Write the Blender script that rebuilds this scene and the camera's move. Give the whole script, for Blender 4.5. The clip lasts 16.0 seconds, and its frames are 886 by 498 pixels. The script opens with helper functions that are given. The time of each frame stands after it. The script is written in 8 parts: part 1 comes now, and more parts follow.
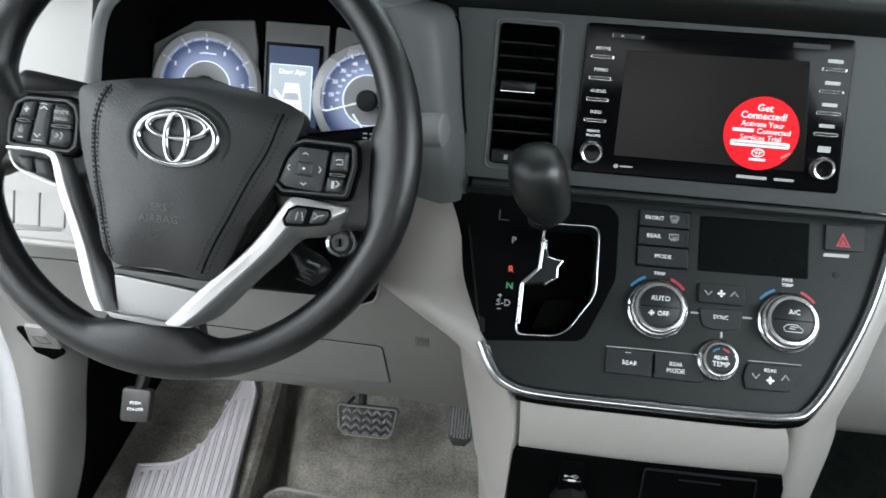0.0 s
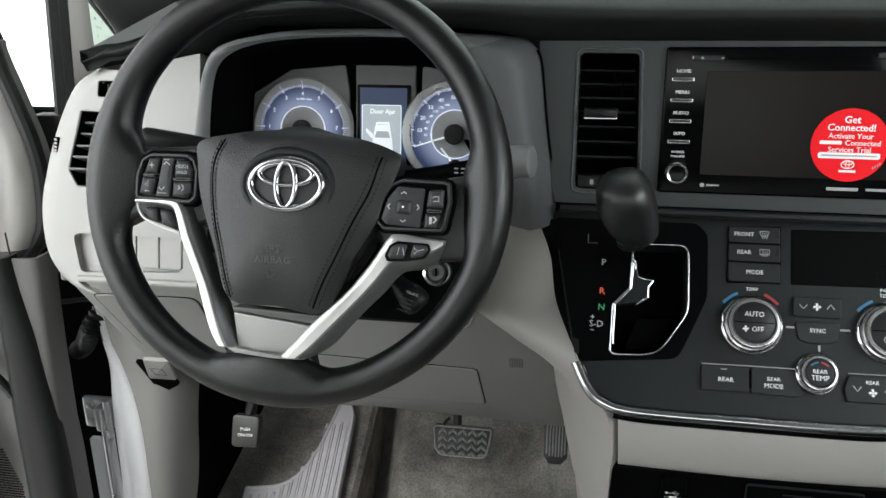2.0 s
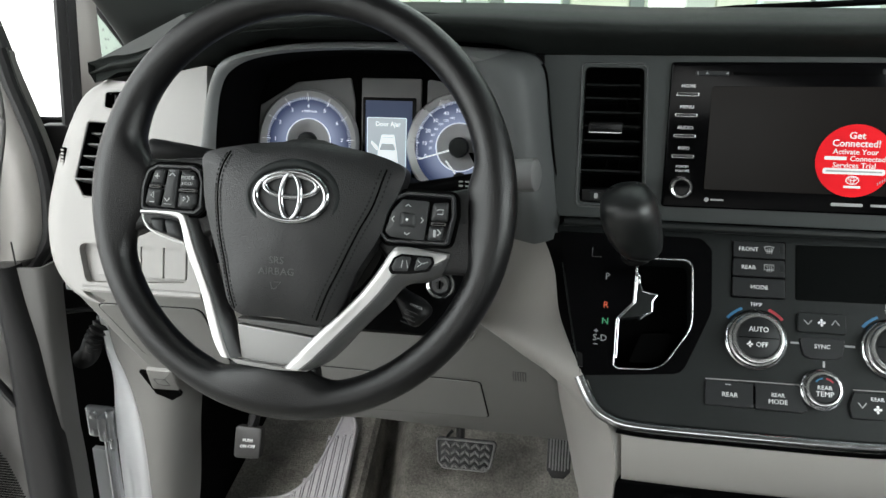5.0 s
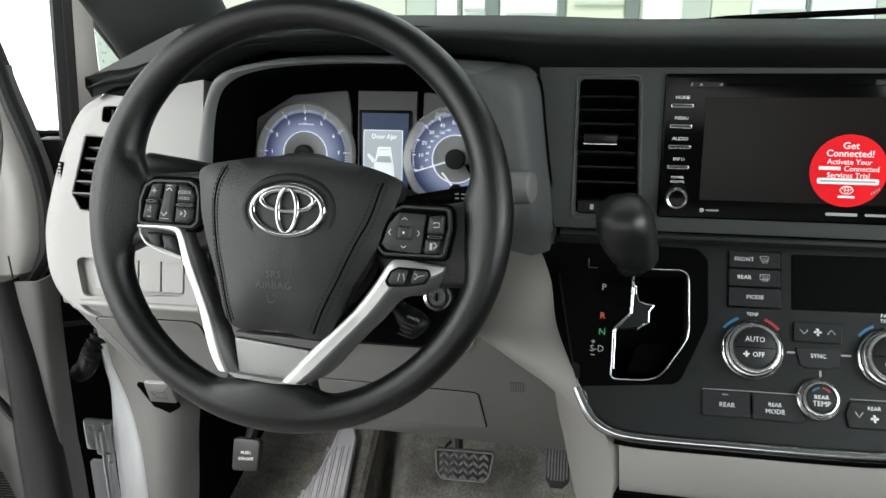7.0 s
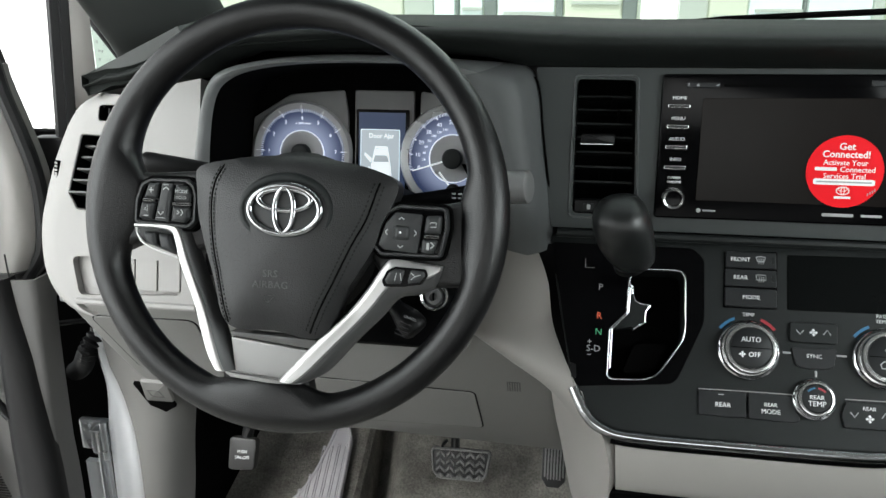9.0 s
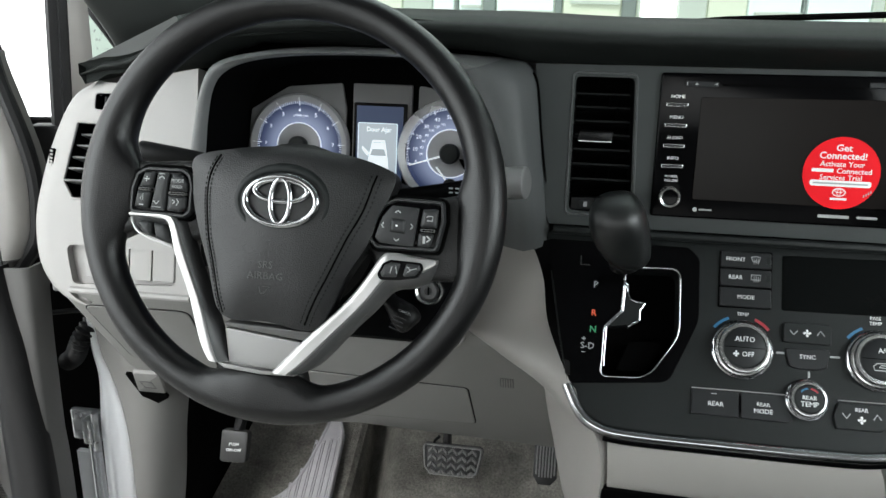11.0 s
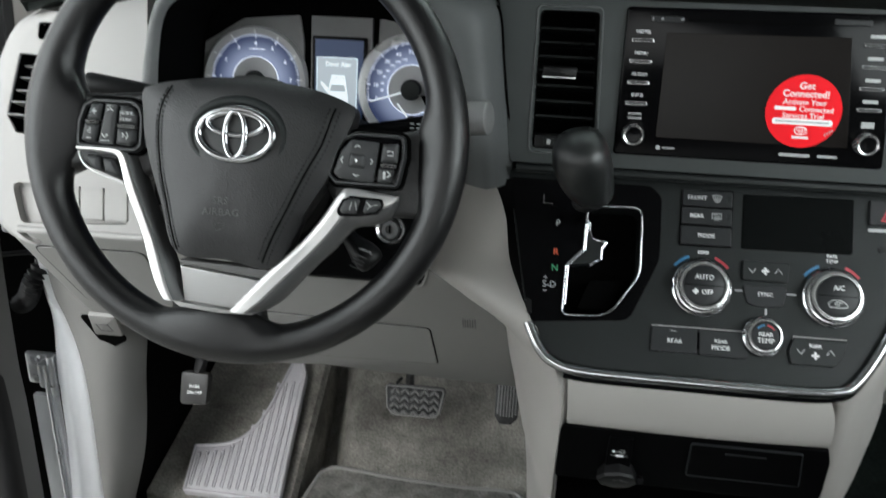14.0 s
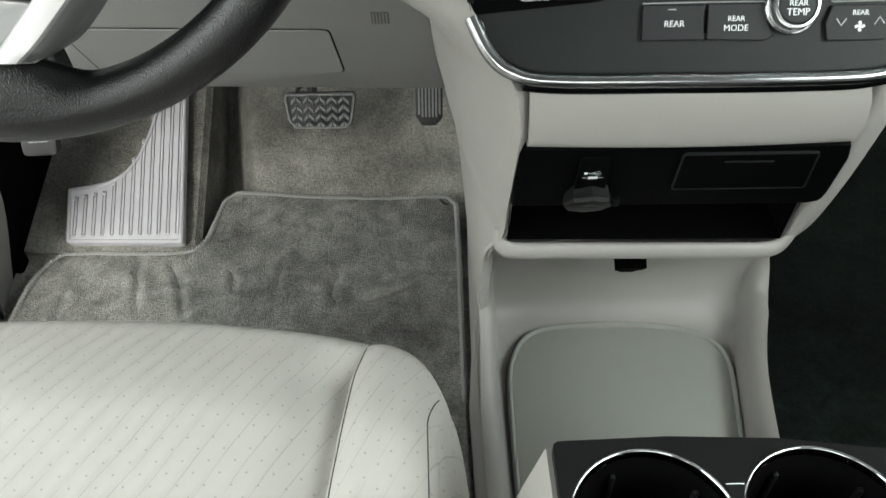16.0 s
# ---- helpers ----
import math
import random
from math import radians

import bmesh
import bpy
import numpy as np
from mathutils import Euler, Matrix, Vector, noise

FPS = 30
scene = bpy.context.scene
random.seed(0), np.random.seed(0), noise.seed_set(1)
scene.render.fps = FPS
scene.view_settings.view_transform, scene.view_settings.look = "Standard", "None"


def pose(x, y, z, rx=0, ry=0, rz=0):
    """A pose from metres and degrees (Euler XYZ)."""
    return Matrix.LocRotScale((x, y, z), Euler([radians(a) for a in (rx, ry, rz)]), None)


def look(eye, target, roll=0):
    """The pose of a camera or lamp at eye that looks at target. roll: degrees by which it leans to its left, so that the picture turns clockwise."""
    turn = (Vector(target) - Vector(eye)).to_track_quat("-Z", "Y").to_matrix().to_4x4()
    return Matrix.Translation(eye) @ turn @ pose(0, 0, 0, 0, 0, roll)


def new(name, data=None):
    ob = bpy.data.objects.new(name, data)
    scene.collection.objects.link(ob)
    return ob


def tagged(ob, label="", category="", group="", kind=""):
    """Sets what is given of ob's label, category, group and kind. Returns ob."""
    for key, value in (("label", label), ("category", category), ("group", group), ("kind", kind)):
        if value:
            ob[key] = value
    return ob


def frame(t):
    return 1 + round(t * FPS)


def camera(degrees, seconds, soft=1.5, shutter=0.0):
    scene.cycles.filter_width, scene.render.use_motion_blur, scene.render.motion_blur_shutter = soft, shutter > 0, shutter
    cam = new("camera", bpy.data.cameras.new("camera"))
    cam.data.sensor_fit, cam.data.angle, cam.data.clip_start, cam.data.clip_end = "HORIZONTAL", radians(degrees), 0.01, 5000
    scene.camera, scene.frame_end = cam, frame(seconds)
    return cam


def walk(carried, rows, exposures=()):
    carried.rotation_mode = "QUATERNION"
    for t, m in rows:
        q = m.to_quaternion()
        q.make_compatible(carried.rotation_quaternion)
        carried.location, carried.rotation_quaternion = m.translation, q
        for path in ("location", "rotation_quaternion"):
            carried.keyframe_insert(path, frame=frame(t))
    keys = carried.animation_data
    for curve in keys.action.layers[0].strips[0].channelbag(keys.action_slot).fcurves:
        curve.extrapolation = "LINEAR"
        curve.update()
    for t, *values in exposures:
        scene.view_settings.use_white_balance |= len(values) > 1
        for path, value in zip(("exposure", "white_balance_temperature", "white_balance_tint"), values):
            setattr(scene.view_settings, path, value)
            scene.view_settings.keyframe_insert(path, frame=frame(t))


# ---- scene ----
# ---- camera ----
cam = camera(58.0, 16.0, shutter=0.4)
PATH = [
    (0, (0.09, 0.178, 1.007), (-0.022, 2.053, 0.319), 4.3),
    (0.5, (0.086, 0.161, 1.021), (-0.121, 2.025, 0.328), 1.9),
    (1, (0.084, 0.157, 1.024), (-0.173, 2.022, 0.348), 0.7),
    (1.5, (0.083, 0.155, 1.026), (-0.201, 2.021, 0.366), 0.1),
    (2, (0.081, 0.15, 1.027), (-0.234, 2.013, 0.373), -0.3),
    (2.5, (0.08, 0.148, 1.028), (-0.246, 2.011, 0.38), -0.2),
    (3, (0.081, 0.147, 1.027), (-0.258, 2.011, 0.387), -0.2),
    (3.5, (0.081, 0.147, 1.028), (-0.258, 2.011, 0.388), -0.1),
    (4, (0.081, 0.149, 1.027), (-0.25, 2.017, 0.393), 0.1),
    (6.5, (0.083, 0.15, 1.031), (-0.241, 2.026, 0.417), -0.2),
    (7, (0.083, 0.149, 1.032), (-0.241, 2.028, 0.426), -0.3),
    (7.5, (0.083, 0.15, 1.033), (-0.24, 2.027, 0.421), -0.3),
    (8, (0.083, 0.15, 1.032), (-0.238, 2.027, 0.419), -0.4),
    (8.5, (0.083, 0.15, 1.033), (-0.234, 2.028, 0.421), -0.3),
    (9, (0.083, 0.149, 1.033), (-0.233, 2.028, 0.424), -0.1),
    (11.5, (0.082, 0.149, 1.029), (-0.22, 2.027, 0.414), 1.1),
    (12, (0.083, 0.148, 1.028), (-0.221, 2.028, 0.415), 1.1),
    (12.5, (0.083, 0.149, 1.026), (-0.208, 2.026, 0.398), 1.5),
    (13, (0.083, 0.153, 1.023), (-0.182, 2.024, 0.371), 1.8),
    (13.5, (0.084, 0.155, 1.019), (-0.157, 2.018, 0.333), 1.8),
    (14, (0.083, 0.157, 1.019), (-0.12, 2.004, 0.28), 2.0),
    (14.2, (0.08, 0.186, 1.006), (-0.064, 1.995, 0.167), 2.5),
    (14.5, (0.055, 0.271, 0.983), (-0.009, 1.976, -0.059), 2.5),
    (14.7, (0.041, 0.328, 0.95), (0.035, 1.932, -0.244), 3.0),
    (15, (0.047, 0.368, 0.914), (0.086, 1.833, -0.448), 2.5),
    (15.5, (0.053, 0.372, 0.924), (0.109, 1.767, -0.508), 1.3),
    (16, (0.054, 0.369, 0.936), (0.109, 1.79, -0.471), 0.4),
]
walk(cam, [(t, look(eye, target, roll)) for t, eye, target, roll in PATH], exposures=[(0.0, 0.64, 6150, 10), (0.6, 0.54, 6200, 10), (1.2, 0.34, 6300, 9), (3.0, 0.20, 6450, 9), (9.0, 0.22, 6400, 9), (12.5, 0.20, 6300, 9), (14.0, 0.24, 6300, 9), (14.6, 0.18, 6500, 8), (15.0, -0.06, 6800, 7), (15.5, 0.25, 6700, 6), (16.0, 0.64, 6500, 5)])

# ---- world and light ----
world = bpy.data.worlds.new("world")
scene.world = world
world.use_nodes = True
wn = world.node_tree
sky = wn.nodes.new("ShaderNodeTexSky")
sky.sky_type = "NISHITA"
sky.sun_disc = False
sky.sun_elevation, sky.sun_rotation = radians(36), radians(197)
sky.dust_density, sky.air_density = 4.0, 1.0
bleach = wn.nodes.new("ShaderNodeHueSaturation")
bleach.inputs["Saturation"].default_value = 0.18
wn.links.new(sky.outputs[0], bleach.inputs["Color"])
wn.links.new(bleach.outputs[0], wn.nodes["Background"].inputs["Color"])
wn.nodes["Background"].inputs["Strength"].default_value = 0.15

sun_data = bpy.data.lights.new("sun", "SUN")
sun_data.energy, sun_data.angle, sun_data.color = 1.25, radians(24), (1.0, 0.97, 0.93)
sun = new("sun", sun_data)
sun.matrix_world = look((-1.06, -0.5, 1.6), (-0.46, 1.5, 0.1))


def window_lamp(name, eye, target, width, height, power):
    data = bpy.data.lights.new(name, "AREA")
    data.color = (0.94, 1.0, 0.985)
    data.shape, data.size, data.size_y, data.energy = "RECTANGLE", width, height, power
    lamp = new(name, data)
    lamp.matrix_world = look(eye, target)
    return lamp


window_lamp("door_opening_light", (-0.98, 0.28, 1.15), (-0.28, 1.15, 0.50), 0.9, 1.2, 12.5)
window_lamp("windshield_light", (0.2, 1.30, 1.55), (0.05, 0.55, 0.5), 1.3, 0.5, 5.0)
window_lamp("passenger_window_light", (1.10, 0.42, 1.15), (0.08, 0.82, 0.88), 1.1, 0.46, 13.0)
# added fill lamp, out of view, lifts the surfaces that face back
window_lamp("rear_fill_light", (0.1, -1.40, 1.05), (0.0, 0.9, 0.6), 1.5, 0.5, 4.0)


# ---- materials ----
def material(name, color, rough=0.5, metal=0.0, grain=0.0, grain_scale=900.0, vary=0.12, vary_scale=14.0, coat=0.0, spec=0.5):
    """A principled surface with fine relief (grain) and soft patchy variation in tone and gloss."""
    m = bpy.data.materials.new(name)
    m.use_nodes = True
    nt = m.node_tree
    b = nt.nodes["Principled BSDF"]
    b.inputs["Metallic"].default_value = metal
    b.inputs["Coat Weight"].default_value = coat
    b.inputs["Specular IOR Level"].default_value = spec
    co = nt.nodes.new("ShaderNodeTexCoord")
    n1 = nt.nodes.new("ShaderNodeTexNoise")
    n1.inputs["Scale"].default_value, n1.inputs["Detail"].default_value = vary_scale, 6.0
    nt.links.new(co.outputs["Object"], n1.inputs["Vector"])
    mix = nt.nodes.new("ShaderNodeMix")
    mix.data_type = "RGBA"
    mix.inputs["A"].default_value = (*[c * (1 - vary) for c in color], 1)
    mix.inputs["B"].default_value = (*[min(1.0, c * (1 + vary)) for c in color], 1)
    nt.links.new(n1.outputs["Fac"], mix.inputs["Factor"])
    nt.links.new(mix.outputs["Result"], b.inputs["Base Color"])
    rr_ = nt.nodes.new("ShaderNodeMapRange")
    rr_.inputs["To Min"].default_value, rr_.inputs["To Max"].default_value = max(0.02, rough - 0.07), min(1.0, rough + 0.07)
    nt.links.new(n1.outputs["Fac"], rr_.inputs["Value"])
    nt.links.new(rr_.outputs["Result"], b.inputs["Roughness"])
    if grain > 0:
        n2 = nt.nodes.new("ShaderNodeTexNoise")
        n2.inputs["Scale"].default_value, n2.inputs["Detail"].default_value = grain_scale, 3.0
        nt.links.new(co.outputs["Object"], n2.inputs["Vector"])
        bump = nt.nodes.new("ShaderNodeBump")
        bump.inputs["Strength"].default_value, bump.inputs["Distance"].default_value = grain, 0.0006
        nt.links.new(n2.outputs["Fac"], bump.inputs["Height"])
        nt.links.new(bump.outputs["Normal"], b.inputs["Normal"])
    return m


def leather(name, color, rough, cell=320.0, depth=0.6, spec=0.3):
    """Grained leather: cells with soft creases between them."""
    m = material(name, color, rough, grain=0.0, vary=0.15, spec=spec)
    nt = m.node_tree
    co = nt.nodes.new("ShaderNodeTexCoord")
    v = nt.nodes.new("ShaderNodeTexVoronoi")
    v.feature, v.inputs["Scale"].default_value = "SMOOTH_F1", cell
    nt.links.new(co.outputs["Object"], v.inputs["Vector"])
    bump = nt.nodes.new("ShaderNodeBump")
    bump.inputs["Strength"].default_value, bump.inputs["Distance"].default_value = depth, 0.0008
    nt.links.new(v.outputs["Distance"], bump.inputs["Height"])
    nt.links.new(bump.outputs["Normal"], nt.nodes["Principled BSDF"].inputs["Normal"])
    return m


def glowing(name, color, strength):
    m = bpy.data.materials.new(name)
    m.use_nodes = True
    b = m.node_tree.nodes["Principled BSDF"]
    b.inputs["Base Color"].default_value = (*color, 1)
    b.inputs["Emission Color"].default_value = (*color, 1)
    b.inputs["Emission Strength"].default_value = strength
    return m


def carpet(name, color, scale, depth, streak=0.35):
    """Short cut pile: fine tufts, brushed patches and a few darker worn spots."""
    m = material(name, color, 0.95, grain=0.7, grain_scale=scale * 0.35, vary=0.25, vary_scale=9.0, spec=0.1)
    nt = m.node_tree
    co = nt.nodes["Texture Coordinate"]
    for node in nt.nodes:
        if node.type == "BUMP":
            node.inputs["Distance"].default_value = depth
    fine = nt.nodes.new("ShaderNodeTexNoise")
    fine.inputs["Scale"].default_value, fine.inputs["Detail"].default_value = scale * 0.2, 7.0
    nt.links.new(co.outputs["Object"], fine.inputs["Vector"])
    brushed = nt.nodes.new("ShaderNodeTexNoise")
    brushed.inputs["Scale"].default_value, brushed.inputs["Detail"].default_value = 26.0, 8.0
    brushed.inputs["Distortion"].default_value = 0.6
    nt.links.new(co.outputs["Object"], brushed.inputs["Vector"])
    ramp = nt.nodes.new("ShaderNodeMapRange")
    ramp.inputs["From Min"].default_value, ramp.inputs["From Max"].default_value = 0.3, 0.7
    ramp.inputs["To Min"].default_value, ramp.inputs["To Max"].default_value = 1 - streak, 1 + streak
    nt.links.new(brushed.outputs["Fac"], ramp.inputs["Value"])
    ramp2 = nt.nodes.new("ShaderNodeMapRange")
    ramp2.inputs["From Min"].default_value, ramp2.inputs["From Max"].default_value = 0.3, 0.7
    ramp2.inputs["To Min"].default_value, ramp2.inputs["To Max"].default_value = 0.72, 1.28
    nt.links.new(fine.outputs["Fac"], ramp2.inputs["Value"])
    worn = nt.nodes.new("ShaderNodeTexNoise")
    worn.inputs["Scale"].default_value, worn.inputs["Detail"].default_value = 4.2, 5.0
    nt.links.new(co.outputs["Object"], worn.inputs["Vector"])
    ramp3 = nt.nodes.new("ShaderNodeMapRange")
    ramp3.inputs["From Min"].default_value, ramp3.inputs["From Max"].default_value = 0.46, 0.70
    ramp3.inputs["To Min"].default_value, ramp3.inputs["To Max"].default_value = 1.10, 0.42
    nt.links.new(worn.outputs["Fac"], ramp3.inputs["Value"])
    dirt = nt.nodes.new("ShaderNodeMath")
    dirt.operation = "MULTIPLY"
    nt.links.new(ramp3.outputs["Result"], dirt.inputs[0])
    nt.links.new(ramp.outputs["Result"], dirt.inputs[1])
    mul = nt.nodes.new("ShaderNodeMath")
    mul.operation = "MULTIPLY"
    nt.links.new(dirt.outputs[0], mul.inputs[0])
    nt.links.new(ramp2.outputs["Result"], mul.inputs[1])
    scale_ = nt.nodes.new("ShaderNodeVectorMath")
    scale_.operation = "SCALE"
    mix = nt.nodes["Mix"]
    nt.links.new(mix.outputs["Result"], scale_.inputs[0])
    nt.links.new(mul.outputs[0], scale_.inputs["Scale"])
    nt.links.new(scale_.outputs[0], nt.nodes["Principled BSDF"].inputs["Base Color"])
    return m


M_PAD = material("dash_pad_soft_black", (0.0115, 0.0134, 0.0126), 0.6, grain=0.5, grain_scale=1400, spec=0.13)
M_STACK = material("center_stack_charcoal", (0.0098, 0.0116, 0.0116), 0.42, grain=0.3, grain_scale=2200, vary=0.2, spec=0.2)
# stack charcoal again, raised for the light that falls on the upper panel
M_STACKLIT = material("lit_stack_charcoal", (0.030, 0.035, 0.0345), 0.45, grain=0.3, grain_scale=2200, vary=0.2, spec=0.3)
M_COWLSIDE = material("shaded_cowl_and_frame_grey", (0.075, 0.079, 0.079), 0.5, grain=0.3, grain_scale=1800, vary=0.1, spec=0.3)
M_EMBLEM = material("emblem_chrome", (0.40, 0.41, 0.42), 0.08, metal=1.0, vary=0.02)
M_COWL = material("cluster_cowl_grey", (0.13, 0.134, 0.134), 0.45, grain=0.3, grain_scale=1600)
M_BLACK = material("black_plastic", (0.0040, 0.0040, 0.0043), 0.45, grain=0.3, grain_scale=1500, spec=0.2)
M_GLOSS = material("piano_black", (0.0022, 0.0022, 0.0025), 0.12, vary=0.05, spec=0.08)
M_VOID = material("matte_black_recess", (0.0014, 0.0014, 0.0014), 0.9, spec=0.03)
M_LIGHT = material("light_grey_plastic", (0.295, 0.286, 0.276), 0.5, grain=0.35, grain_scale=1300, vary=0.04)
M_FASCIA = material("matte_black_fascia", (0.0015, 0.0015, 0.0017), 0.55, grain=0.3, grain_scale=1500, spec=0.03)
M_CONSOLE = material("light_grey_console_plastic", (0.305, 0.292, 0.275), 0.42, grain=0.3, grain_scale=1300, vary=0.05)
M_KNEE = material("mid_grey_lower_plastic", (0.195, 0.191, 0.184), 0.55, grain=0.45, grain_scale=1200, vary=0.06)
M_LEATHER = leather("black_wheel_leather", (0.0030, 0.0030, 0.0033), 0.31, cell=1300, depth=0.32, spec=0.4)
M_AIRBAG = leather("black_airbag_cover", (0.0065, 0.0065, 0.0070), 0.42, cell=1100, depth=0.45, spec=0.45)
M_KNOB = leather("black_shift_leather", (0.006, 0.007, 0.007), 0.36, cell=1300, depth=0.22, spec=0.5)
M_SILVER = material("satin_silver_trim", (0.42, 0.415, 0.41), 0.34, metal=0.68, vary=0.04)
# trim silver again, darkened for the facets that turn from the light
M_TRIMSHADE = material("shaded_silver_trim_side", (0.13, 0.13, 0.13), 0.4, metal=0.6, vary=0.06)
M_DIALSILVER = material("satin_dial_metal", (0.50, 0.50, 0.50), 0.24, metal=0.9, vary=0.04)
M_CHROME = material("chrome", (0.62, 0.63, 0.64), 0.06, metal=1.0, vary=0.02)
M_TRIMCHROME = material("dark_chrome_trim", (0.42, 0.43, 0.44), 0.16, metal=1.0, vary=0.05)
M_BUTTON = material("button_black", (0.010, 0.011, 0.012), 0.45, grain=0.2, grain_scale=2500, spec=0.28)
M_SCREEN = material("screen_glass", (0.0085, 0.0072, 0.0066), 0.2, vary=0.5, vary_scale=9, spec=0.08)
M_LCD = material("lcd_dark_glass", (0.0025, 0.003, 0.003), 0.2, vary=0.1, spec=0.1)
M_WHITE = material("white_print", (0.75, 0.76, 0.76), 0.5, vary=0.02)
M_STITCH = material("dark_thread", (0.010, 0.010, 0.010), 0.7, vary=0.1, spec=0.2)
M_SWITCH = material("charcoal_switch", (0.026, 0.027, 0.028), 0.45, grain=0.2, grain_scale=2500, vary=0.05, spec=0.3)
M_PRINT = material("dim_white_print", (0.36, 0.37, 0.37), 0.5, vary=0.02)
M_GREYPRINT = material("grey_print", (0.32, 0.33, 0.33), 0.5, vary=0.02)
M_DARKPRINT = material("embossed_dark_print", (0.050, 0.050, 0.050), 0.4, vary=0.02)
M_RED = material("red_print", (0.32, 0.018, 0.03), 0.5, vary=0.03)
M_ORANGE = material("red_gear_letter", (0.85, 0.13, 0.06), 0.5, vary=0.03)
M_GREEN = material("green_gear_letter", (0.08, 0.42, 0.20), 0.5, vary=0.03)
M_BLUE = material("blue_print", (0.015, 0.12, 0.24), 0.5, vary=0.03)
M_STICKER = material("red_sticker_paper", (0.72, 0.008, 0.015), 0.55, vary=0.04, spec=0.12)
M_CARPET = carpet("grey_floor_carpet", (0.25, 0.24, 0.215), 1150, 0.005, 0.24)
M_MAT = carpet("grey_mat_pile", (0.225, 0.22, 0.203), 1150, 0.006, 0.34)
M_BIND = material("mat_edge_binding", (0.29, 0.285, 0.27), 0.8, grain=0.8, grain_scale=1800)
# pedal rubber again, lightened for the light its raised parts catch
M_TREAD = material("lit_pedal_tread", (0.165, 0.165, 0.161), 0.36, grain=0.4, grain_scale=900, vary=0.25, vary_scale=60)
M_RUBBER = material("black_pedal_rubber", (0.010, 0.010, 0.010), 0.5, grain=0.5, grain_scale=900)
M_FOOTREST = material("grey_footrest_plastic", (0.46, 0.452, 0.468), 0.24, grain=0.25, grain_scale=1500, vary=0.18, spec=0.6)
M_STEEL = material("bare_steel", (0.60, 0.61, 0.62), 0.3, metal=0.8, vary=0.2, vary_scale=40)
M_PAINT = material("silver_body_paint", (0.70, 0.71, 0.73), 0.32, metal=0.12, vary=0.03, coat=0.3)
M_SEAL = material("black_rubber_seal", (0.0065, 0.0065, 0.007), 0.45, grain=0.3, grain_scale=500, spec=0.35)
M_DOOR = material("door_card_grey", (0.24, 0.23, 0.22), 0.55, grain=0.4, grain_scale=1200, vary=0.05)
M_DOORMID = material("door_edge_mid_grey", (0.10, 0.098, 0.096), 0.5, grain=0.4, grain_scale=1200, vary=0.08)
M_DOORLOW = material("door_card_dark_grey", (0.085, 0.083, 0.081), 0.55, grain=0.4, grain_scale=1200, vary=0.05)
M_PILLAR = material("pillar_trim_dark_grey", (0.05, 0.054, 0.052), 0.6, grain=0.4, grain_scale=1100)
M_HEADLINER = material("headliner_grey", (0.14, 0.136, 0.132), 0.9, grain=0.5, grain_scale=900)
M_CABIN = material("cabin_side_trim_grey", (0.17, 0.165, 0.157), 0.6, grain=0.4, grain_scale=1100, vary=0.08)
M_TRAY = material("console_tray_rubber", (0.285, 0.292, 0.265), 0.6, grain=0.4, grain_scale=1500, vary=0.06)
M_INSTRDISC = material("instrument_disc_grey", (0.34, 0.34, 0.345), 0.5, vary=0.15, vary_scale=40)
M_INSTR = material("instrument_grey", (0.105, 0.105, 0.105), 0.5, grain=0.2, grain_scale=2000, vary=0.15, vary_scale=25)
M_INSTRING = material("instrument_ring_silver", (0.85, 0.86, 0.87), 0.28, metal=0.7)
M_SHADECARPET = carpet("shaded_passenger_carpet", (0.007, 0.010, 0.0085), 700, 0.004, 0.4)
M_PADGREY = material("dark_grey_pedal_rubber", (0.015, 0.0145, 0.014), 0.5, grain=0.5, grain_scale=900)
M_LIT = glowing("display_white_glow", (0.75, 0.80, 0.82), 0.6)
M_LITBLUE = glowing("display_blue_glow", (0.02, 0.032, 0.07), 0.6)
M_LITMARK = glowing("gauge_mark_glow", (0.75, 0.80, 0.9), 0.55)


# ---- geometry helpers ----
def shade(bm, smooth):
    for f in bm.faces:
        f.smooth = smooth


def attach(ob, parent, label=""):
    """Makes ob a part of parent and leaves it where it stands in the world."""
    if parent is not None:
        ob.parent = parent
        if parent.type == "EMPTY":
            ob.matrix_parent_inverse = Matrix.Translation(parent.location).inverted()
    if label:
        ob["label"] = label
    return ob


def part(name, bm, mat, parent=None, label="", smooth=False, angle=35):
    """Links a bmesh as one mesh object under a thing or a part."""
    bmesh.ops.remove_doubles(bm, verts=bm.verts, dist=1e-6)
    bmesh.ops.recalc_face_normals(bm, faces=bm.faces)
    me = bpy.data.meshes.new(name)
    shade(bm, smooth)
    if smooth:
        limit = radians(angle)
        for e in bm.edges:
            if len(e.link_faces) == 2 and e.calc_face_angle(0) > limit:
                e.smooth = False
    bm.to_mesh(me)
    bm.free()
    me.materials.append(mat)
    return attach(new(name, me), parent, label)


def thing(name, label, category, at=(0, 0, 0), group="", kind=""):
    ob = new(name)
    ob.empty_display_size = 0.02
    ob.location = at
    return tagged(ob, label, category, group, kind)


def plane_frame(origin, right, up):
    r = Vector(right).normalized()
    u = Vector(up)
    u = (u - r * u.dot(r)).normalized()
    n = r.cross(u)
    m = Matrix.Identity(4)
    for i in range(3):
        m[i][0], m[i][1], m[i][2], m[i][3] = r[i], u[i], n[i], origin[i]
    return m


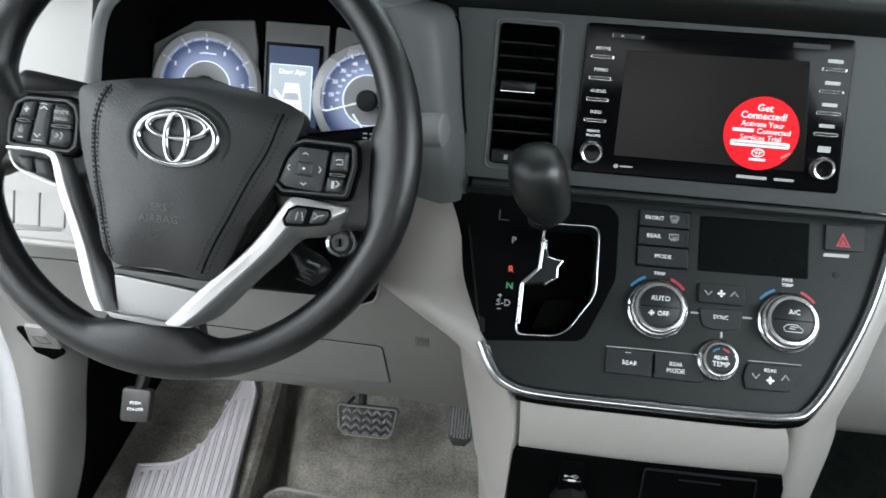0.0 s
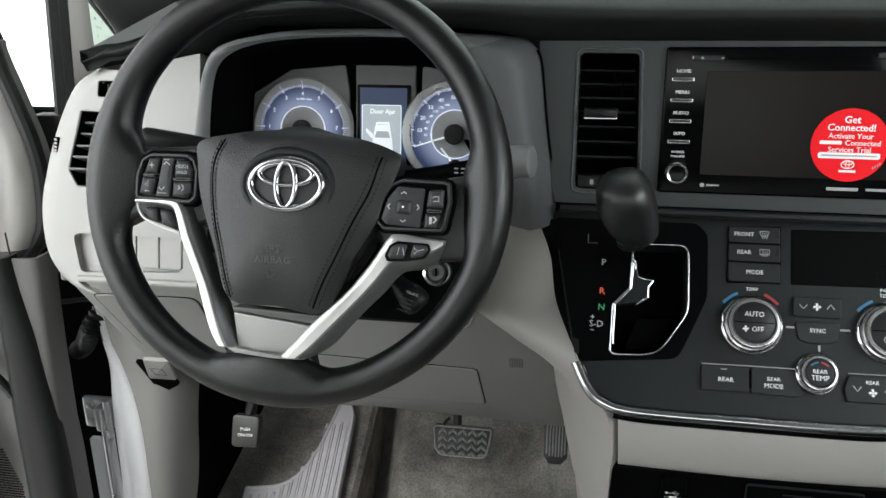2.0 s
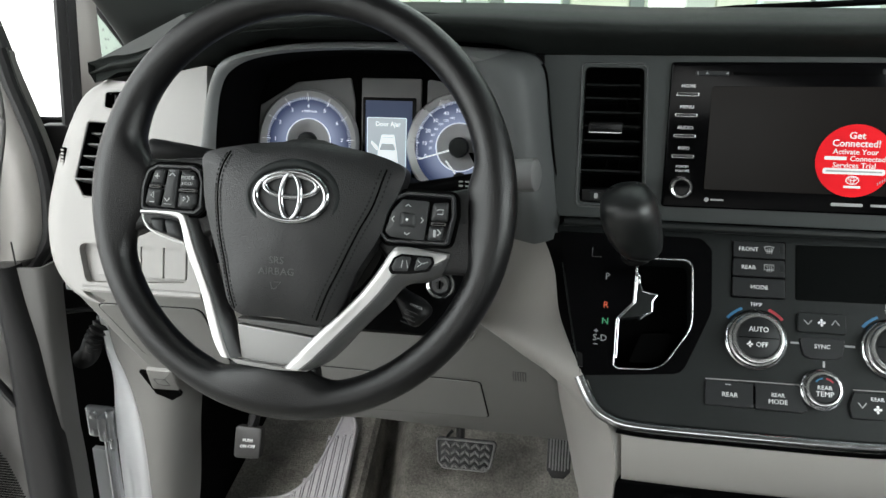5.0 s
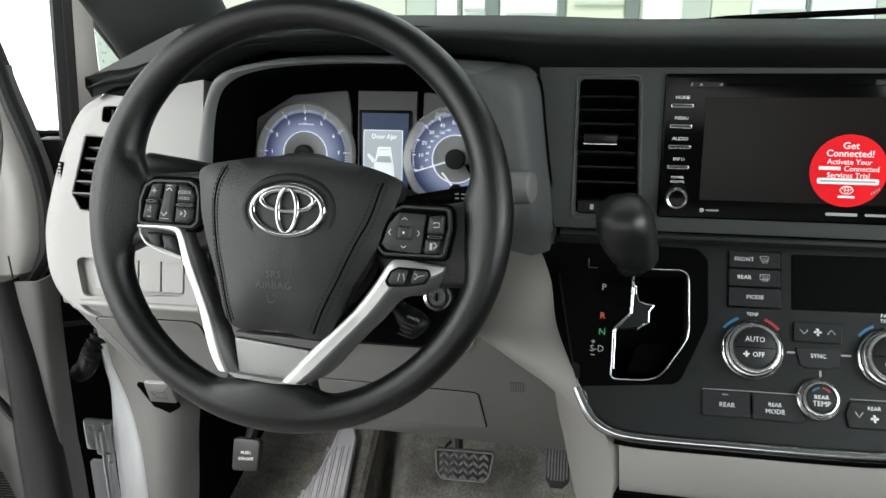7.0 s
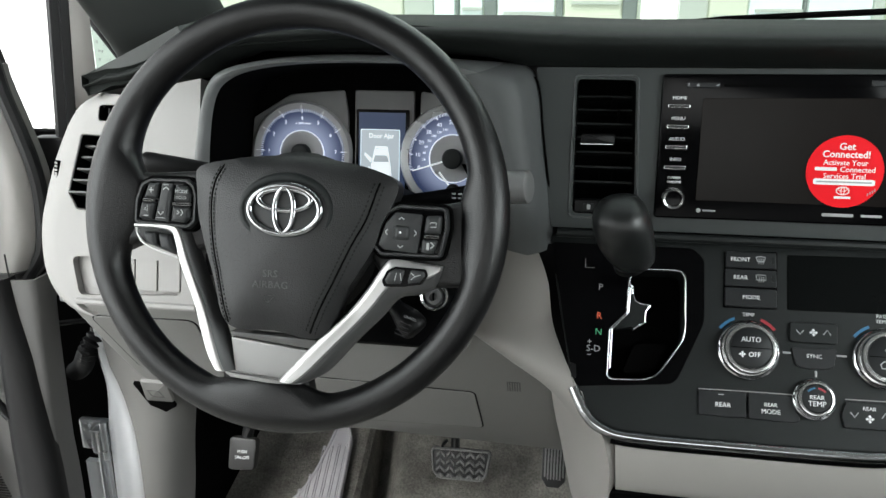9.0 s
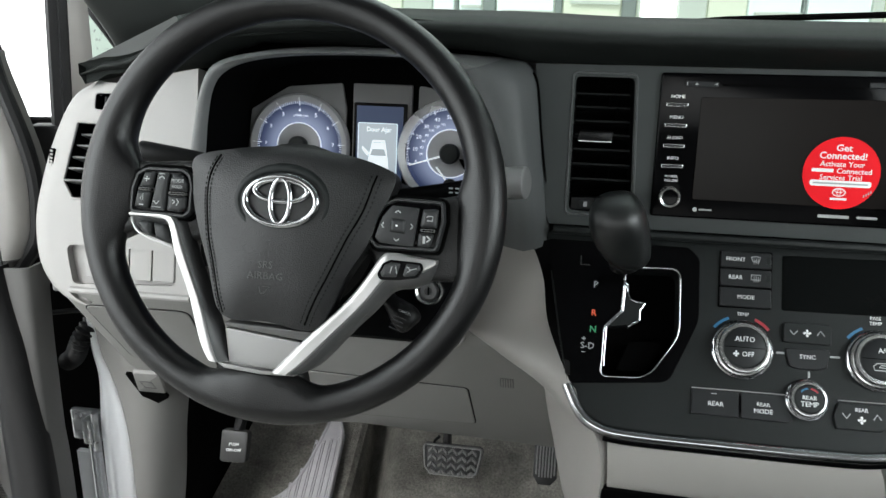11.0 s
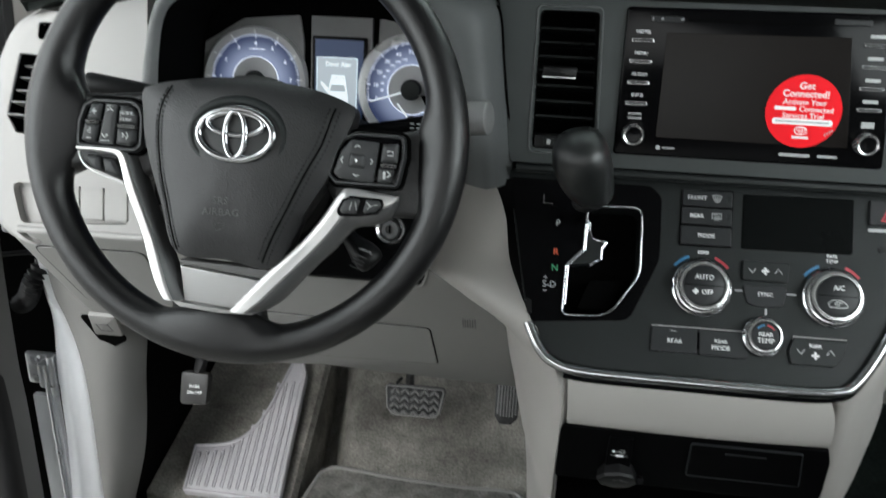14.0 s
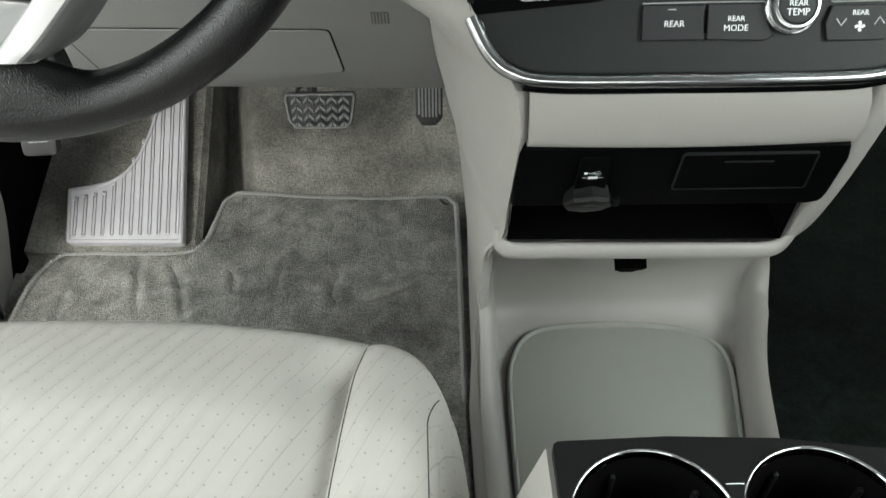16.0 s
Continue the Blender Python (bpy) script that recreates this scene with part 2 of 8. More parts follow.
def rounded(points, radius, steps=5):
    """A polygon with its corners rounded. radius: one for all or a list."""
    out = []
    n = len(points)
    for i in range(n):
        p0, p, p1 = (Vector((*points[(i + k) % n][:2], 0)) for k in (-1, 0, 1))
        r = radius[i] if isinstance(radius, (list, tuple)) else radius
        a, b = (p0 - p), (p1 - p)
        la, lb = a.length, b.length
        if r <= 0 or la < 1e-9 or lb < 1e-9:
            out.append((p.x, p.y))
            continue
        a, b = a / la, b / lb
        half = math.acos(max(-1, min(1, a.dot(b)))) / 2
        d = min(r / max(math.tan(half), 1e-4), 0.48 * la, 0.48 * lb)
        s, e = p + a * d, p + b * d
        for k in range(steps + 1):
            t = k / steps
            q = s * (1 - t) ** 2 + p * 2 * t * (1 - t) + e * t * t
            out.append((q.x, q.y))
    return out


def box2(x0, x1, y0, y1, r=0.0, steps=4):
    pts = [(x0, y0), (x1, y0), (x1, y1), (x0, y1)]
    return rounded(pts, r, steps) if r else pts


def oval(cx, cy, rx, ry, n=40, a0=0.0, a1=360.0):
    full = abs(a1 - a0 - 360) < 1e-6
    k = n if full else n + 1
    return [(cx + rx * math.cos(radians(a0 + (a1 - a0) * i / n)), cy + ry * math.sin(radians(a0 + (a1 - a0) * i / n))) for i in range(k)]


def area2(o):
    return sum(o[i][0] * o[(i + 1) % len(o)][1] - o[(i + 1) % len(o)][0] * o[i][1] for i in range(len(o))) / 2


def inset(outline, d):
    n = len(outline)
    sgn = 1 if area2(outline) > 0 else -1
    out = []
    for i in range(n):
        p0, p, p1 = (Vector(outline[(i + k) % n]) for k in (-1, 0, 1))
        a, b = (p - p0), (p1 - p)
        if a.length < 1e-9 or b.length < 1e-9:
            out.append(tuple(p))
            continue
        a.normalize(), b.normalize()
        na, nb = Vector((-a.y, a.x)), Vector((-b.y, b.x))
        m = na + nb
        m = m.normalized() if m.length > 1e-6 else na
        k = min(2.0, 1 / max(0.3, m.dot(na)))
        q = p + m * (sgn * d * k)
        out.append((q.x, q.y))
    return out


def loft(bm, rings, closed=True, caps=(True, True)):
    """Skins rings of equal length."""
    rows = [[bm.verts.new(p) for p in ring] for ring in rings]
    n = len(rows[0])
    for a, b in zip(rows, rows[1:]):
        for i in range(n if closed else n - 1):
            j = (i + 1) % n
            try:
                bm.faces.new((a[i], a[j], b[j], b[i]))
            except ValueError:
                pass
    if closed and caps[0]:
        bm.faces.new(rows[0])
    if closed and caps[1]:
        bm.faces.new(rows[-1])
    return rows


def plate(outline, n0, n1, frame_, bevel=0.0, bm=None, steps=2):
    """A slab on a plane frame from depth n0 to n1, its front edge rounded over."""
    bm = bm or bmesh.new()
    rings = [[(x, y, n0) for x, y in outline]]
    if bevel > 0:
        for k in range(steps + 1):
            a = k / steps * math.pi / 2
            o = inset(outline, bevel * (1 - math.cos(a))) if k else outline
            rings.append([(x, y, n1 - bevel * (1 - math.sin(a))) for x, y in o])
    else:
        rings.append([(x, y, n1) for x, y in outline])
    loft(bm, [[frame_ @ Vector(p) for p in ring] for ring in rings])
    return bm


def panel(outer, holes, n0, n1, frame_):
    """A slab with openings through it."""
    bm = bmesh.new()
    loops = [outer] + list(holes)
    edges = []
    for o in loops:
        front = [bm.verts.new(frame_ @ Vector((x, y, n1))) for x, y in o]
        back = [bm.verts.new(frame_ @ Vector((x, y, n0))) for x, y in o]
        k = len(o)
        for i in range(k):
            bm.faces.new((front[i], front[(i + 1) % k], back[(i + 1) % k], back[i]))
        edges += [bm.edges.get((front[i], front[(i + 1) % k])) for i in range(k)]
    bmesh.ops.triangle_fill(bm, use_beauty=True, use_dissolve=False, edges=edges, normal=frame_.to_3x3() @ Vector((0, 0, 1)))
    return bm


def band(outer, inner, n0, n1, frame_, bevel=0.0, bm=None):
    """A flat ring between two outlines of equal length, with thickness and a rounded crown."""
    bm = bm or bmesh.new()
    mid_o = [((a[0] * (1 - bevel) + b[0] * bevel), (a[1] * (1 - bevel) + b[1] * bevel)) for a, b in zip(outer, inner)]
    mid_i = [((b[0] * (1 - bevel) + a[0] * bevel), (b[1] * (1 - bevel) + a[1] * bevel)) for a, b in zip(outer, inner)]
    d = (n1 - n0) * (0.4 if bevel else 0.0)
    rings = [(outer, n0), (outer, n1 - d), (mid_o, n1), (mid_i, n1), (inner, n1 - d), (inner, n0)]
    rings = [[frame_ @ Vector((x, y, n)) for x, y in o] for o, n in rings]
    loft(bm, rings + [rings[0]], caps=(False, False))
    return bm


def sweep(path, radius, closed=False, sides=10, bm=None, squash=1.0, up=(0, 0, 1), caps=True):
    """A tube along a path; radius: one or one per point."""
    bm = bm or bmesh.new()
    pts = [Vector(p) for p in path]
    n = len(pts)
    rings = []
    for i, p in enumerate(pts):
        a = pts[(i - 1) % n] if closed or i else p
        b = pts[(i + 1) % n] if closed or i < n - 1 else p
        t = (b - a).normalized()
        u = Vector(up)
        u = (u - t * u.dot(t))
        u = u.normalized() if u.length > 1e-5 else t.orthogonal().normalized()
        s = t.cross(u)
        r = radius[i] if isinstance(radius, (list, tuple)) else radius
        rings.append([p + (s * math.cos(2 * math.pi * k / sides) + u * squash * math.sin(2 * math.pi * k / sides)) * r for k in range(sides)])
    if closed:
        rings.append(rings[0])
    loft(bm, rings, caps=(caps and not closed, caps and not closed))
    return bm


def lathe(profile, frame_, sides=40, bm=None, caps=(False, True)):
    """Turns a profile of (radius, height) round the frame's normal."""
    bm = bm or bmesh.new()
    loft(bm, [[frame_ @ Vector((r * math.cos(2 * math.pi * k / sides), r * math.sin(2 * math.pi * k / sides), h)) for k in range(sides)] for r, h in profile], caps=caps)
    return bm


def brick(center, size, bevel=0.0, turn=None, bm=None):
    """A block with rounded edges."""
    bm2 = bmesh.new()
    bmesh.ops.create_cube(bm2, size=1)
    bmesh.ops.scale(bm2, vec=size, verts=bm2.verts)
    if bevel:
        bmesh.ops.bevel(bm2, geom=bm2.edges, offset=bevel, segments=2, affect="EDGES", profile=0.6)
    m = Matrix.Translation(center) @ (turn.to_4x4() if turn else Matrix())
    bmesh.ops.transform(bm2, matrix=m, verts=bm2.verts)
    if bm is None:
        return bm2
    me = bpy.data.meshes.new("tmp")
    bm2.to_mesh(me)
    bm2.free()
    bm.from_mesh(me)
    bpy.data.meshes.remove(me)
    return bm


def smooth_path(pts, per=8, closed=False):
    """Catmull-Rom through the points."""
    P = [Vector(p) for p in pts]
    n = len(P)
    out = []
    for i in range(n if closed else n - 1):
        p0 = P[(i - 1) % n] if closed or i else P[0]
        p1, p2 = P[i], P[(i + 1) % n]
        p3 = P[(i + 2) % n] if closed or i < n - 2 else P[-1]
        for k in range(per):
            t = k / per
            out.append(0.5 * ((2 * p1) + (p2 - p0) * t + (2 * p0 - 5 * p1 + 4 * p2 - p3) * t * t + (3 * p1 - p0 - 3 * p2 + p3) * t ** 3))
    if not closed:
        out.append(P[-1])
    return out


def smooth2(pts, per=6, closed=True):
    return [(v.x, v.y) for v in smooth_path([(x, y, 0) for x, y in pts], per, closed)]


def lettering(name, text, size, frame_, x, y, n, mat, parent, align="CENTER", depth=0.0002, spacing=1.0, width=1.0, bold=0.0):
    """Raised letters on a plane frame, centred on (x, y)."""
    cu = bpy.data.curves.new(name, "FONT")
    cu.body, cu.size, cu.extrude, cu.align_x, cu.align_y = text, size, depth, align, "CENTER"
    cu.space_character, cu.space_line, cu.offset, cu.resolution_u = spacing, 0.85, bold, 2
    ob = bpy.data.objects.new(name, cu)
    me = bpy.data.meshes.new_from_object(ob)
    bpy.data.objects.remove(ob)
    bpy.data.curves.remove(cu)
    me.transform(frame_ @ Matrix.Translation((x, y, n)) @ Matrix.Diagonal((width, 1, 1, 1)))
    me.name = name
    me.materials.clear()
    me.materials.append(mat)
    return attach(new(name, me), parent)


def surface(rows, thick, closed_ends=True, flip=False):
    """A sheet through rows of points, with real thickness behind it."""
    bm = bmesh.new()
    P = [[Vector(p) for p in r] for r in rows]
    a, b = len(P), len(P[0])
    nrm = []
    for i in range(a):
        line = []
        for j in range(b):
            du = P[min(i + 1, a - 1)][j] - P[max(i - 1, 0)][j]
            dv = P[i][min(j + 1, b - 1)] - P[i][max(j - 1, 0)]
            k = du.cross(dv)
            line.append(k.normalized() * (-1 if flip else 1) if k.length > 1e-12 else Vector((0, 0, 1)))
        nrm.append(line)
    top = [[bm.verts.new(P[i][j]) for j in range(b)] for i in range(a)]
    low = [[bm.verts.new(P[i][j] - nrm[i][j] * thick) for j in range(b)] for i in range(a)]
    for i in range(a - 1):
        for j in range(b - 1):
            bm.faces.new((top[i][j], top[i + 1][j], top[i + 1][j + 1], top[i][j + 1]))
            bm.faces.new((low[i][j], low[i][j + 1], low[i + 1][j + 1], low[i + 1][j]))
    for i in range(a - 1):
        for j in (0, b - 1):
            bm.faces.new((top[i][j], top[i + 1][j], low[i + 1][j], low[i][j]))
    for j in range(b - 1):
        for i in (0, a - 1):
            bm.faces.new((top[i][j], top[i][j + 1], low[i][j + 1], low[i][j]))
    return bm


# the two faces of the center stack: upper (radio) and lower (climate)
FU = plane_frame((0, 0.957, 0.785), (1, 0, 0), (0, 0.12, 1))
FL = plane_frame((0, 0.868, 0.640), (1, 0, 0), (0, 0.64, 1))


def U(x, z):
    return (x, (z - 0.785) * 1.0072)


def L(x, z):
    return (x, (z - 0.640) * 1.1873)


# ---- floor and shell of the cabin ----
def lerp(a, b, t):
    return a + (b - a) * t


def interp(x, table):
    """Smooth interpolation in a table of (x, value)."""
    if x <= table[0][0]:
        return table[0][1]
    for (x0, a), (x1, b) in zip(table, table[1:]):
        if x <= x1:
            t = (x - x0) / (x1 - x0)
            return lerp(a, b, t * t * (3 - 2 * t))
    return table[-1][1]


def smooth_at(z, table):
    """Value at z on a smooth curve through a table of (z, value)."""
    key = tuple(table)
    if key not in CURVES:
        pts = smooth_path([(a, b, 0) for a, b in table], 8)
        CURVES[key] = ([p.x for p in pts], [p.y for p in pts])
    return float(np.interp(z, *CURVES[key]))


CURVES = {}


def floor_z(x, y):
    """Driver's footwell: level floor, toe board rising ahead, ledge under the footrest, made-up shade trench beside it.
    """
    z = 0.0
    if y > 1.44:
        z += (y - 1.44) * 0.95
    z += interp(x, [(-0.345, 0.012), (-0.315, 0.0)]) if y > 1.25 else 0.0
    # floor sunk beside the ledge so the strip falls into deep shade
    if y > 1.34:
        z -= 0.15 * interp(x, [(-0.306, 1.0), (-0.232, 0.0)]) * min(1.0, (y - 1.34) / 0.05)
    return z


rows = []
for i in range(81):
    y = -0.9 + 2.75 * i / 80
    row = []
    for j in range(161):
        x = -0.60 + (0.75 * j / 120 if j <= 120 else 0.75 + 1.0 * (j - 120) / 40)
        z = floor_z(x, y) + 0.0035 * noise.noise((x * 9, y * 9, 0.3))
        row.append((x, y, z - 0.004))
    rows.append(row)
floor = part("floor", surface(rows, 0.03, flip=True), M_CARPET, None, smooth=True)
# grey carpet again; the footwell's shade is put into a near-black colour
dark = part("floor", surface([[(x, y, 0.004 + (max(0, y - 1.3) * 0.6)) for x in (0.47, 0.7, 0.9, 1.15)] for y in np.linspace(-0.9, 1.8, 12)], 0.006, flip=True), M_SHADECARPET, None)
tagged(dark, "passenger footwell carpet with its shade in the colour", "carpet", kind="structure")
tagged(floor, "grey cut-pile carpet of the front footwells", "carpet", kind="structure")

# firewall, roof, back and sides that close the cabin; unseen, added to block outside light
wall = part("wall_front", brick((0.25, 1.90, 0.44), (2.2, 0.04, 1.0), 0.01), M_VOID)
tagged(wall, "black firewall behind the dashboard", "wall", kind="structure")
ceiling = part("ceiling", brick((0.20, -0.35, 1.52), (1.88, 2.2, 0.04), 0.012), M_HEADLINER)
tagged(ceiling, "unseen grey headliner, widened to shade the dash", "headliner", kind="structure")
wall = part("wall_right", panel(box2(-1.4, 1.5, -0.05, 1.5), [box2(-0.75, 0.9, 0.92, 1.40, 0.05)], -0.05, 0, plane_frame((1.15, 0, 0), (0, -1, 0), (0, 0, 1))), M_CABIN)
tagged(wall, "grey passenger side of the cabin with window opening", "wall", kind="structure")
wall = part("wall_back", panel(box2(-1.3, 0.8, -0.05, 1.5), [box2(-1.1, 0.6, 0.85, 1.42, 0.05)], -0.05, 0, plane_frame((0, -1.45, 0), (-1, 0, 0), (0, 0, 1))), M_CABIN)
tagged(wall, "grey rear end of the cabin with window opening", "wall", kind="structure")

wall = part("wall_left", panel(box2(-1.45, -0.12, -0.05, 1.5), [box2(-1.2, -0.25, 1.0, 1.40, 0.05)], -0.05, 0, plane_frame((-0.70, 0, 0), (0, 1, 0), (0, 0, 1))), M_CABIN)
tagged(wall, "unseen grey cabin side, blocks daylight behind the door", "wall", kind="structure")

ground = part("ground", brick((0, 6, -0.45), (60, 60, 0.04)), material("showroom_floor_tile", (0.45, 0.45, 0.43), 0.25, vary=0.08, vary_scale=1.5))
tagged(ground, "pale polished floor around the parked minivan", "floor", kind="structure")

# ---- dashboard ----
dash = thing("dashboard", "dark charcoal and light grey moulded minivan dashboard", "dashboard", (0.2, 1.2, 0.0))

LIP = [(-0.45, 0.934), (-0.40, 0.936), (-0.31, 0.945), (-0.285, 0.964), (-0.24, 0.976), (-0.10, 0.978), (-0.02, 0.972), (0.04, 0.962), (0.3, 0.963), (1.1, 0.963)]
CREST = [(-0.45, 0.940), (-0.40, 0.958), (-0.30, 0.999), (-0.15, 1.0085), (0.0, 1.008), (0.15, 1.004), (1.1, 1.004)]
FRONT = [(-0.60, 1.02), (-0.47, 0.95), (-0.38, 0.925), (-0.2, 0.915), (0.0, 0.92), (0.1, 0.925), (1.1, 0.925)]
rows = []
for i in range(90):
    x = -0.446 + 1.571 * i / 89
    zl, zc, yf = interp(x, LIP), interp(x, CREST), interp(x, FRONT)
    h = zc - zl
    prof = [(yf + 0.09, zl + 0.002), (yf + 0.055, zl + 0.02 * h), (yf + 0.030, zl + 0.22 * h), (yf + 0.010, zl + 0.45 * h), (yf + 0.002, zl + 0.64 * h), (yf + 0.010, zl + 0.82 * h), (yf + 0.045, zl + 0.955 * h), (yf + 0.10, zc), (yf + 0.2, zc + 0.001), (1.35, zc - 0.014), (1.55, zc - 0.05)]
    rows.append([tuple(p) for p in smooth_path([(x, a, b) for a, b in prof], 4)])
part("top_pad", surface(rows, 0.012), M_PAD, dash, "soft black dash top", smooth=True, angle=80)
part("windshield_base_strip", sweep([(x, 1.40, 0.994 + 0.05 * (x - 0.22)) for x in np.linspace(0.22, 1.1, 14)], [0.001] + [0.0045] * 13, sides=8), M_VOID, dash, "black strip along the windshield", smooth=True)

# cowl round the instruments
OUT = [(-0.331, 0.780), (-0.324, 0.830), (-0.311, 0.893), (-0.298, 0.937), (-0.282, 0.957), (-0.24, 0.968), (-0.178, 0.973), (-0.098, 0.973), (-0.03, 0.969), (0.006, 0.966), (0.026, 0.963), (0.0375, 0.954), (0.0430, 0.938), (0.0475, 0.90), (0.053, 0.86), (0.060, 0.82), (0.063, 0.795), (0.064, 0.776)]
INN = [(-0.306, 0.780), (-0.302, 0.830), (-0.295, 0.890), (-0.285, 0.931), (-0.268, 0.950), (-0.235, 0.961), (-0.178, 0.967), (-0.098, 0.968), (-0.055, 0.964), (-0.038, 0.956), (-0.026, 0.946), (-0.016, 0.933), (-0.008, 0.917), (-0.002, 0.90), (0.003, 0.872), (0.006, 0.838), (0.008, 0.805), (0.010, 0.785)]
o3 = smooth_path([(x, interp(x, [(-0.06, 0.936), (0.05, 0.966)]), z) for x, z in OUT], 5)
m3 = smooth_path([(lerp(a[0], b[0], 0.45), 0.921, lerp(a[1], b[1], 0.5)) for a, b in zip(OUT, INN)], 5)
i3 = smooth_path([(x, 0.930, z) for x, z in INN], 5)
b3 = smooth_path([(x * 0.97 - 0.004, 1.03, z - 0.012 if z > 0.9 else z) for x, z in INN], 5)
cowl_rings = [[p + Vector((0, 0.03, 0)) for p in o3], o3, [o.lerp(m, 0.5) + Vector((0, -0.004, 0)) for o, m in zip(o3, m3)], m3, [m.lerp(i, 0.6) + Vector((0, -0.002, 0)) for m, i in zip(m3, i3)], i3]
# the cowl is split so its right part can carry shade as darker grey
cut = next(k for k, p in enumerate(o3) if p.x > 0.006)
for name, a, b, m_, lab in (("cluster_cowl", 0, cut + 1, M_COWL, "grey cowl round the instruments"), ("cowl_side", cut, len(o3), M_COWLSIDE, "side of the cowl with its shade in a darker grey")):
    bm = bmesh.new()
    loft(bm, [ring[a:b] for ring in cowl_rings], closed=False)
    part(name, bm, m_, dash, lab, smooth=True, angle=88)
gap = [p + Vector((0.0015, -0.001, 0.0)) for p in o3 if p.x > 0.0375]
part("panel_gap", sweep(gap, 0.0013, sides=6), M_VOID, dash, "dark gap between cowl and panel", smooth=True)
bm = bmesh.new()
loft(bm, [i3, [a.lerp(b, 0.5) for a, b in zip(i3, b3)], b3], closed=False)
part("cluster_hood_lining", bm, M_VOID, dash, "matte black inside of the hood", smooth=True)

# upper panel of the center stack
panel_out = rounded([U(0.040, 0.962), U(0.055, 0.83), U(0.062, 0.801), U(0.480, 0.801), U(0.475, 0.90), U(0.455, 0.965)], [0.002, 0.0, 0.003, 0.003, 0, 0.004])
vent_hole = rounded([U(0.082, 0.816), U(0.145, 0.816), U(0.139, 0.951), U(0.081, 0.951)], 0.006)
part("radio_panel", panel(panel_out, [vent_hole], -0.02, 0.0, FU), M_STACKLIT, dash, "charcoal panel round the radio")
part("radio_panel_ledge", sweep([(0.068, 0.952, 0.797), (0.25, 0.951, 0.797), (0.482, 0.952, 0.797)], 0.0045, sides=8), M_STACK, dash, smooth=True)
# lower (climate) panel, bounded below by the bright trim
TRIM = [(0.060, 0.792), (0.076, 0.72), (0.092, 0.658), (0.105, 0.637), (0.121, 0.626), (0.150, 0.621), (0.240, 0.620), (0.336, 0.620), (0.384, 0.622), (0.405, 0.630), (0.430, 0.662), (0.462, 0.719), (0.488, 0.792)]
low_out = [L(x, z) for x, z in ((v.x, v.y) for v in smooth_path([(x, z, 0) for x, z in TRIM], 5))]
gate_out = rounded([L(0.1440, 0.7622), L(0.1980, 0.7632), L(0.1985, 0.7060), L(0.1700, 0.6690), L(0.1245, 0.6672), L(0.1255, 0.7085), L(0.1425, 0.7240)], [0.003, 0.010, 0.035, 0.030, 0.007, 0.008, 0.006], 7)
part("climate_panel", panel(low_out, [gate_out], -0.03, 0.0, FL), M_STACK, dash, "charcoal climate control panel")
trim_path = [FL @ Vector((*L(v.x, v.y), 0.0025)) for v in smooth_path([(x, z, 0) for x, z in TRIM[2:]], 6)]
part("chrome_trim", sweep(trim_path, 0.0054, sides=14, up=(0, -0.6, 0.8)), M_TRIMCHROME, dash, "bright chrome edge of the climate panel", smooth=True, angle=80)
shadow_path = [p + Vector((0, 0.006, -0.0085)) for p in trim_path[15:-14]]
part("trim_underside", sweep(shadow_path, 0.006, sides=10), M_GLOSS, dash, "gloss black lower edge of the trim", smooth=True, angle=80)

# left light panel with its wrapped end
FD = plane_frame((0, 0.93, 0.85), (1, 0, 0), (0, 0.25, 1))


def D(x, z):
    return (x, (z - 0.85) * 1.0308)


LEFT_END = [(0.694, -0.466), (0.697, -0.479), (0.703, -0.489), (0.714, -0.501), (0.730, -0.511), (0.752, -0.517), (0.785, -0.519), (0.823, -0.512), (0.858, -0.502), (0.887, -0.4905), (0.906, -0.480), (0.918, -0.468), (0.930, -0.444)]
left_out = [D(-0.312, 0.708), D(-0.312, 0.948)] + [D(smooth_at(z, LEFT_END) + 0.0395, z) for z in np.linspace(0.929, 0.708, 24)]
vent_l = rounded([D(-0.4535, 0.809), D(-0.392, 0.8065), D(-0.386, 0.885), D(-0.4485, 0.8875), D(-0.4635, 0.826)], [0.004, 0.012, 0.006, 0.003, 0.006])
defog = rounded([D(-0.4300, 0.902), D(-0.385, 0.902), D(-0.385, 0.920), D(-0.4285, 0.919)], 0.004)
tiles = rounded([D(-0.4500, 0.7165), D(-0.330, 0.7225), D(-0.330, 0.7580), D(-0.4600, 0.7585)], 0.008)
part("left_panel", panel(left_out, [vent_l, defog, tiles], -0.02, 0.0, FD), M_LIGHT, dash, "light grey left dash panel")
rows = []
for z in np.linspace(0.930, 0.695, 44):
    xl = smooth_at(z, LEFT_END)
    y0, x0 = 0.93 + 0.25 * (z - 0.85), xl + 0.040
    rows.append([tuple(p) for p in smooth_path([(x0, y0, z), (x0 - 0.008, y0 + 0.0012, z), (x0 - 0.018, y0 + 0.006, z), (x0 - 0.028, y0 + 0.016, z), (xl, y0 + 0.045, z), (xl - 0.002, y0 + 0.12, z)], 4)])
part("left_panel_end", surface(rows, 0.008, flip=True), M_LIGHT, dash, "light grey wrapped end of the dash", smooth=True, angle=70)
for k in range(4):
    x0 = -0.438 + k * 0.0265
    part("blank_tile", plate(box2(x0, x0 + 0.025, *[D(0, v)[1] for v in (0.725, 0.759)], 0.002), -0.012, -0.003, FD, 0.0008), M_LIGHT, dash)
part("tile_recess", plate(inset(tiles, -0.002), -0.018, -0.010, FD), M_LIGHT, dash)
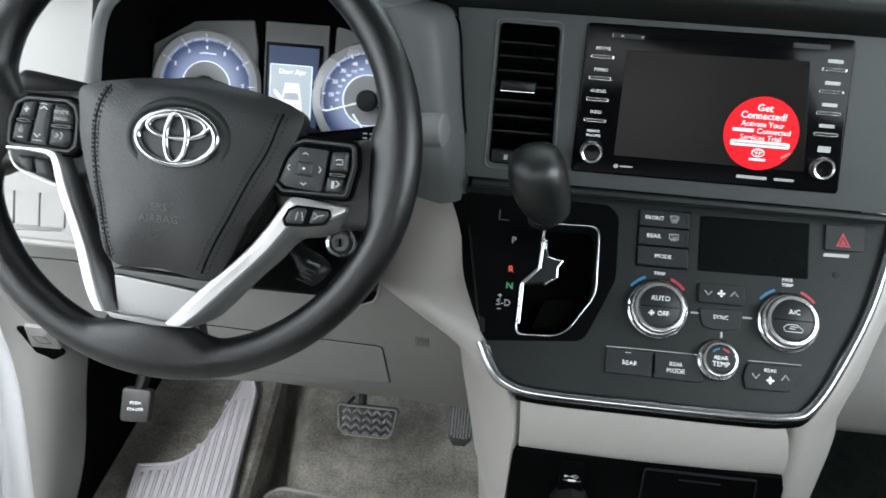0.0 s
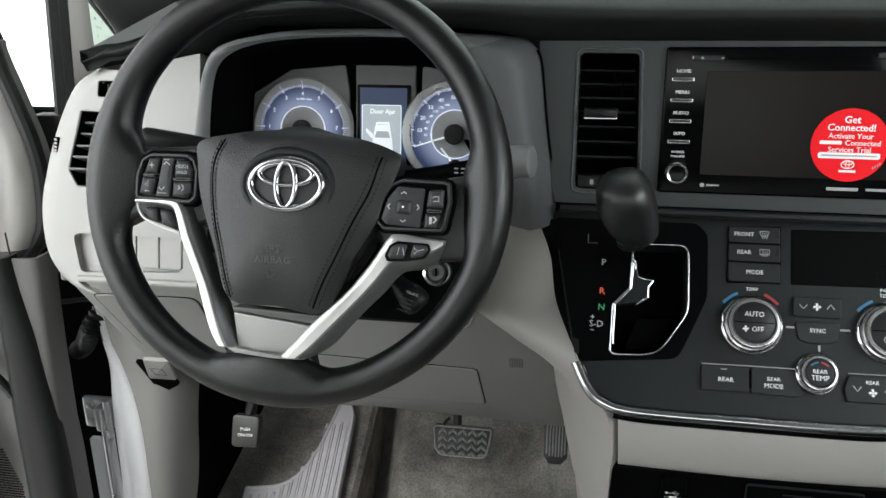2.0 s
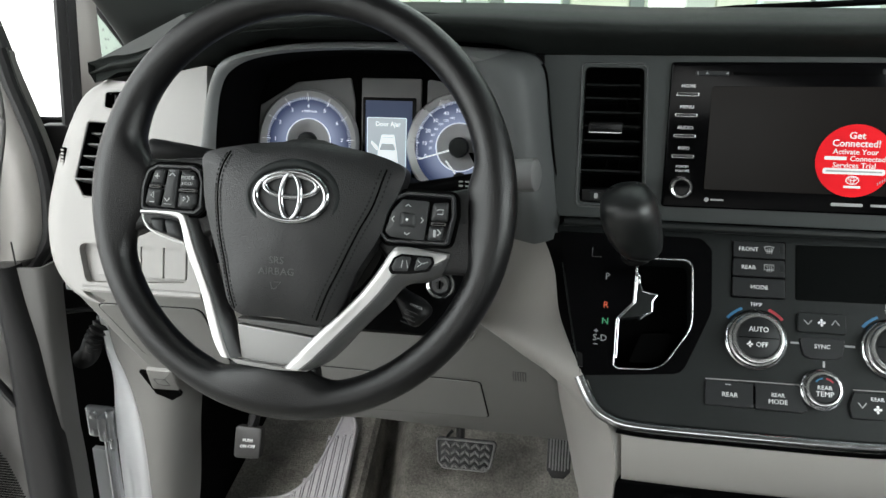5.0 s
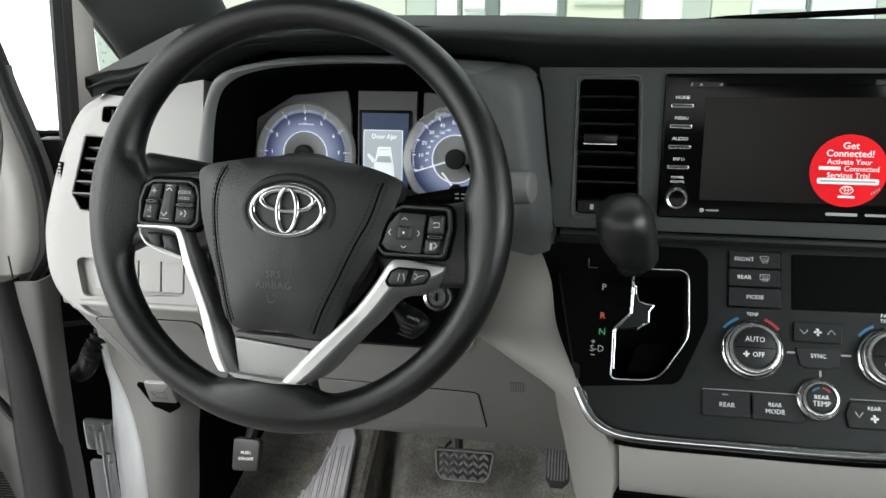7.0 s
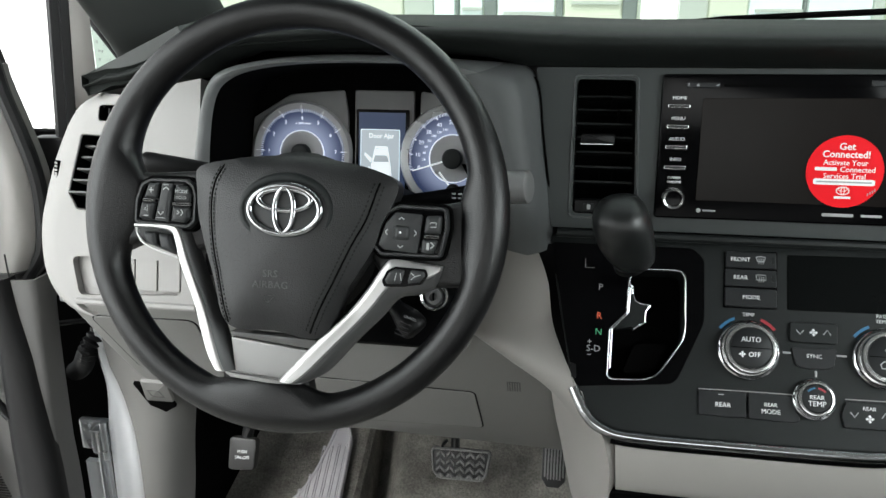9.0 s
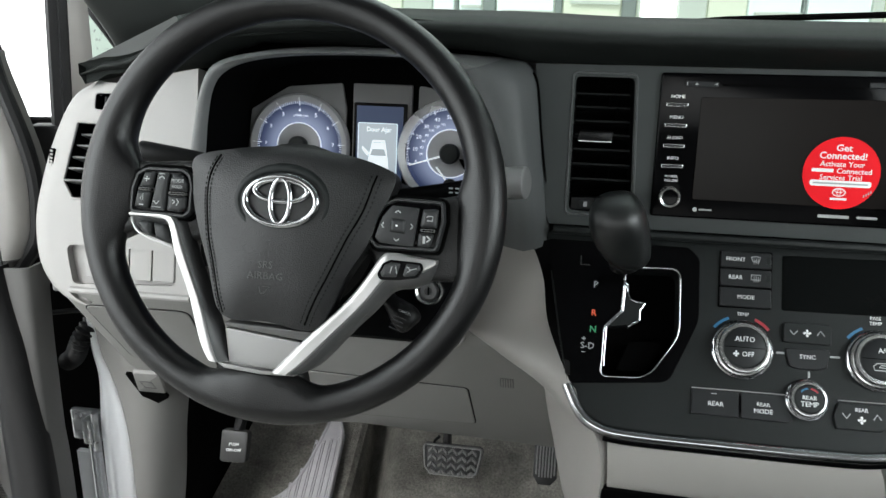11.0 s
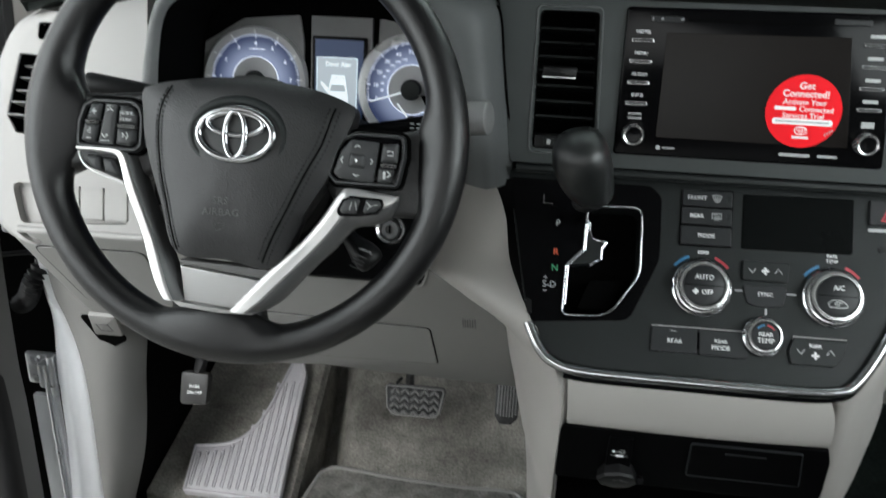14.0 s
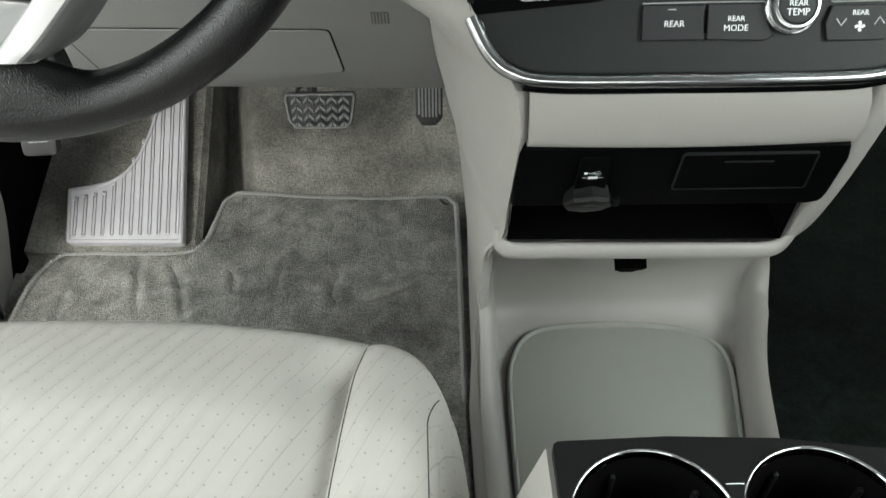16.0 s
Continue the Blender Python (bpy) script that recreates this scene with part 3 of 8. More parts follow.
part("panel_lip", sweep([FD @ Vector((*D(x, 0.7105), 0.001)) for x in (-0.452, -0.38, -0.312)], 0.004, sides=8), M_LIGHT, dash, smooth=True)

# knee panel
FK = plane_frame((0, 1.078, 0.552), (1, 0, 0), (0, -0.76, 1))


def K(x, z):
    return (x, (z - 0.552) * 1.256)


knee_out = rounded([K(0.092, 0.382), K(0.080, 0.45), K(0.074, 0.530), K(0.060, 0.572), K(0.037, 0.620), K(-0.03, 0.652), K(-0.16, 0.665), K(-0.30, 0.695), K(-0.47, 0.690), K(-0.540, 0.676), K(-0.537, 0.590), K(-0.533, 0.535), K(-0.530, 0.500), K(-0.414, 0.372), K(-0.21, 0.398)], [0.01, 0, 0, 0.02, 0.03, 0, 0, 0, 0, 0.01, 0, 0.01, 0.01, 0.01, 0], 5)
part("knee_panel", plate(knee_out, -0.03, 0.0, FK, 0.006), M_KNEE, dash, "mid grey lower panel under the column", smooth=True, angle=50)
lid_out = rounded([K(-0.30, 0.428), K(-0.028, 0.436), K(-0.033, 0.530), K(-0.30, 0.54)], 0.010)
part("lid_groove", band(lid_out, inset(lid_out, 0.0016), -0.001, 0.0007, FK), M_VOID, dash, "groove round the airbag lid")
part("airbag_lid", plate(inset(lid_out, 0.0016), -0.001, 0.0016, FK, 0.001), M_KNEE, dash, "flush knee airbag lid")

fuse_out = rounded([K(-0.513, 0.528), K(-0.385, 0.518), K(-0.375, 0.646), K(-0.521, 0.643)], 0.014)
part("cover_groove", band(fuse_out, inset(fuse_out, 0.0016), -0.001, 0.0008, FK), M_VOID, dash, "groove round the storage cover")
part("storage_cover", plate(inset(fuse_out, 0.0016), -0.001, 0.0018, FK, 0.001), M_KNEE, dash, "flush storage cover")
part("grille_recess", plate(box2(0.0102, 0.0276, *[K(0, v)[1] for v in (0.539, 0.560)], 0.001), -0.001, 0.0004, FK), M_DOORLOW, dash, "dark recess of the small grille")
for k in range(5):
    x0 = 0.0115 + k * 0.0032
    part("grille_slat", plate(box2(x0, x0 + 0.0015, *[K(0, v)[1] for v in (0.540, 0.559)]), -0.001, 0.0010, FK), M_KNEE, dash)
hole = rounded([K(-0.0825, 0.613), K(-0.0495, 0.6193), K(-0.0369, 0.6276), K(-0.0316, 0.6405), K(-0.0276, 0.6634), K(-0.0736, 0.6751)], [0, 0.008, 0.006, 0.006, 0.003, 0], 4)
# flat plate; the shade of the opening is only its black colour
part("column_opening", plate(hole, -0.001, 0.0012, FK), M_VOID, dash, "black plate for the shade round the steering column")
part("column_lip", band(inset(hole, -0.0042), hole, -0.001, 0.0030, FK, 0.3), M_KNEE, dash, "rounded lip of the column opening", smooth=True)
# bonnet release under the left end
part("release_pocket", plate(rounded([K(-0.5520, 0.4800), K(-0.5350, 0.4800), K(-0.5400, 0.4450), K(-0.5119, 0.4330), K(-0.5119, 0.4209), K(-0.5600, 0.3850)], 0.0015), -0.004, 0.0008, FK), M_VOID, dash, "dark pocket of the bonnet release")
part("bonnet_release_lever", plate(rounded([K(-0.5313, 0.4949), K(-0.4890, 0.4960), K(-0.5040, 0.4420), K(-0.5500, 0.4410)], 0.004), 0.0, 0.006, FK, 0.003), M_KNEE, dash, "grey bonnet release lever", smooth=True)
part("lever_mark", band(box2(-0.531, -0.511, *[K(0, v)[1] for v in (0.456, 0.474)], 0.002), box2(-0.5298, -0.5122, *[K(0, v)[1] for v in (0.4572, 0.4728)], 0.002), 0.0060, 0.0064, FK), M_DARKPRINT, dash)

part("passenger_panel", surface([[(x, 1.00 + a, z) for a, z in ((0.02, 0.965), (0.0, 0.90), (-0.01, 0.80), (0.0, 0.72), (0.03, 0.60), (0.07, 0.50), (0.16, 0.44))] for x in np.linspace(0.47, 1.12, 6)], 0.01, flip=True), M_LIGHT, dash, "light grey panel ahead of the passenger", smooth=True, angle=60)

# ---- center console ----
console = thing("center_console", "light grey plastic center console with open tray", "console", (0.28, 0.9, 0.0))
# beige flank between the stack and the knee panel
FRONT_EDGE = [(0.018, 0.950, 0.797), (0.041, 0.950, 0.783), (0.0515, 0.949, 0.765), (0.0610, 0.944, 0.735), (0.0685, 0.930, 0.702), (0.088, 0.888, 0.668), (0.104, 0.868, 0.636), (0.120, 0.861, 0.616), (0.128, 0.865, 0.58), (0.130, 0.877, 0.540), (0.131, 0.912, 0.455), (0.131, 0.936, 0.392), (0.116, 0.950, 0.350), (0.116, 0.948, 0.25), (0.119, 0.944, 0.17), (0.118, 0.940, 0.02)]
BACK_EDGE = [(-0.06, 1.03, 0.797), (-0.06, 1.03, 0.783), (-0.06, 1.03, 0.768), (-0.06, 1.02, 0.735), (-0.06, 1.018, 0.700), (-0.05, 1.015, 0.665), (0.048, 1.025, 0.618), (0.064, 1.075, 0.560), (0.070, 1.11, 0.511), (0.076, 1.14, 0.465), (0.083, 1.18, 0.420), (0.090, 1.21, 0.385), (0.103, 1.25, 0.30), (0.113, 1.30, 0.22), (0.125, 1.34, 0.13), (0.134, 1.38, 0.0)]
# added backing sheet, black to hold the shade between flank and stack
part("stack_side_filler", surface([[(0.068, 0.982, z), (0.02, 1.02, z), (-0.08, 1.045, z)] for z in (0.64, 0.70, 0.75, 0.80, 0.85)], 0.008, flip=True), M_VOID, console, "black sheet for the shade beside the stack")
fe, be = smooth_path(FRONT_EDGE, 5), smooth_path(BACK_EDGE, 5)
rows = []
for f, b in zip(fe, be):
    bulge = Vector((-0.012, -0.010, 0.0)) * interp(f.z, [(0.33, 0.1), (0.46, 1.0)])
    k = interp(f.z, [(0.30, 0.0), (0.37, 0.35), (0.545, 0.35), (0.56, 1.0)])
    f = f + Vector((0.002, -0.003, 0))
    q = interp(f.z, [(0.33, 1.0), (0.37, 0.0)])
    turn = interp(f.z, [(0.652, 1.0), (0.675, -0.4)])
    rows.append([f + Vector((0.016 * k * turn + 0.010 * q, -0.001 + 0.022 * k + 0.008 * q, 0.0)), f + Vector((0.008 * k * turn + 0.007 * q, 0.006 * k + 0.001 * q, 0)), f + Vector((0.001 * k, -0.001, 0)), f.lerp(b, 0.06) + bulge * 0.3, f.lerp(b, 0.22) + bulge * 0.85, f.lerp(b, 0.5) + bulge, f.lerp(b, 0.8) + bulge * 0.5, b])
part("left_flank", surface(rows, 0.006, flip=True), M_CONSOLE, console, "light grey left flank", smooth=True, angle=70)
rows = []
for z in np.linspace(0.668, 0.782, 14):
    ax_, ay_ = smooth_at(z, [(0.668, 0.088), (0.702, 0.0685), (0.735, 0.061), (0.765, 0.0515), (0.783, 0.041)]), smooth_at(z, [(0.668, 0.888), (0.702, 0.930), (0.735, 0.944), (0.765, 0.949), (0.783, 0.950)])
    bx_, by_ = float(np.interp(z, [0.659, 0.71, 0.784], [0.0925, 0.080, 0.064])), 0.868 + 0.64 * (z - 0.640)
    rows.append([(ax_ + 0.0005, ay_ + 0.001, z), (lerp(ax_, bx_, 0.5), lerp(ay_, by_, 0.5) + 0.001, z), (bx_ + 0.002, by_ + 0.001, z)])
part("side_cheek", surface(rows, 0.002), M_FASCIA, console, "black cheek beside the gear gate", smooth=True)
RIGHT_F = [(0.488, 0.966, 0.795), (0.466, 0.922, 0.725), (0.434, 0.884, 0.665), (0.412, 0.866, 0.632), (0.402, 0.863, 0.614), (0.402, 0.868, 0.58), (0.404, 0.880, 0.540), (0.416, 0.912, 0.455), (0.422, 0.936, 0.385), (0.426, 0.948, 0.362), (0.430, 0.960, 0.345)]
RIGHT_B = [(0.540, 1.02, 0.800), (0.525, 1.0, 0.735), (0.505, 0.98, 0.675), (0.502, 0.975, 0.64), (0.496, 0.975, 0.61), (0.490, 0.98, 0.57), (0.496, 0.985, 0.53), (0.497, 1.0, 0.46), (0.488, 1.015, 0.40), (0.464, 1.02, 0.362), (0.448, 1.03, 0.335)]
fe, be = smooth_path(RIGHT_F, 5), smooth_path(RIGHT_B, 5)
rows = []
for f, b in zip(fe, be):
    bulge = Vector((0.010, -0.010, 0.0))
    k = interp(f.z, [(0.545, 0.25), (0.56, 1.0)])
    rows.append([f + Vector((-0.014 * k, 0.002 + 0.02 * k, 0)), f + Vector((-0.006 * k, 0.005 * k, 0)), f, f.lerp(b, 0.1) + bulge * 0.5, f.lerp(b, 0.3) + bulge, f.lerp(b, 0.6) + bulge * 0.8, b])
part("right_flank", surface(rows, 0.006), M_CONSOLE, console, "light grey right flank", smooth=True, angle=70)
# fascia strip under the chrome trim
rows = []
for k in range(15):
    y = 0.859 - 0.004 * math.sin(math.pi * k / 14)
    line_ = []
    for a, z in ((0.012, 0.620), (0.001, 0.612), (0.0, 0.595), (0.004, 0.570), (0.012, 0.5505), (0.026, 0.5475)):
        line_.append((lerp(lerp(0.1395, 0.1345, (z - 0.55) / 0.07), smooth_at(z, [(0.54, 0.4000), (0.57, 0.3980), (0.596, 0.3925), (0.63, 0.378)]), k / 14), y + a, z))
    rows.append([tuple(p) for p in smooth_path(line_, 4)])
part("fascia_strip", surface(rows, 0.006, flip=True), M_CONSOLE, console, "light grey strip above the pocket", smooth=True, angle=70)

from mathutils.bvhtree import BVHTree

# open pocket with its black fascia
FP = plane_frame((0, 0.878, 0.540), (1, 0, 0), (0, -0.35, 1))


def Q(x, z):
    return (x, (z - 0.540) * 1.0595)


fascia_out = rounded([Q(0.1350, 0.4605), Q(0.4050, 0.4560), Q(0.4170, 0.4600), Q(0.4165, 0.4760), Q(0.4095, 0.5266), Q(0.4020, 0.5470), Q(0.1335, 0.5480)], [0.004, 0.004, 0.008, 0.006, 0.004, 0.006, 0.008])
part("pocket_fascia", plate(fascia_out, -0.02, 0.0035, FP, 0.0025, steps=3), M_FASCIA, console, "black fascia with sockets", smooth=True, angle=50)
bm = bmesh.new()
mouth = [Q(0.1395, 0.388), Q(0.4150, 0.379), Q(0.4000, 0.458), Q(0.1355, 0.463)]
front = [FP @ Vector((x, y, -0.002)) for x, y in mouth]
back = [Vector((p.x, p.y + 0.16, p.z + 0.02)) for p in front]
vf, vb = [bm.verts.new(p) for p in front], [bm.verts.new(p) for p in back]
for i in range(4):
    bm.faces.new((vf[i], vf[(i + 1) % 4], vb[(i + 1) % 4], vb[i]))
bm.faces.new(vb)
part("pocket_lining", bm, M_VOID, console, "black lining of the open pocket")
lip = smooth_path([(0.131, 0.948, 0.392), (0.132, 0.944, 0.381), (0.137, 0.939, 0.373), (0.150, 0.937, 0.3695), (0.20, 0.937, 0.368), (0.36, 0.937, 0.3635), (0.400, 0.9375, 0.3625), (0.418, 0.940, 0.3655), (0.428, 0.945, 0.377), (0.432, 0.951, 0.394)], 8)
part("pocket_lip", sweep(lip, [0.0042 + 0.0018 * min(1.0, 8 * min(k, len(lip) - 1 - k) / len(lip)) for k in range(len(lip))], sides=16, squash=1.7), M_CONSOLE, console, "light grey lower lip", smooth=True, angle=80)

# recess and tray below the pocket
prof = [(0.944, 0.362), (0.960, 0.350), (1.000, 0.318), (1.036, 0.270), (1.048, 0.228), (1.047, 0.195), (1.036, 0.170), (1.016, 0.155), (0.985, 0.148), (0.93, 0.146), (0.84, 0.146), (0.66, 0.146)]
prof = [(p.y, p.z) for p in smooth_path([(0, a, b) for a, b in prof], 5)]
rows = []
for a, b in prof:
    xl = interp(b, [(0.325, 0.132), (0.352, 0.144)])
    xr = smooth_at(b, [(0.14, 0.466), (0.18, 0.468), (0.225, 0.467), (0.30, 0.450), (0.37, 0.424)]) if b > 0.16 or a > 1.03 else smooth_at(a, [(0.60, 0.388), (0.66, 0.396), (0.75, 0.410), (0.83, 0.422), (0.93, 0.440), (1.0, 0.461), (1.016, 0.4655), (1.05, 0.468)])
    edge = max(0.003, min(0.048, 0.358 - b))
    w, v = interp(b, [(0.15, 1.0), (0.19, 0.0)]), interp(b, [(0.15, 1.0), (0.34, 0.0)])
    up = edge + w * 0.075 * max(0.0, min(1.0, 1 - (0.965 - a) / 0.11)) ** 2
    row = [(xl - lerp(0.005, 0.014, w), a - 0.02 * w, b + up - 0.004), (xl - lerp(0.004, 0.008, w), a - 0.018 * w, b + up), (xl - lerp(0.003, 0.001, w), a - 0.015 * w, b + up - 0.004), (xl + 0.004, a - 0.008, b + up * 0.5), (xl + 0.009, a - 0.002, b + edge * 0.12), (xl + 0.016, a, b)]
    row += [(lerp(xl + 0.016, xr - 0.014, k / 8), a + 0.004 * math.sin(math.pi * k / 8), b) for k in range(1, 8)]
    row += [(xr - 0.014, a, b), (xr - 0.009, a - 0.002 * v, b + edge * 0.14), (xr - 0.005, a - 0.008 * v, b + edge * 0.5), (xr - 0.002, a - 0.015 * v, b + edge - 0.004), (xr + 0.002 + 0.004 * v, a - 0.018 * v, b + edge), (xr + 0.003 + 0.004 * v, a - 0.02 * v, b + edge - 0.006)]
    rows.append(row)
part("tray_recess", surface(rows, 0.004, flip=True), M_CONSOLE, console, "light grey recess under the pocket", smooth=True, angle=75)
tray_out = smooth2([(0.148, 0.60), (0.149, 0.70), (0.1495, 0.82), (0.1535, 0.93), (0.163, 0.970), (0.180, 0.998), (0.215, 1.013), (0.29, 1.0175), (0.362, 1.010), (0.4045, 0.9946), (0.4250, 0.9675), (0.4270, 0.9334), (0.4130, 0.85), (0.392, 0.72), (0.376, 0.60)], 5)
FT = plane_frame((0, 0, 0.1525), (1, 0, 0), (0, 1, 0))
part("tray_mat", plate(inset(tray_out, 0.004), -0.002, 0.003, FT, 0.001), M_TRAY, console, "soft grey tray liner", smooth=True)
# raised band; the groove's shade is put in as dark grey
part("tray_groove", band(inset(tray_out, -0.0022), tray_out, -0.002, 0.0022, FT), M_DOORLOW, console, "dark band for the shaded groove round the liner")
part("tray_rim", band(tray_out, inset(tray_out, 0.0055), -0.002, 0.0085, FT, 0.3), M_TRAY, console, "raised liner rim", smooth=True, angle=80)
fh = plane_frame((0.286, 0.985, 0.297), (1, 0, 0), (0, -0.55, 0.83))
part("latch_hole", plate(rounded([(-0.018, 0.010), (-0.016, -0.002), (-0.009, -0.008), (-0.009, -0.014), (0.008, -0.014), (0.008, -0.008), (0.015, -0.002), (0.018, 0.010)], 0.002), -0.02, 0.007, fh), M_VOID, console, "black latch hole")
part("console_side_left", surface([[(0.124, a, b) for b in (0.0, 0.06, 0.12, 0.19)] for a in (0.55, 0.7, 0.85, 1.0)], 0.008), M_CONSOLE, console, "light grey tunnel side", smooth=True)
part("console_side_right", surface([[(smooth_at(a, [(0.50, 0.372), (0.66, 0.400), (0.83, 0.426), (0.93, 0.442), (1.01, 0.466)]), a, b) for b in (0.0, 0.06, 0.12, 0.19)] for a in (0.55, 0.7, 0.85, 1.0)], 0.008, flip=True), M_CONSOLE, console, smooth=True)

# cup holder unit between the seats
cups = thing("cup_holder_console", "dark charcoal cup holder console between the front seats", "cup holder", (0.27, 0.5, 0.0))
FC = plane_frame((0, 0, 0.460), (1, 0, 0), (0, 1, 0))
top_out = rounded([(0.1385, 0.18), (0.42, 0.18), (0.42, 0.6400), (0.3649, 0.6490), (0.2959, 0.6592), (0.2194, 0.6630), (0.1405, 0.6612)], [0.01, 0.01, 0.02, 0.0, 0.0, 0.0, 0.006])
c1, c2 = oval(0.1985, 0.5983, 0.0535, 0.0535, 56), oval(0.3100, 0.5970, 0.0535, 0.0535, 56)
part("top_plate", panel(top_out, [c1, c2], -0.012, 0.0, FC), M_BLACK, cups, "charcoal top plate")

for cx, cy in ((0.1985, 0.5983), (0.3100, 0.5970)):
    f = plane_frame((cx, cy, 0.460), (1, 0, 0), (0, 1, 0))
    part("cup_ring", lathe([(0.0525, -0.006), (0.0530, 0.0005), (0.0540, 0.0016), (0.0551, 0.0012), (0.0557, -0.002)], f, 64, caps=(False, False)), M_CHROME, cups, "thin bright ring", smooth=True, angle=80)
    part("cup_well", lathe([(0.0530, -0.004), (0.0515, -0.012), (0.0500, -0.014), (0.0485, -0.05), (0.0465, -0.078), (0.030, -0.080), (0.028, -0.077), (0.002, -0.077)], f, 56), M_VOID, cups, "black well", smooth=True, angle=40)
    for k in range(5):
        a = radians(40 + 72 * k)
        part("well_rib", brick((cx + 0.047 * math.cos(a), cy + 0.047 * math.sin(a), 0.418), (0.004, 0.004, 0.055), 0.0012), M_BLACK, cups, smooth=True)
part("ring_bridge", brick((0.2555, 0.613, 0.4585), (0.012, 0.024, 0.006), 0.0015), M_BLACK, cups, "black bridge between the wells")
part("bridge_edge", brick((0.2555, 0.6250, 0.4612), (0.0125, 0.0014, 0.0016), 0.0005), M_CHROME, cups)
rows = [[(0.137 - 0.0185 * min(1.0, k / 1.8) - 0.0015 * k, 0.657 - 0.02 * s + 0.004, 0.452 - 0.3 * k / 6) for k in range(7)] for s in (0, 1, 5, 12, 23)]
part("side_left", surface(rows, 0.006, flip=True), M_CONSOLE, cups, "light grey side", smooth=True)
part("front_face", surface([[(x, smooth_at(x, [(0.137, 0.6560), (0.2194, 0.6580), (0.2959, 0.6542), (0.3649, 0.6440), (0.42, 0.6340)]) - 0.001 * k, 0.45 - 0.3 * k / 6) for k in range(7)] for x in np.linspace(0.137, 0.42, 9)], 0.006, flip=True), M_CONSOLE, cups, "light grey front", smooth=True)
part("side_right", surface([[(0.42, y, 0.45 - 0.3 * k / 6) for k in range(7)] for y in (0.65, 0.4, 0.18)], 0.006), M_CONSOLE, cups, smooth=True)

# ---- seat ----
seat = thing("driver_seat", "light grey cloth driver seat cushion with bolsters", "seat", (-0.17, 0.5, 0.0))
SX0, SX1, SY0, SY1 = -0.51, 0.086, 0.10, 0.838


def seat_front(x):
    return smooth_at(x, [(-0.51, 0.80), (-0.47, 0.850), (-0.335, 0.8612), (-0.18, 0.8570), (-0.07, 0.8430), (0.0, 0.8300), (0.0265, 0.8189), (0.0508, 0.7994), (0.0690, 0.7747), (0.0770, 0.7520), (0.082, 0.715), (0.086, 0.66)])


def seat_z(x, y):
    z = 0.392 + 0.006 * math.sin((y - 0.3) * 4)
    z += 0.006 * math.sin(math.pi * max(0.0, min(1.0, (x - seam_x(y)) / 0.105)))
    return z


def seam_x(y):
    return smooth_at(y, [(0.08, -0.060), (0.30, -0.046), (0.45, -0.036), (0.65, -0.0185), (0.7043, -0.0125), (0.7375, -0.0092), (0.7756, -0.0050), (0.8044, 0.0025), (0.84, 0.014)])


def seam2_x(y):
    return 0.056 + 0.012 * max(0.0, (y - 0.715) / 0.045) ** 1.5


rows = []
SN, SM = 300, 110
for i in range(SN + 1):
    u = i / SN
    x = lerp(SX0, SX1, u)
    row = []
    yf = seat_front(x)
    e = abs(2 * u - 1)
    drop_side = 0.09 * max(0, (e - 0.83) / 0.17) ** 2.2
    for j in range(SM + 1):
        v = j / SM
        y = lerp(SY0, yf, 1 - (1 - v) ** 1.25)
        d = yf - y
        round_ = 0.031 * max(0, 1 - d / 0.12) ** 1.3 + 0.036 * max(0, 1 - d / 0.024) ** 2.2
        groove = 0.0
        k = x - seam_x(y)
        groove += (0.022 * math.exp(-(k / 0.036) ** 2) if k < 0 else 0.022 * math.exp(-(k / 0.011) ** 2)) * min(1, max(0, d / 0.07))
        groove += 0.0045 * math.exp(-((x - seam2_x(y)) / 0.0032) ** 2) * min(1, max(0, d / 0.01))
        z = seat_z(x, y) - round_ - drop_side - groove
        row.append((x, y, z))
    row += [(x, yf - 0.004, row[-1][2] - 0.03 - drop_side * 0.4), (x, yf - 0.03, row[-1][2] - 0.11)]
    rows.append(row)


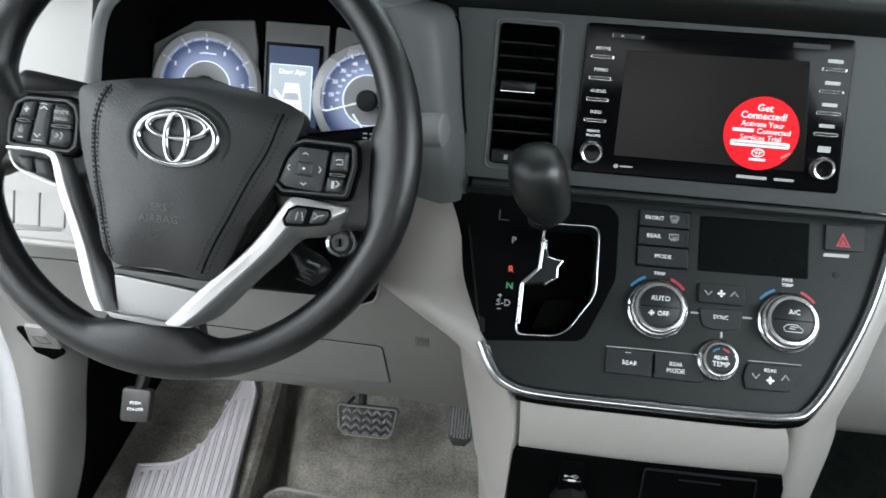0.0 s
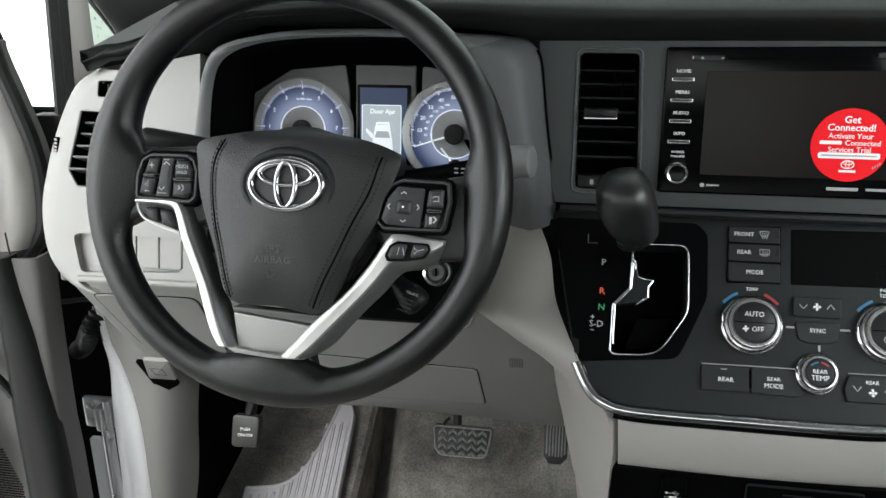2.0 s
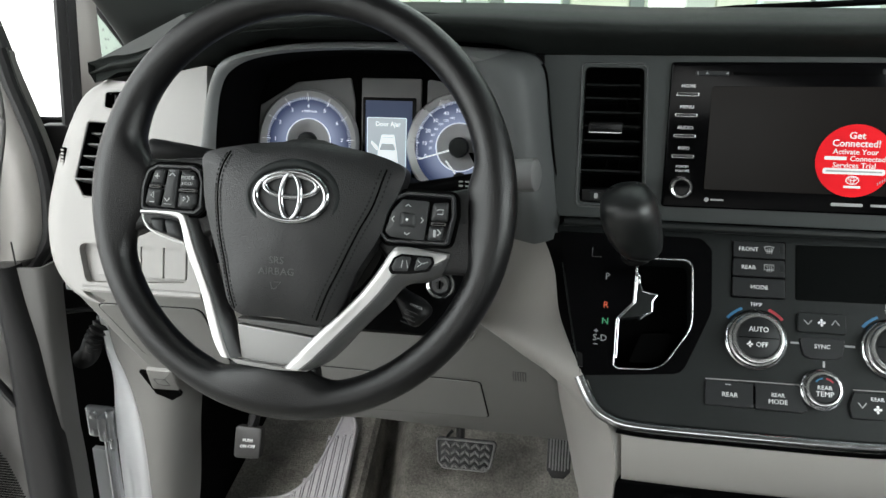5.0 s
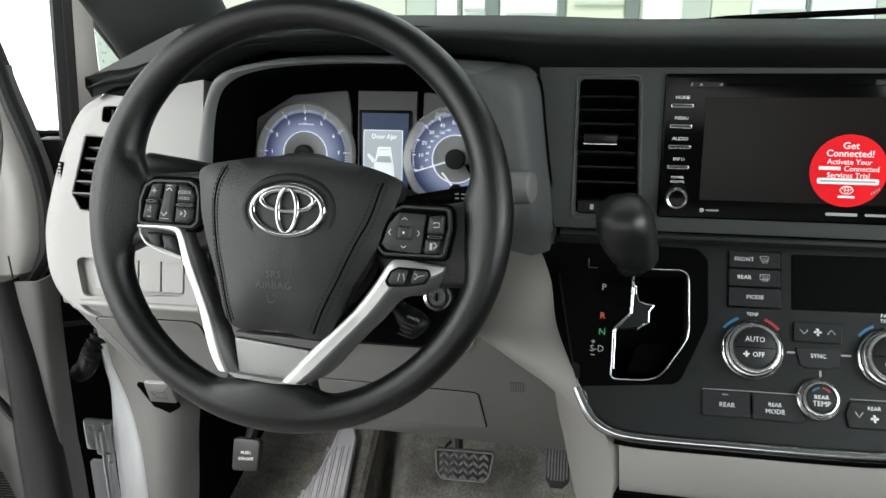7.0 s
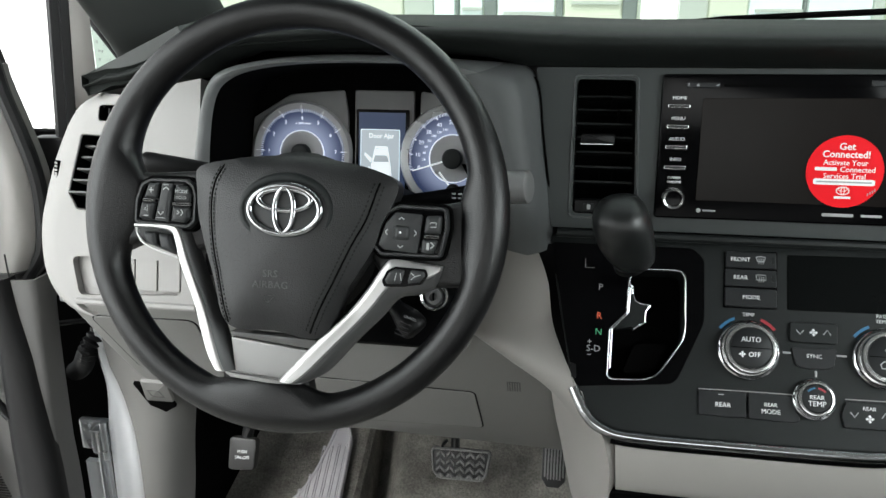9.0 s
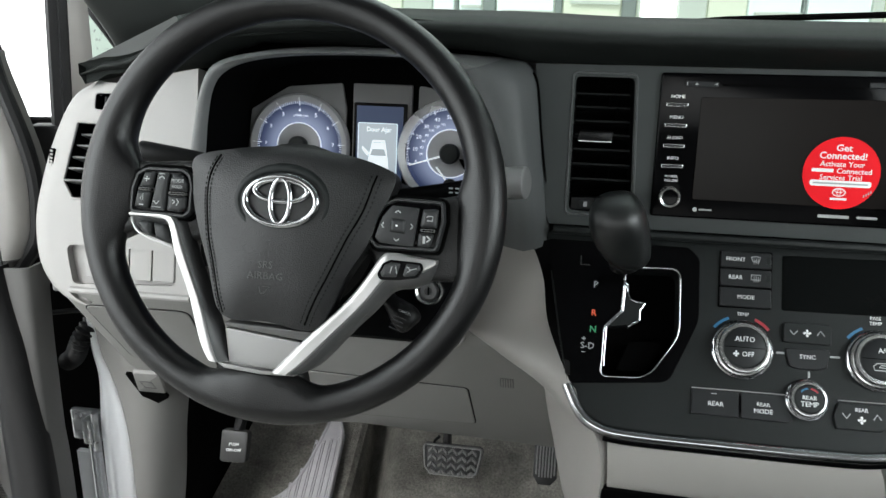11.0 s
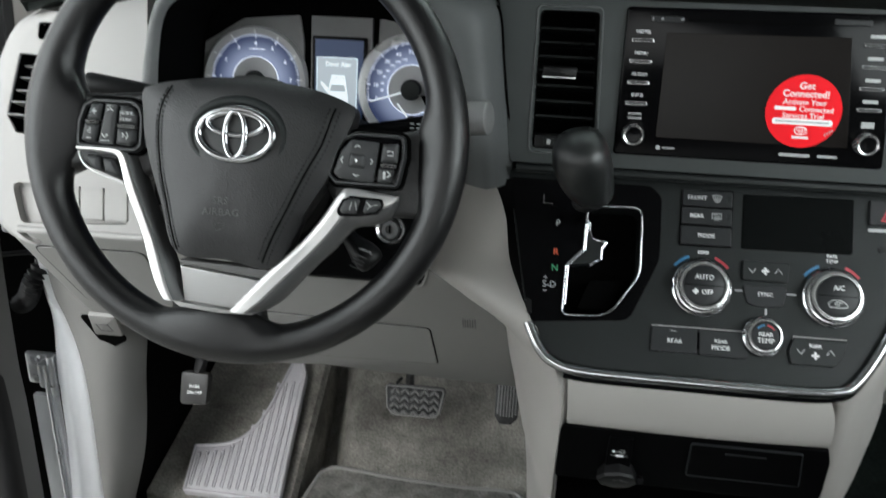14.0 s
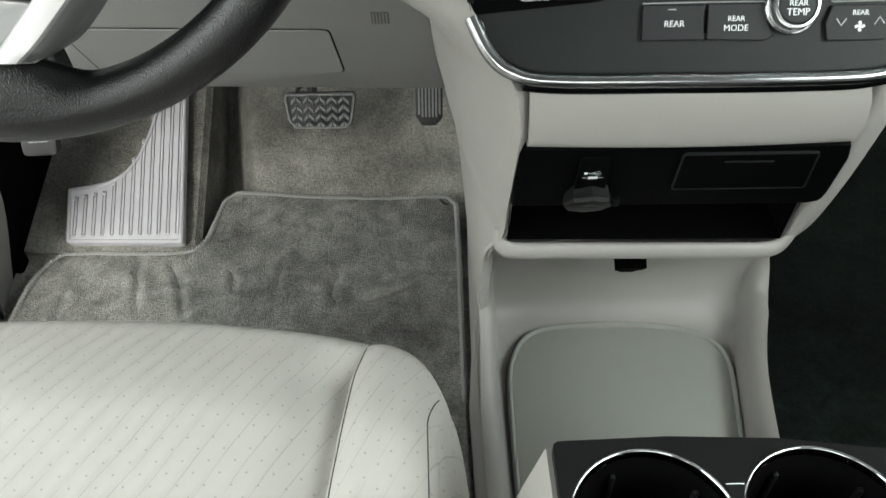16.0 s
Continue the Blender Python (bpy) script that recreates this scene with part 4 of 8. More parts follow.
def fabric(name):
    """Pale woven seat cloth: slanted tick lines and dimples pressed in a lattice, fine weave."""
    m = material(name, (0.465, 0.448, 0.420), 0.85, grain=0.0, vary=0.05, vary_scale=10, spec=0.2)
    nt = m.node_tree
    b = nt.nodes["Principled BSDF"]
    co = nt.nodes["Texture Coordinate"]

    def math_(op, a, bb):
        nd = nt.nodes.new("ShaderNodeMath")
        nd.operation = op
        for k, v in enumerate((a, bb)):
            if isinstance(v, (int, float)):
                nd.inputs[k].default_value = v
            elif v is not None:
                nt.links.new(v, nd.inputs[k])
        return nd.outputs[0]

    sep = nt.nodes.new("ShaderNodeSeparateXYZ")
    nt.links.new(co.outputs["Object"], sep.inputs[0])
    x, y = sep.outputs["X"], sep.outputs["Y"]
    # perforated lines run forward and inboard; dimples sit in a staggered lattice
    s = math_("MULTIPLY", math_("SUBTRACT", x, math_("MULTIPLY", y, 0.526)), 0.885)
    t = math_("ADD", math_("MULTIPLY", x, 0.466), math_("MULTIPLY", y, 0.885))
    sag = nt.nodes.new("ShaderNodeTexNoise")
    sag.inputs["Scale"].default_value, sag.inputs["Detail"].default_value = 14.0, 1.0
    nt.links.new(co.outputs["Object"], sag.inputs["Vector"])
    s = math_("ADD", s, math_("MULTIPLY", sag.outputs["Fac"], 0.006))
    line = math_("ABSOLUTE", math_("SUBTRACT", math_("FRACT", math_("MULTIPLY", s, 55.9), None), 0.5), None)
    hole = math_("GREATER_THAN", math_("FRACT", math_("MULTIPLY", t, 560.0), None), 0.35)
    faint = nt.nodes.new("ShaderNodeTexNoise")
    faint.inputs["Scale"].default_value, faint.inputs["Detail"].default_value = 22.0, 2.0
    nt.links.new(co.outputs["Object"], faint.inputs["Vector"])
    clear = nt.nodes.new("ShaderNodeMapRange")
    clear.inputs["From Min"].default_value, clear.inputs["From Max"].default_value = 0.30, 0.62
    nt.links.new(faint.outputs["Fac"], clear.inputs["Value"])
    tick = math_("MULTIPLY", math_("MULTIPLY", math_("LESS_THAN", line, 0.030), hole), clear.outputs["Result"])
    row_ = math_("MULTIPLY", y, 100.0)
    odd = math_("MULTIPLY", math_("FRACT", math_("MULTIPLY", math_("FLOOR", row_, None), 0.5), None), 1.0)
    dx_ = math_("MULTIPLY", math_("SUBTRACT", math_("FRACT", math_("ADD", math_("MULTIPLY", x, 51.8), odd), None), 0.5), 0.0193)
    dy_ = math_("MULTIPLY", math_("SUBTRACT", math_("FRACT", row_, None), 0.5), 0.010)
    dot = math_("LESS_THAN", math_("ADD", math_("POWER", dx_, 2.0), math_("POWER", dy_, 2.0)), 0.0000009)
    pits = math_("MAXIMUM", tick, dot)
    wv = nt.nodes.new("ShaderNodeTexNoise")
    wv.inputs["Scale"].default_value, wv.inputs["Detail"].default_value = 1500.0, 2.0
    nt.links.new(co.outputs["Object"], wv.inputs["Vector"])
    ridge = math_("MULTIPLY", math_("SINE", math_("MULTIPLY", s, 55.9 * 6.2832), None), 0.30)
    height = math_("SUBTRACT", math_("ADD", math_("MULTIPLY", wv.outputs["Fac"], 0.3), ridge), math_("MULTIPLY", pits, 1.6))
    bump = nt.nodes.new("ShaderNodeBump")
    bump.inputs["Strength"].default_value, bump.inputs["Distance"].default_value = 1.0, 0.0018
    nt.links.new(height, bump.inputs["Height"])
    nt.links.new(bump.outputs["Normal"], b.inputs["Normal"])
    mix = nt.nodes.new("ShaderNodeMix")
    mix.data_type = "RGBA"
    nt.links.new(nt.nodes["Mix"].outputs["Result"], mix.inputs["A"])
    mix.inputs["B"].default_value = (0.22, 0.21, 0.195, 1)
    nt.links.new(math_("MULTIPLY", pits, 0.50), mix.inputs["Factor"])
    nt.links.new(mix.outputs["Result"], b.inputs["Base Color"])
    return m


M_FABRIC = fabric("pale_seat_cloth")
M_SEAM = material("seat_seam_thread", (0.07, 0.065, 0.06), 0.9)
cushion_bm = surface(rows, 0.01, flip=True)
cushion_top = BVHTree.FromBMesh(cushion_bm)
part("cushion", cushion_bm, M_FABRIC, seat, "pale grey dimpled cloth", smooth=True, angle=80)


def on_seat(x, y):
    hit = cushion_top.ray_cast(Vector((x, y, 0.6)), Vector((0, 0, -1)))[0]
    return hit.z if hit else 0.30


part("seam", sweep([(seam_x(y), y, on_seat(seam_x(y), y) - 0.0002) for y in np.linspace(0.30, 0.826, 60)], 0.0009, sides=6), M_SEAM, seat, "dark seam thread", smooth=True)
part("bolster_seam", sweep([(seam2_x(y), y, on_seat(seam2_x(y), y) - 0.0001) for y in np.linspace(0.30, 0.756, 70)], 0.0007, sides=6), M_SEAM, seat, smooth=True)
part("seat_base", brick((-0.175, 0.44, 0.16), (0.40, 0.52, 0.30), 0.02), M_BLACK, seat, "black seat base")

# ---- floor mat ----
mat = thing("floor_mat", "grey carpet floor mat with bound edge", "floor mat", (-0.2, 1.1, 0.0))
mat_pts = [(0.108, 0.35), (0.110, 1.0), (0.116, 1.36), (0.110, 1.415), (0.082, 1.430), (-0.02, 1.428), (-0.12, 1.434), (-0.20, 1.442), (-0.262, 1.444), (-0.284, 1.428), (-0.290, 1.385), (-0.300, 1.330), (-0.320, 1.308), (-0.36, 1.302), (-0.50, 1.305), (-0.530, 1.298), (-0.556, 1.248), (-0.562, 1.15), (-0.562, 0.35)]
mat_out = smooth2(mat_pts[1:-1], 5, closed=False)
mat_out = [mat_pts[0]] + mat_out + [mat_pts[-1]]


def inside(p, poly):
    c = False
    n = len(poly)
    for i in range(n):
        (x0, y0), (x1, y1) = poly[i], poly[i - 1]
        if (y0 > p[1]) != (y1 > p[1]) and p[0] < (x1 - x0) * (p[1] - y0) / (y1 - y0) + x0:
            c = not c
    return c


CREASES = [(-0.345, 1.285, -0.300, 1.16), (-0.395, 1.290, -0.380, 1.18), (-0.505, 1.245, -0.497, 1.13), (-0.250, 1.265, -0.238, 1.215), (-0.035, 1.19, 0.040, 1.225), (-0.16, 1.28, -0.175, 1.20), (-0.08, 1.27, -0.09, 1.17)]


def crease(x, y):
    """Soft folds trodden into the mat."""
    d = 0.0
    for x0, y0, x1, y1 in CREASES:
        a, b = Vector((x0, y0)), Vector((x1, y1))
        p = Vector((x + 0.010 * noise.noise((x * 9, y * 24, 4.0)), y))
        t = max(0.0, min(1.0, (p - a).dot(b - a) / (b - a).length_squared))
        k = (p - a.lerp(b, t)).length
        d += (0.0030 * math.exp(-((k - 0.013) / 0.009) ** 2) - 0.0040 * math.exp(-(k / 0.0055) ** 2)) * (0.35 + 0.65 * math.sin(math.pi * t))
    return d


def mat_z(x, y):
    return crease(x, y) + 0.0011 * noise.noise((x * 62, y * 48, 5.5)) + 0.014 + 0.003 * noise.noise((x * 7, y * 7, 2.1)) + 0.0045 * noise.noise((x * 22 + y * 9, y * 26, 0.7)) * noise.noise((x * 5, y * 5, 8.0)) + max(0, y - 1.44) * 0.9


bm = bmesh.new()
ring = [bm.verts.new((x, y, mat_z(x, y))) for x, y in mat_out]
edges = [bm.edges.new((ring[i], ring[(i + 1) % len(ring)])) for i in range(len(ring))]
bmesh.ops.triangle_fill(bm, use_beauty=True, use_dissolve=False, edges=edges, normal=(0, 0, 1))
for _ in range(6):
    bmesh.ops.subdivide_edges(bm, edges=[e for e in bm.edges if e.calc_length() > (0.0085 if max(v.co.y for v in e.verts) > 1.05 else 0.04)], cuts=1, use_grid_fill=False)
    bmesh.ops.triangulate(bm, faces=bm.faces)
for v in bm.verts:
    v.co.z = mat_z(v.co.x, v.co.y)
low = bmesh.ops.extrude_face_region(bm, geom=bm.faces[:])
for g in low["geom"]:
    if isinstance(g, bmesh.types.BMVert):
        g.co.z -= 0.008
part("carpet_top", bm, M_MAT, mat, "grey cut pile", smooth=True)
edge_path = [(x, y, mat_z(x, y) + 0.001) for x, y in mat_out[1:-1]]
part("binding", sweep(edge_path, 0.0035, sides=8), M_BIND, mat, "grey stitched binding", smooth=True)
bm = bmesh.new()
for a, b in zip(edge_path, edge_path[1:]):
    a, b = Vector(a), Vector(b)
    k = max(1, int((b - a).length / 0.006))
    for i in range(k):
        p = a.lerp(b, (i + 0.5) / k)
        if p.y < 1.0:
            continue
        d = (b - a).normalized()
        s = d.cross(Vector((0, 0, 1)))
        sweep([p - s * 0.0045 + d * 0.001 + Vector((0, 0, 0.001)), p + Vector((0, 0, 0.0048)), p + s * 0.0045 - d * 0.001 + Vector((0, 0, 0.001))], 0.0011, sides=4, bm=bm)
tagged(part("stitching", bm, M_BIND, mat, "overlock stitches round the edge"), kind="stuff")

# ---- footrest ----
rest = thing("footrest", "grey ribbed plastic footrest on the carpet", "footrest", (-0.42, 1.4, 0.0))
FR = plane_frame((0, 1.310, 0.030), (1, 0, 0), (0, 1, 0.5))


def R(x, y):
    return (x, (y - 1.310) * 1.118)


rest_out = rounded([R(-0.517, 1.312), R(-0.330, 1.308), R(-0.345, 1.56), R(-0.365, 1.60)] + [R(v.x, v.y) for v in smooth_path([(-0.383, 1.590, 0), (-0.391, 1.545, 0), (-0.401, 1.497, 0), (-0.415, 1.455, 0), (-0.434, 1.426, 0), (-0.460, 1.409, 0), (-0.492, 1.402, 0)], 3)] + [R(-0.526, 1.398)], [0.006, 0.006, 0.004, 0.01] + [0.0] * 19 + [0.006])
part("base", plate(rest_out, -0.012, 0.004, FR, 0.003), M_FOOTREST, rest, "grey plastic plate", smooth=True)
part("raised_edge", band(rest_out, inset(rest_out, 0.007), 0.0, 0.0065, FR, 0.3), M_FOOTREST, rest, smooth=True)
for k in range(12):
    x = -0.506 + k * 0.0150
    top = interp(x, [(-0.52, 1.383), (-0.465, 1.392), (-0.43, 1.42), (-0.40, 1.475), (-0.385, 1.535), (-0.34, 1.545)])
    a, b = R(x, 1.322), R(x - 0.012 * (top - 1.32) / 0.24, top)
    rib = rounded([(a[0] - 0.0032, a[1]), (a[0] + 0.0032, a[1]), (b[0] + 0.0032, b[1]), (b[0] - 0.0032, b[1])], 0.003)
    part("rib", band(rib, inset(rib, 0.0016), 0.003, 0.0068, FR, 0.25), M_FOOTREST, rest, smooth=True)
    part("stud", lathe([(0.0028, 0.003), (0.0024, 0.0075), (0.0008, 0.0085)], FR @ Matrix.Translation((b[0], b[1] - 0.006, 0)), 10), M_FOOTREST, rest, smooth=True)
# the ledge's free edge drops 14 cm into the made-up shade trench
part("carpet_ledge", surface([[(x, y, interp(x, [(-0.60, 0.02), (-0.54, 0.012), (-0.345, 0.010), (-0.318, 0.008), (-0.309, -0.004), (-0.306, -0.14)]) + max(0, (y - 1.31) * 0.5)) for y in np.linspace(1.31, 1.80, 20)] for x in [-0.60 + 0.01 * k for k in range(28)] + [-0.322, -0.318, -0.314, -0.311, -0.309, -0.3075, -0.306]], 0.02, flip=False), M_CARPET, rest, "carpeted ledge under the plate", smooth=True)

# ---- pedals ----
brake = thing("brake_pedal", "black rubber brake pedal with chevron tread", "pedal", (-0.1, 1.44, 0.0))
FB = plane_frame((-0.102, 1.440, 0.190), (1, 0, 0), (0, 0.45, 1))
pad_out = rounded([(-0.040, -0.0265), (0.038, -0.0265), (0.050, -0.018), (0.057, 0.024), (0.053, 0.031), (-0.053, 0.031), (-0.057, 0.024), (-0.052, -0.014)], [0.012, 0.012, 0.014, 0.008, 0.006, 0.006, 0.008, 0.014])
part("pad", plate(pad_out, -0.012, 0.0, FB, 0.002), M_RUBBER, brake, "rubber pad", smooth=True)
part("pad_rim", band(pad_out, inset(pad_out, 0.0048), -0.004, 0.0056, FB, 0.3), M_TREAD, brake, "rubber border in a lighter grey for the light it catches", smooth=True)
for cx in (-0.0372, -0.0186, 0.0, 0.0186, 0.0372):
    for cy in (0.0255, 0.0120, -0.0015, -0.0150):
        for sg in (-1, 1):
            wide, drop = (0.0084, 0.0070) if cy > -0.01 else (0.0062, 0.0046)
            rib = [(cx + sg * 0.0004, cy), (cx + sg * 0.0004, cy - 0.0062), (cx + sg * wide, cy - 0.0062 - drop), (cx + sg * wide, cy - drop)]
            part("tread", plate(rib if sg < 0 else rib[::-1], -0.001, 0.0052, FB, 0.0014), M_TREAD, brake)
part("clip", sweep([(-0.140, 1.456, 0.212), (-0.136, 1.450, 0.226), (-0.128, 1.448, 0.236)], 0.0030, sides=8), M_STACK, brake, "small dark clip", smooth=True)
part("arm", sweep(smooth_path([(-0.115, 1.465, 0.205), (-0.118, 1.475, 0.26), (-0.130, 1.46, 0.36), (-0.14, 1.44, 0.48)], 5), 0.008, sides=8), M_RUBBER, brake, "black arm", smooth=True)
gas = thing("accelerator_pedal", "black ribbed accelerator pedal", "pedal", (0.07, 1.46, 0.0))
FG = plane_frame((0.072, 1.445, 0.215), (1, 0, 0), (0, 0.5, 1))
gas_out = rounded([(-0.012, -0.048), (0.010, -0.048), (0.021, -0.036), (0.023, 0.09), (-0.023, 0.09), (-0.022, -0.034)], 0.004)
part("pad", plate(gas_out, -0.012, 0.0, FG, 0.002), M_RUBBER, gas, "rubber pad", smooth=True)
for k in range(7):
    x = -0.0165 + k * 0.0055
    part("rib", plate(box2(x - 0.0015, x + 0.0015, -0.034 if 0 < k < 6 else -0.03, 0.086, 0.001), -0.001, 0.0028, FG, 0.0008), M_TREAD, gas)
part("arm", sweep([(0.072, 1.50, 0.27), (0.074, 1.54, 0.40), (0.07, 1.52, 0.5)], 0.008, sides=8), M_BLACK, gas, smooth=True)
pb = thing("parking_brake_pedal", "grey parking brake pedal with white print", "pedal", (-0.395, 1.146, 0.0))
FPB = plane_frame((-0.396, 1.146, 0.366), (1, 0, 0.04), (0, 0.35, 1))
part("pad", plate(rounded([(-0.022, -0.024), (0.020, -0.024), (0.024, 0.024), (-0.020, 0.026)], 0.007), -0.014, 0.0, FPB, 0.003), M_PADGREY, pb, "grey rubber pad", smooth=True)
lettering("pedal_print", "PUSH", 0.0066, FPB, 0.001, 0.004, 0.0002, M_WHITE, pb)
lettering("pedal_print", "ON-OFF", 0.0066, FPB, 0.001, -0.005, 0.0002, M_WHITE, pb)
part("arm", sweep(smooth_path([(-0.395, 1.162, 0.375), (-0.39, 1.18, 0.42), (-0.40, 1.25, 0.52)], 5), 0.009, sides=8), M_BLACK, pb, smooth=True)

# ---- steering wheel ----

wheel = thing("steering_wheel", "black leather steering wheel with satin silver spokes", "steering wheel", (-0.154, 0.777, 0.0))
TILT_W = radians(18)
FW = plane_frame((-0.154, 0.777, 0.855), (1, 0, 0), (0, math.sin(TILT_W), math.cos(TILT_W)))
rim_pts, rim_r = [], []
for k in range(288):
    a = 2 * math.pi * k / 288
    deg = math.degrees(a)
    r = 0.0146
    # thicker where the thumbs rest and at the bottom spoke
    for c, w, add in ((174, 18, 0.0055), (2, 18, 0.0022), (266, 16, 0.0030)):
        d = min(abs(deg - c), 360 - abs(deg - c))
        r += add * math.exp(-(d / w) ** 2)
    rc = 0.187 - r
    rim_pts.append(FW @ Vector((rc * math.cos(a), rc * math.sin(a), 0)))
    rim_r.append(r)
axis = FW.to_3x3() @ Vector((0, 0, 1))
rim_bm = sweep(rim_pts, rim_r, closed=True, sides=36, up=axis, squash=1.08)
FWI = FW.inverted()
for v in rim_bm.verts:
    p = FWI @ v.co
    if p.y > -0.10:
        # thumb webs that run from the rim into the side spokes
        rad, turn = math.hypot(p.x, p.y), math.degrees(math.atan2(p.y, p.x)) % 360
        rc = 0.187 - 0.0185
        inner = max(0.0, min(1.0, (rc - rad) / 0.018))
        w = interp(turn, [(160, 0.0), (172, 1.0), (187, 1.0), (201, 0.0)]) if p.x < 0 else interp((turn + 180) % 360, [(158, 0.0), (172, 1.0), (184, 1.0), (196, 0.0)])
        if w > 0 and inner > 0:
            k = 1 - w * inner ** 1.5 * (0.016 if p.x < 0 else 0.010) / rad
            v.co = FW @ Vector((p.x * k, p.y * k, p.z * (1 - 0.35 * w * inner) + 0.004 * w * inner))
        continue
    # the leather runs up in a web to the foot of the lower spoke
    w = interp(p.x, [(-0.076, 0.0), (-0.046, 1.0), (0.018, 1.0), (0.046, 0.0)])
    rad = math.hypot(p.x, p.y)
    inner = max(0.0, min(1.0, (0.1694 - rad) / 0.0172))
    if w > 0 and inner > 0:
        reach = -0.1385 - (-math.sqrt(max(0.0, 0.1520 ** 2 - p.x ** 2)))
        p.y += w * inner ** 1.4 * max(0.0, reach)
        p.z += w * inner ** 1.6 * 0.0085
        v.co = FW @ p
part("rim", rim_bm, M_LEATHER, wheel, "black grained leather rim", smooth=True, angle=80)


def dome(outline, n0, n1, crown, frame_, levels=7, edge=0.004):
    """A cushion-like pad on an outline, rounded over at the edge and crowned in the middle."""
    bm = bmesh.new()
    cx = sum(p[0] for p in outline) / len(outline)
    cy = sum(p[1] for p in outline) / len(outline)
    rings = [[(x, y, n0) for x, y in outline], [(x, y, n1 - edge) for x, y in outline]]
    for k in range(1, levels + 1):
        s = (k / levels) ** 0.8
        f = 1 - s * 0.985
        blend = s ** 1.5 if crown > 0.005 else 0.0
        lift = math.sin(s * math.pi / 2)
        e = min(1.0, s / 0.12)
        mean = sum(math.hypot(x - cx, y - cy) for x, y in outline) / len(outline)
        soft = [(lerp(x - cx, (x - cx) / math.hypot(x - cx, y - cy) * mean, blend), lerp(y - cy, (y - cy) / math.hypot(x - cx, y - cy) * mean, blend)) for x, y in outline]
        rings.append([(cx + x * f, cy + y * f, n1 - edge + edge * math.sin(e * math.pi / 2) + crown * lift) for x, y in soft])
    loft(bm, [[frame_ @ Vector(p) for p in r] for r in rings])
    return bm


pad_pts = [(-0.0745, 0.0345), (-0.045, 0.0420), (-0.010, 0.0460), (0.029, 0.0455), (0.070, 0.0390), (0.096, 0.0280), (0.094, 0.0110), (0.085, -0.0070), (0.0785, -0.0280), (0.058, -0.063), (0.0395, -0.1015), (-0.002, -0.0985), (-0.0425, -0.0955), (-0.0565, -0.058), (-0.0715, -0.012), (-0.0755, 0.017)]
pad_out = rounded(smooth2(pad_pts, 4), 0.0)
cover = part("airbag_cover", dome(pad_out, 0.0, 0.026, 0.010, FW), M_AIRBAG, wheel, "black grained airbag cover", smooth=True, angle=60)


tree = BVHTree.FromPolygons([FW.inverted() @ v.co for v in cover.data.vertices], [p.vertices[:] for p in cover.data.polygons])


def pad_n(x, y):
    """Height of the airbag cover's skin at (x, y)."""
    hit = tree.ray_cast(Vector((x, y, 0.2)), Vector((0, 0, -1)))[0]
    return hit.z if hit else 0.022


for side, line in (("l", [(-0.051, 0.037), (-0.0585, 0.010), (-0.0567, -0.028), (-0.0514, -0.0537), (-0.0462, -0.0773), (-0.0415, -0.0935)]), ("r", [(0.083, 0.026), (0.0744, -0.0015), (0.0616, -0.0274), (0.0496, -0.0534), (0.0398, -0.0748), (0.0300, -0.0985)])):
    dense = smooth_path([(x, y, 0) for x, y in line], 24)
    for off in ((-0.0024, 0.0026) if side == "l" else (-0.0038, 0.0040)):
        bm = bmesh.new()
        total = 0.0
        for a, b in zip(dense, dense[1:]):
            total += (b - a).length
            if total > 0.0030:
                d = (b - a).normalized()
                s = Vector((-d.y, d.x, 0)) * off
                p0, p1 = a + s - d * 0.0007, a + s + d * 0.0013
                sweep([FW @ Vector((p0.x, p0.y, pad_n(p0.x, p0.y) + 0.0004)), FW @ Vector((p1.x, p1.y, pad_n(p1.x, p1.y) + 0.0004))], 0.0006, sides=5, bm=bm)
                total = 0.0
        tagged(part("seam_thread", bm, M_STITCH, wheel, "row of dark stitches"), kind="stuff")
    groove = [FW @ Vector((p.x, p.y, pad_n(p.x, p.y) - 0.0002)) for p in dense]
    part("seam_groove", sweep(groove, 0.0009, sides=6), M_VOID, wheel, "seam between the cover pieces", smooth=True)

# emblem: plain bright ovals on a dark oval
ex, ey = 0.0075, 0.0010
en = 0.0315
FE = FW @ Matrix.Translation((ex, ey, en))
part("emblem_recess", band(oval(0, 0, 0.0425, 0.0308, 48), oval(0, 0, 0.0328, 0.0220, 48), -0.006, 0.0026, FE, 0.3), M_STACK, wheel, "dark oval rim round the emblem", smooth=True, angle=80)
part("emblem_back", plate(oval(0, 0, 0.034, 0.0232, 48), -0.006, 0.0030, FE, 0.001), M_AIRBAG, wheel, smooth=True)


def oval_ring(cx, cy, rx, ry, w, wy, n, parent, frame_, mat_=None, name="oval_ring", tall=0.0):
    if mat_:
        bm = band(oval(cx, cy, rx, ry, 56), oval(cx, cy, rx - w, ry - wy, 56), n, n + tall, frame_)
    else:
        pts = oval(cx, cy, rx - w / 2, ry - wy / 2, 64)
        bm = sweep([frame_ @ Vector((x, y, n + 0.001)) for x, y in pts], w / 2, closed=True, sides=14, up=frame_.to_3x3() @ Vector((0, 0, 1)), squash=1.25)
    return part(name, bm, mat_ or M_EMBLEM, parent, "" if mat_ else "bright chrome oval", smooth=not mat_, angle=80)


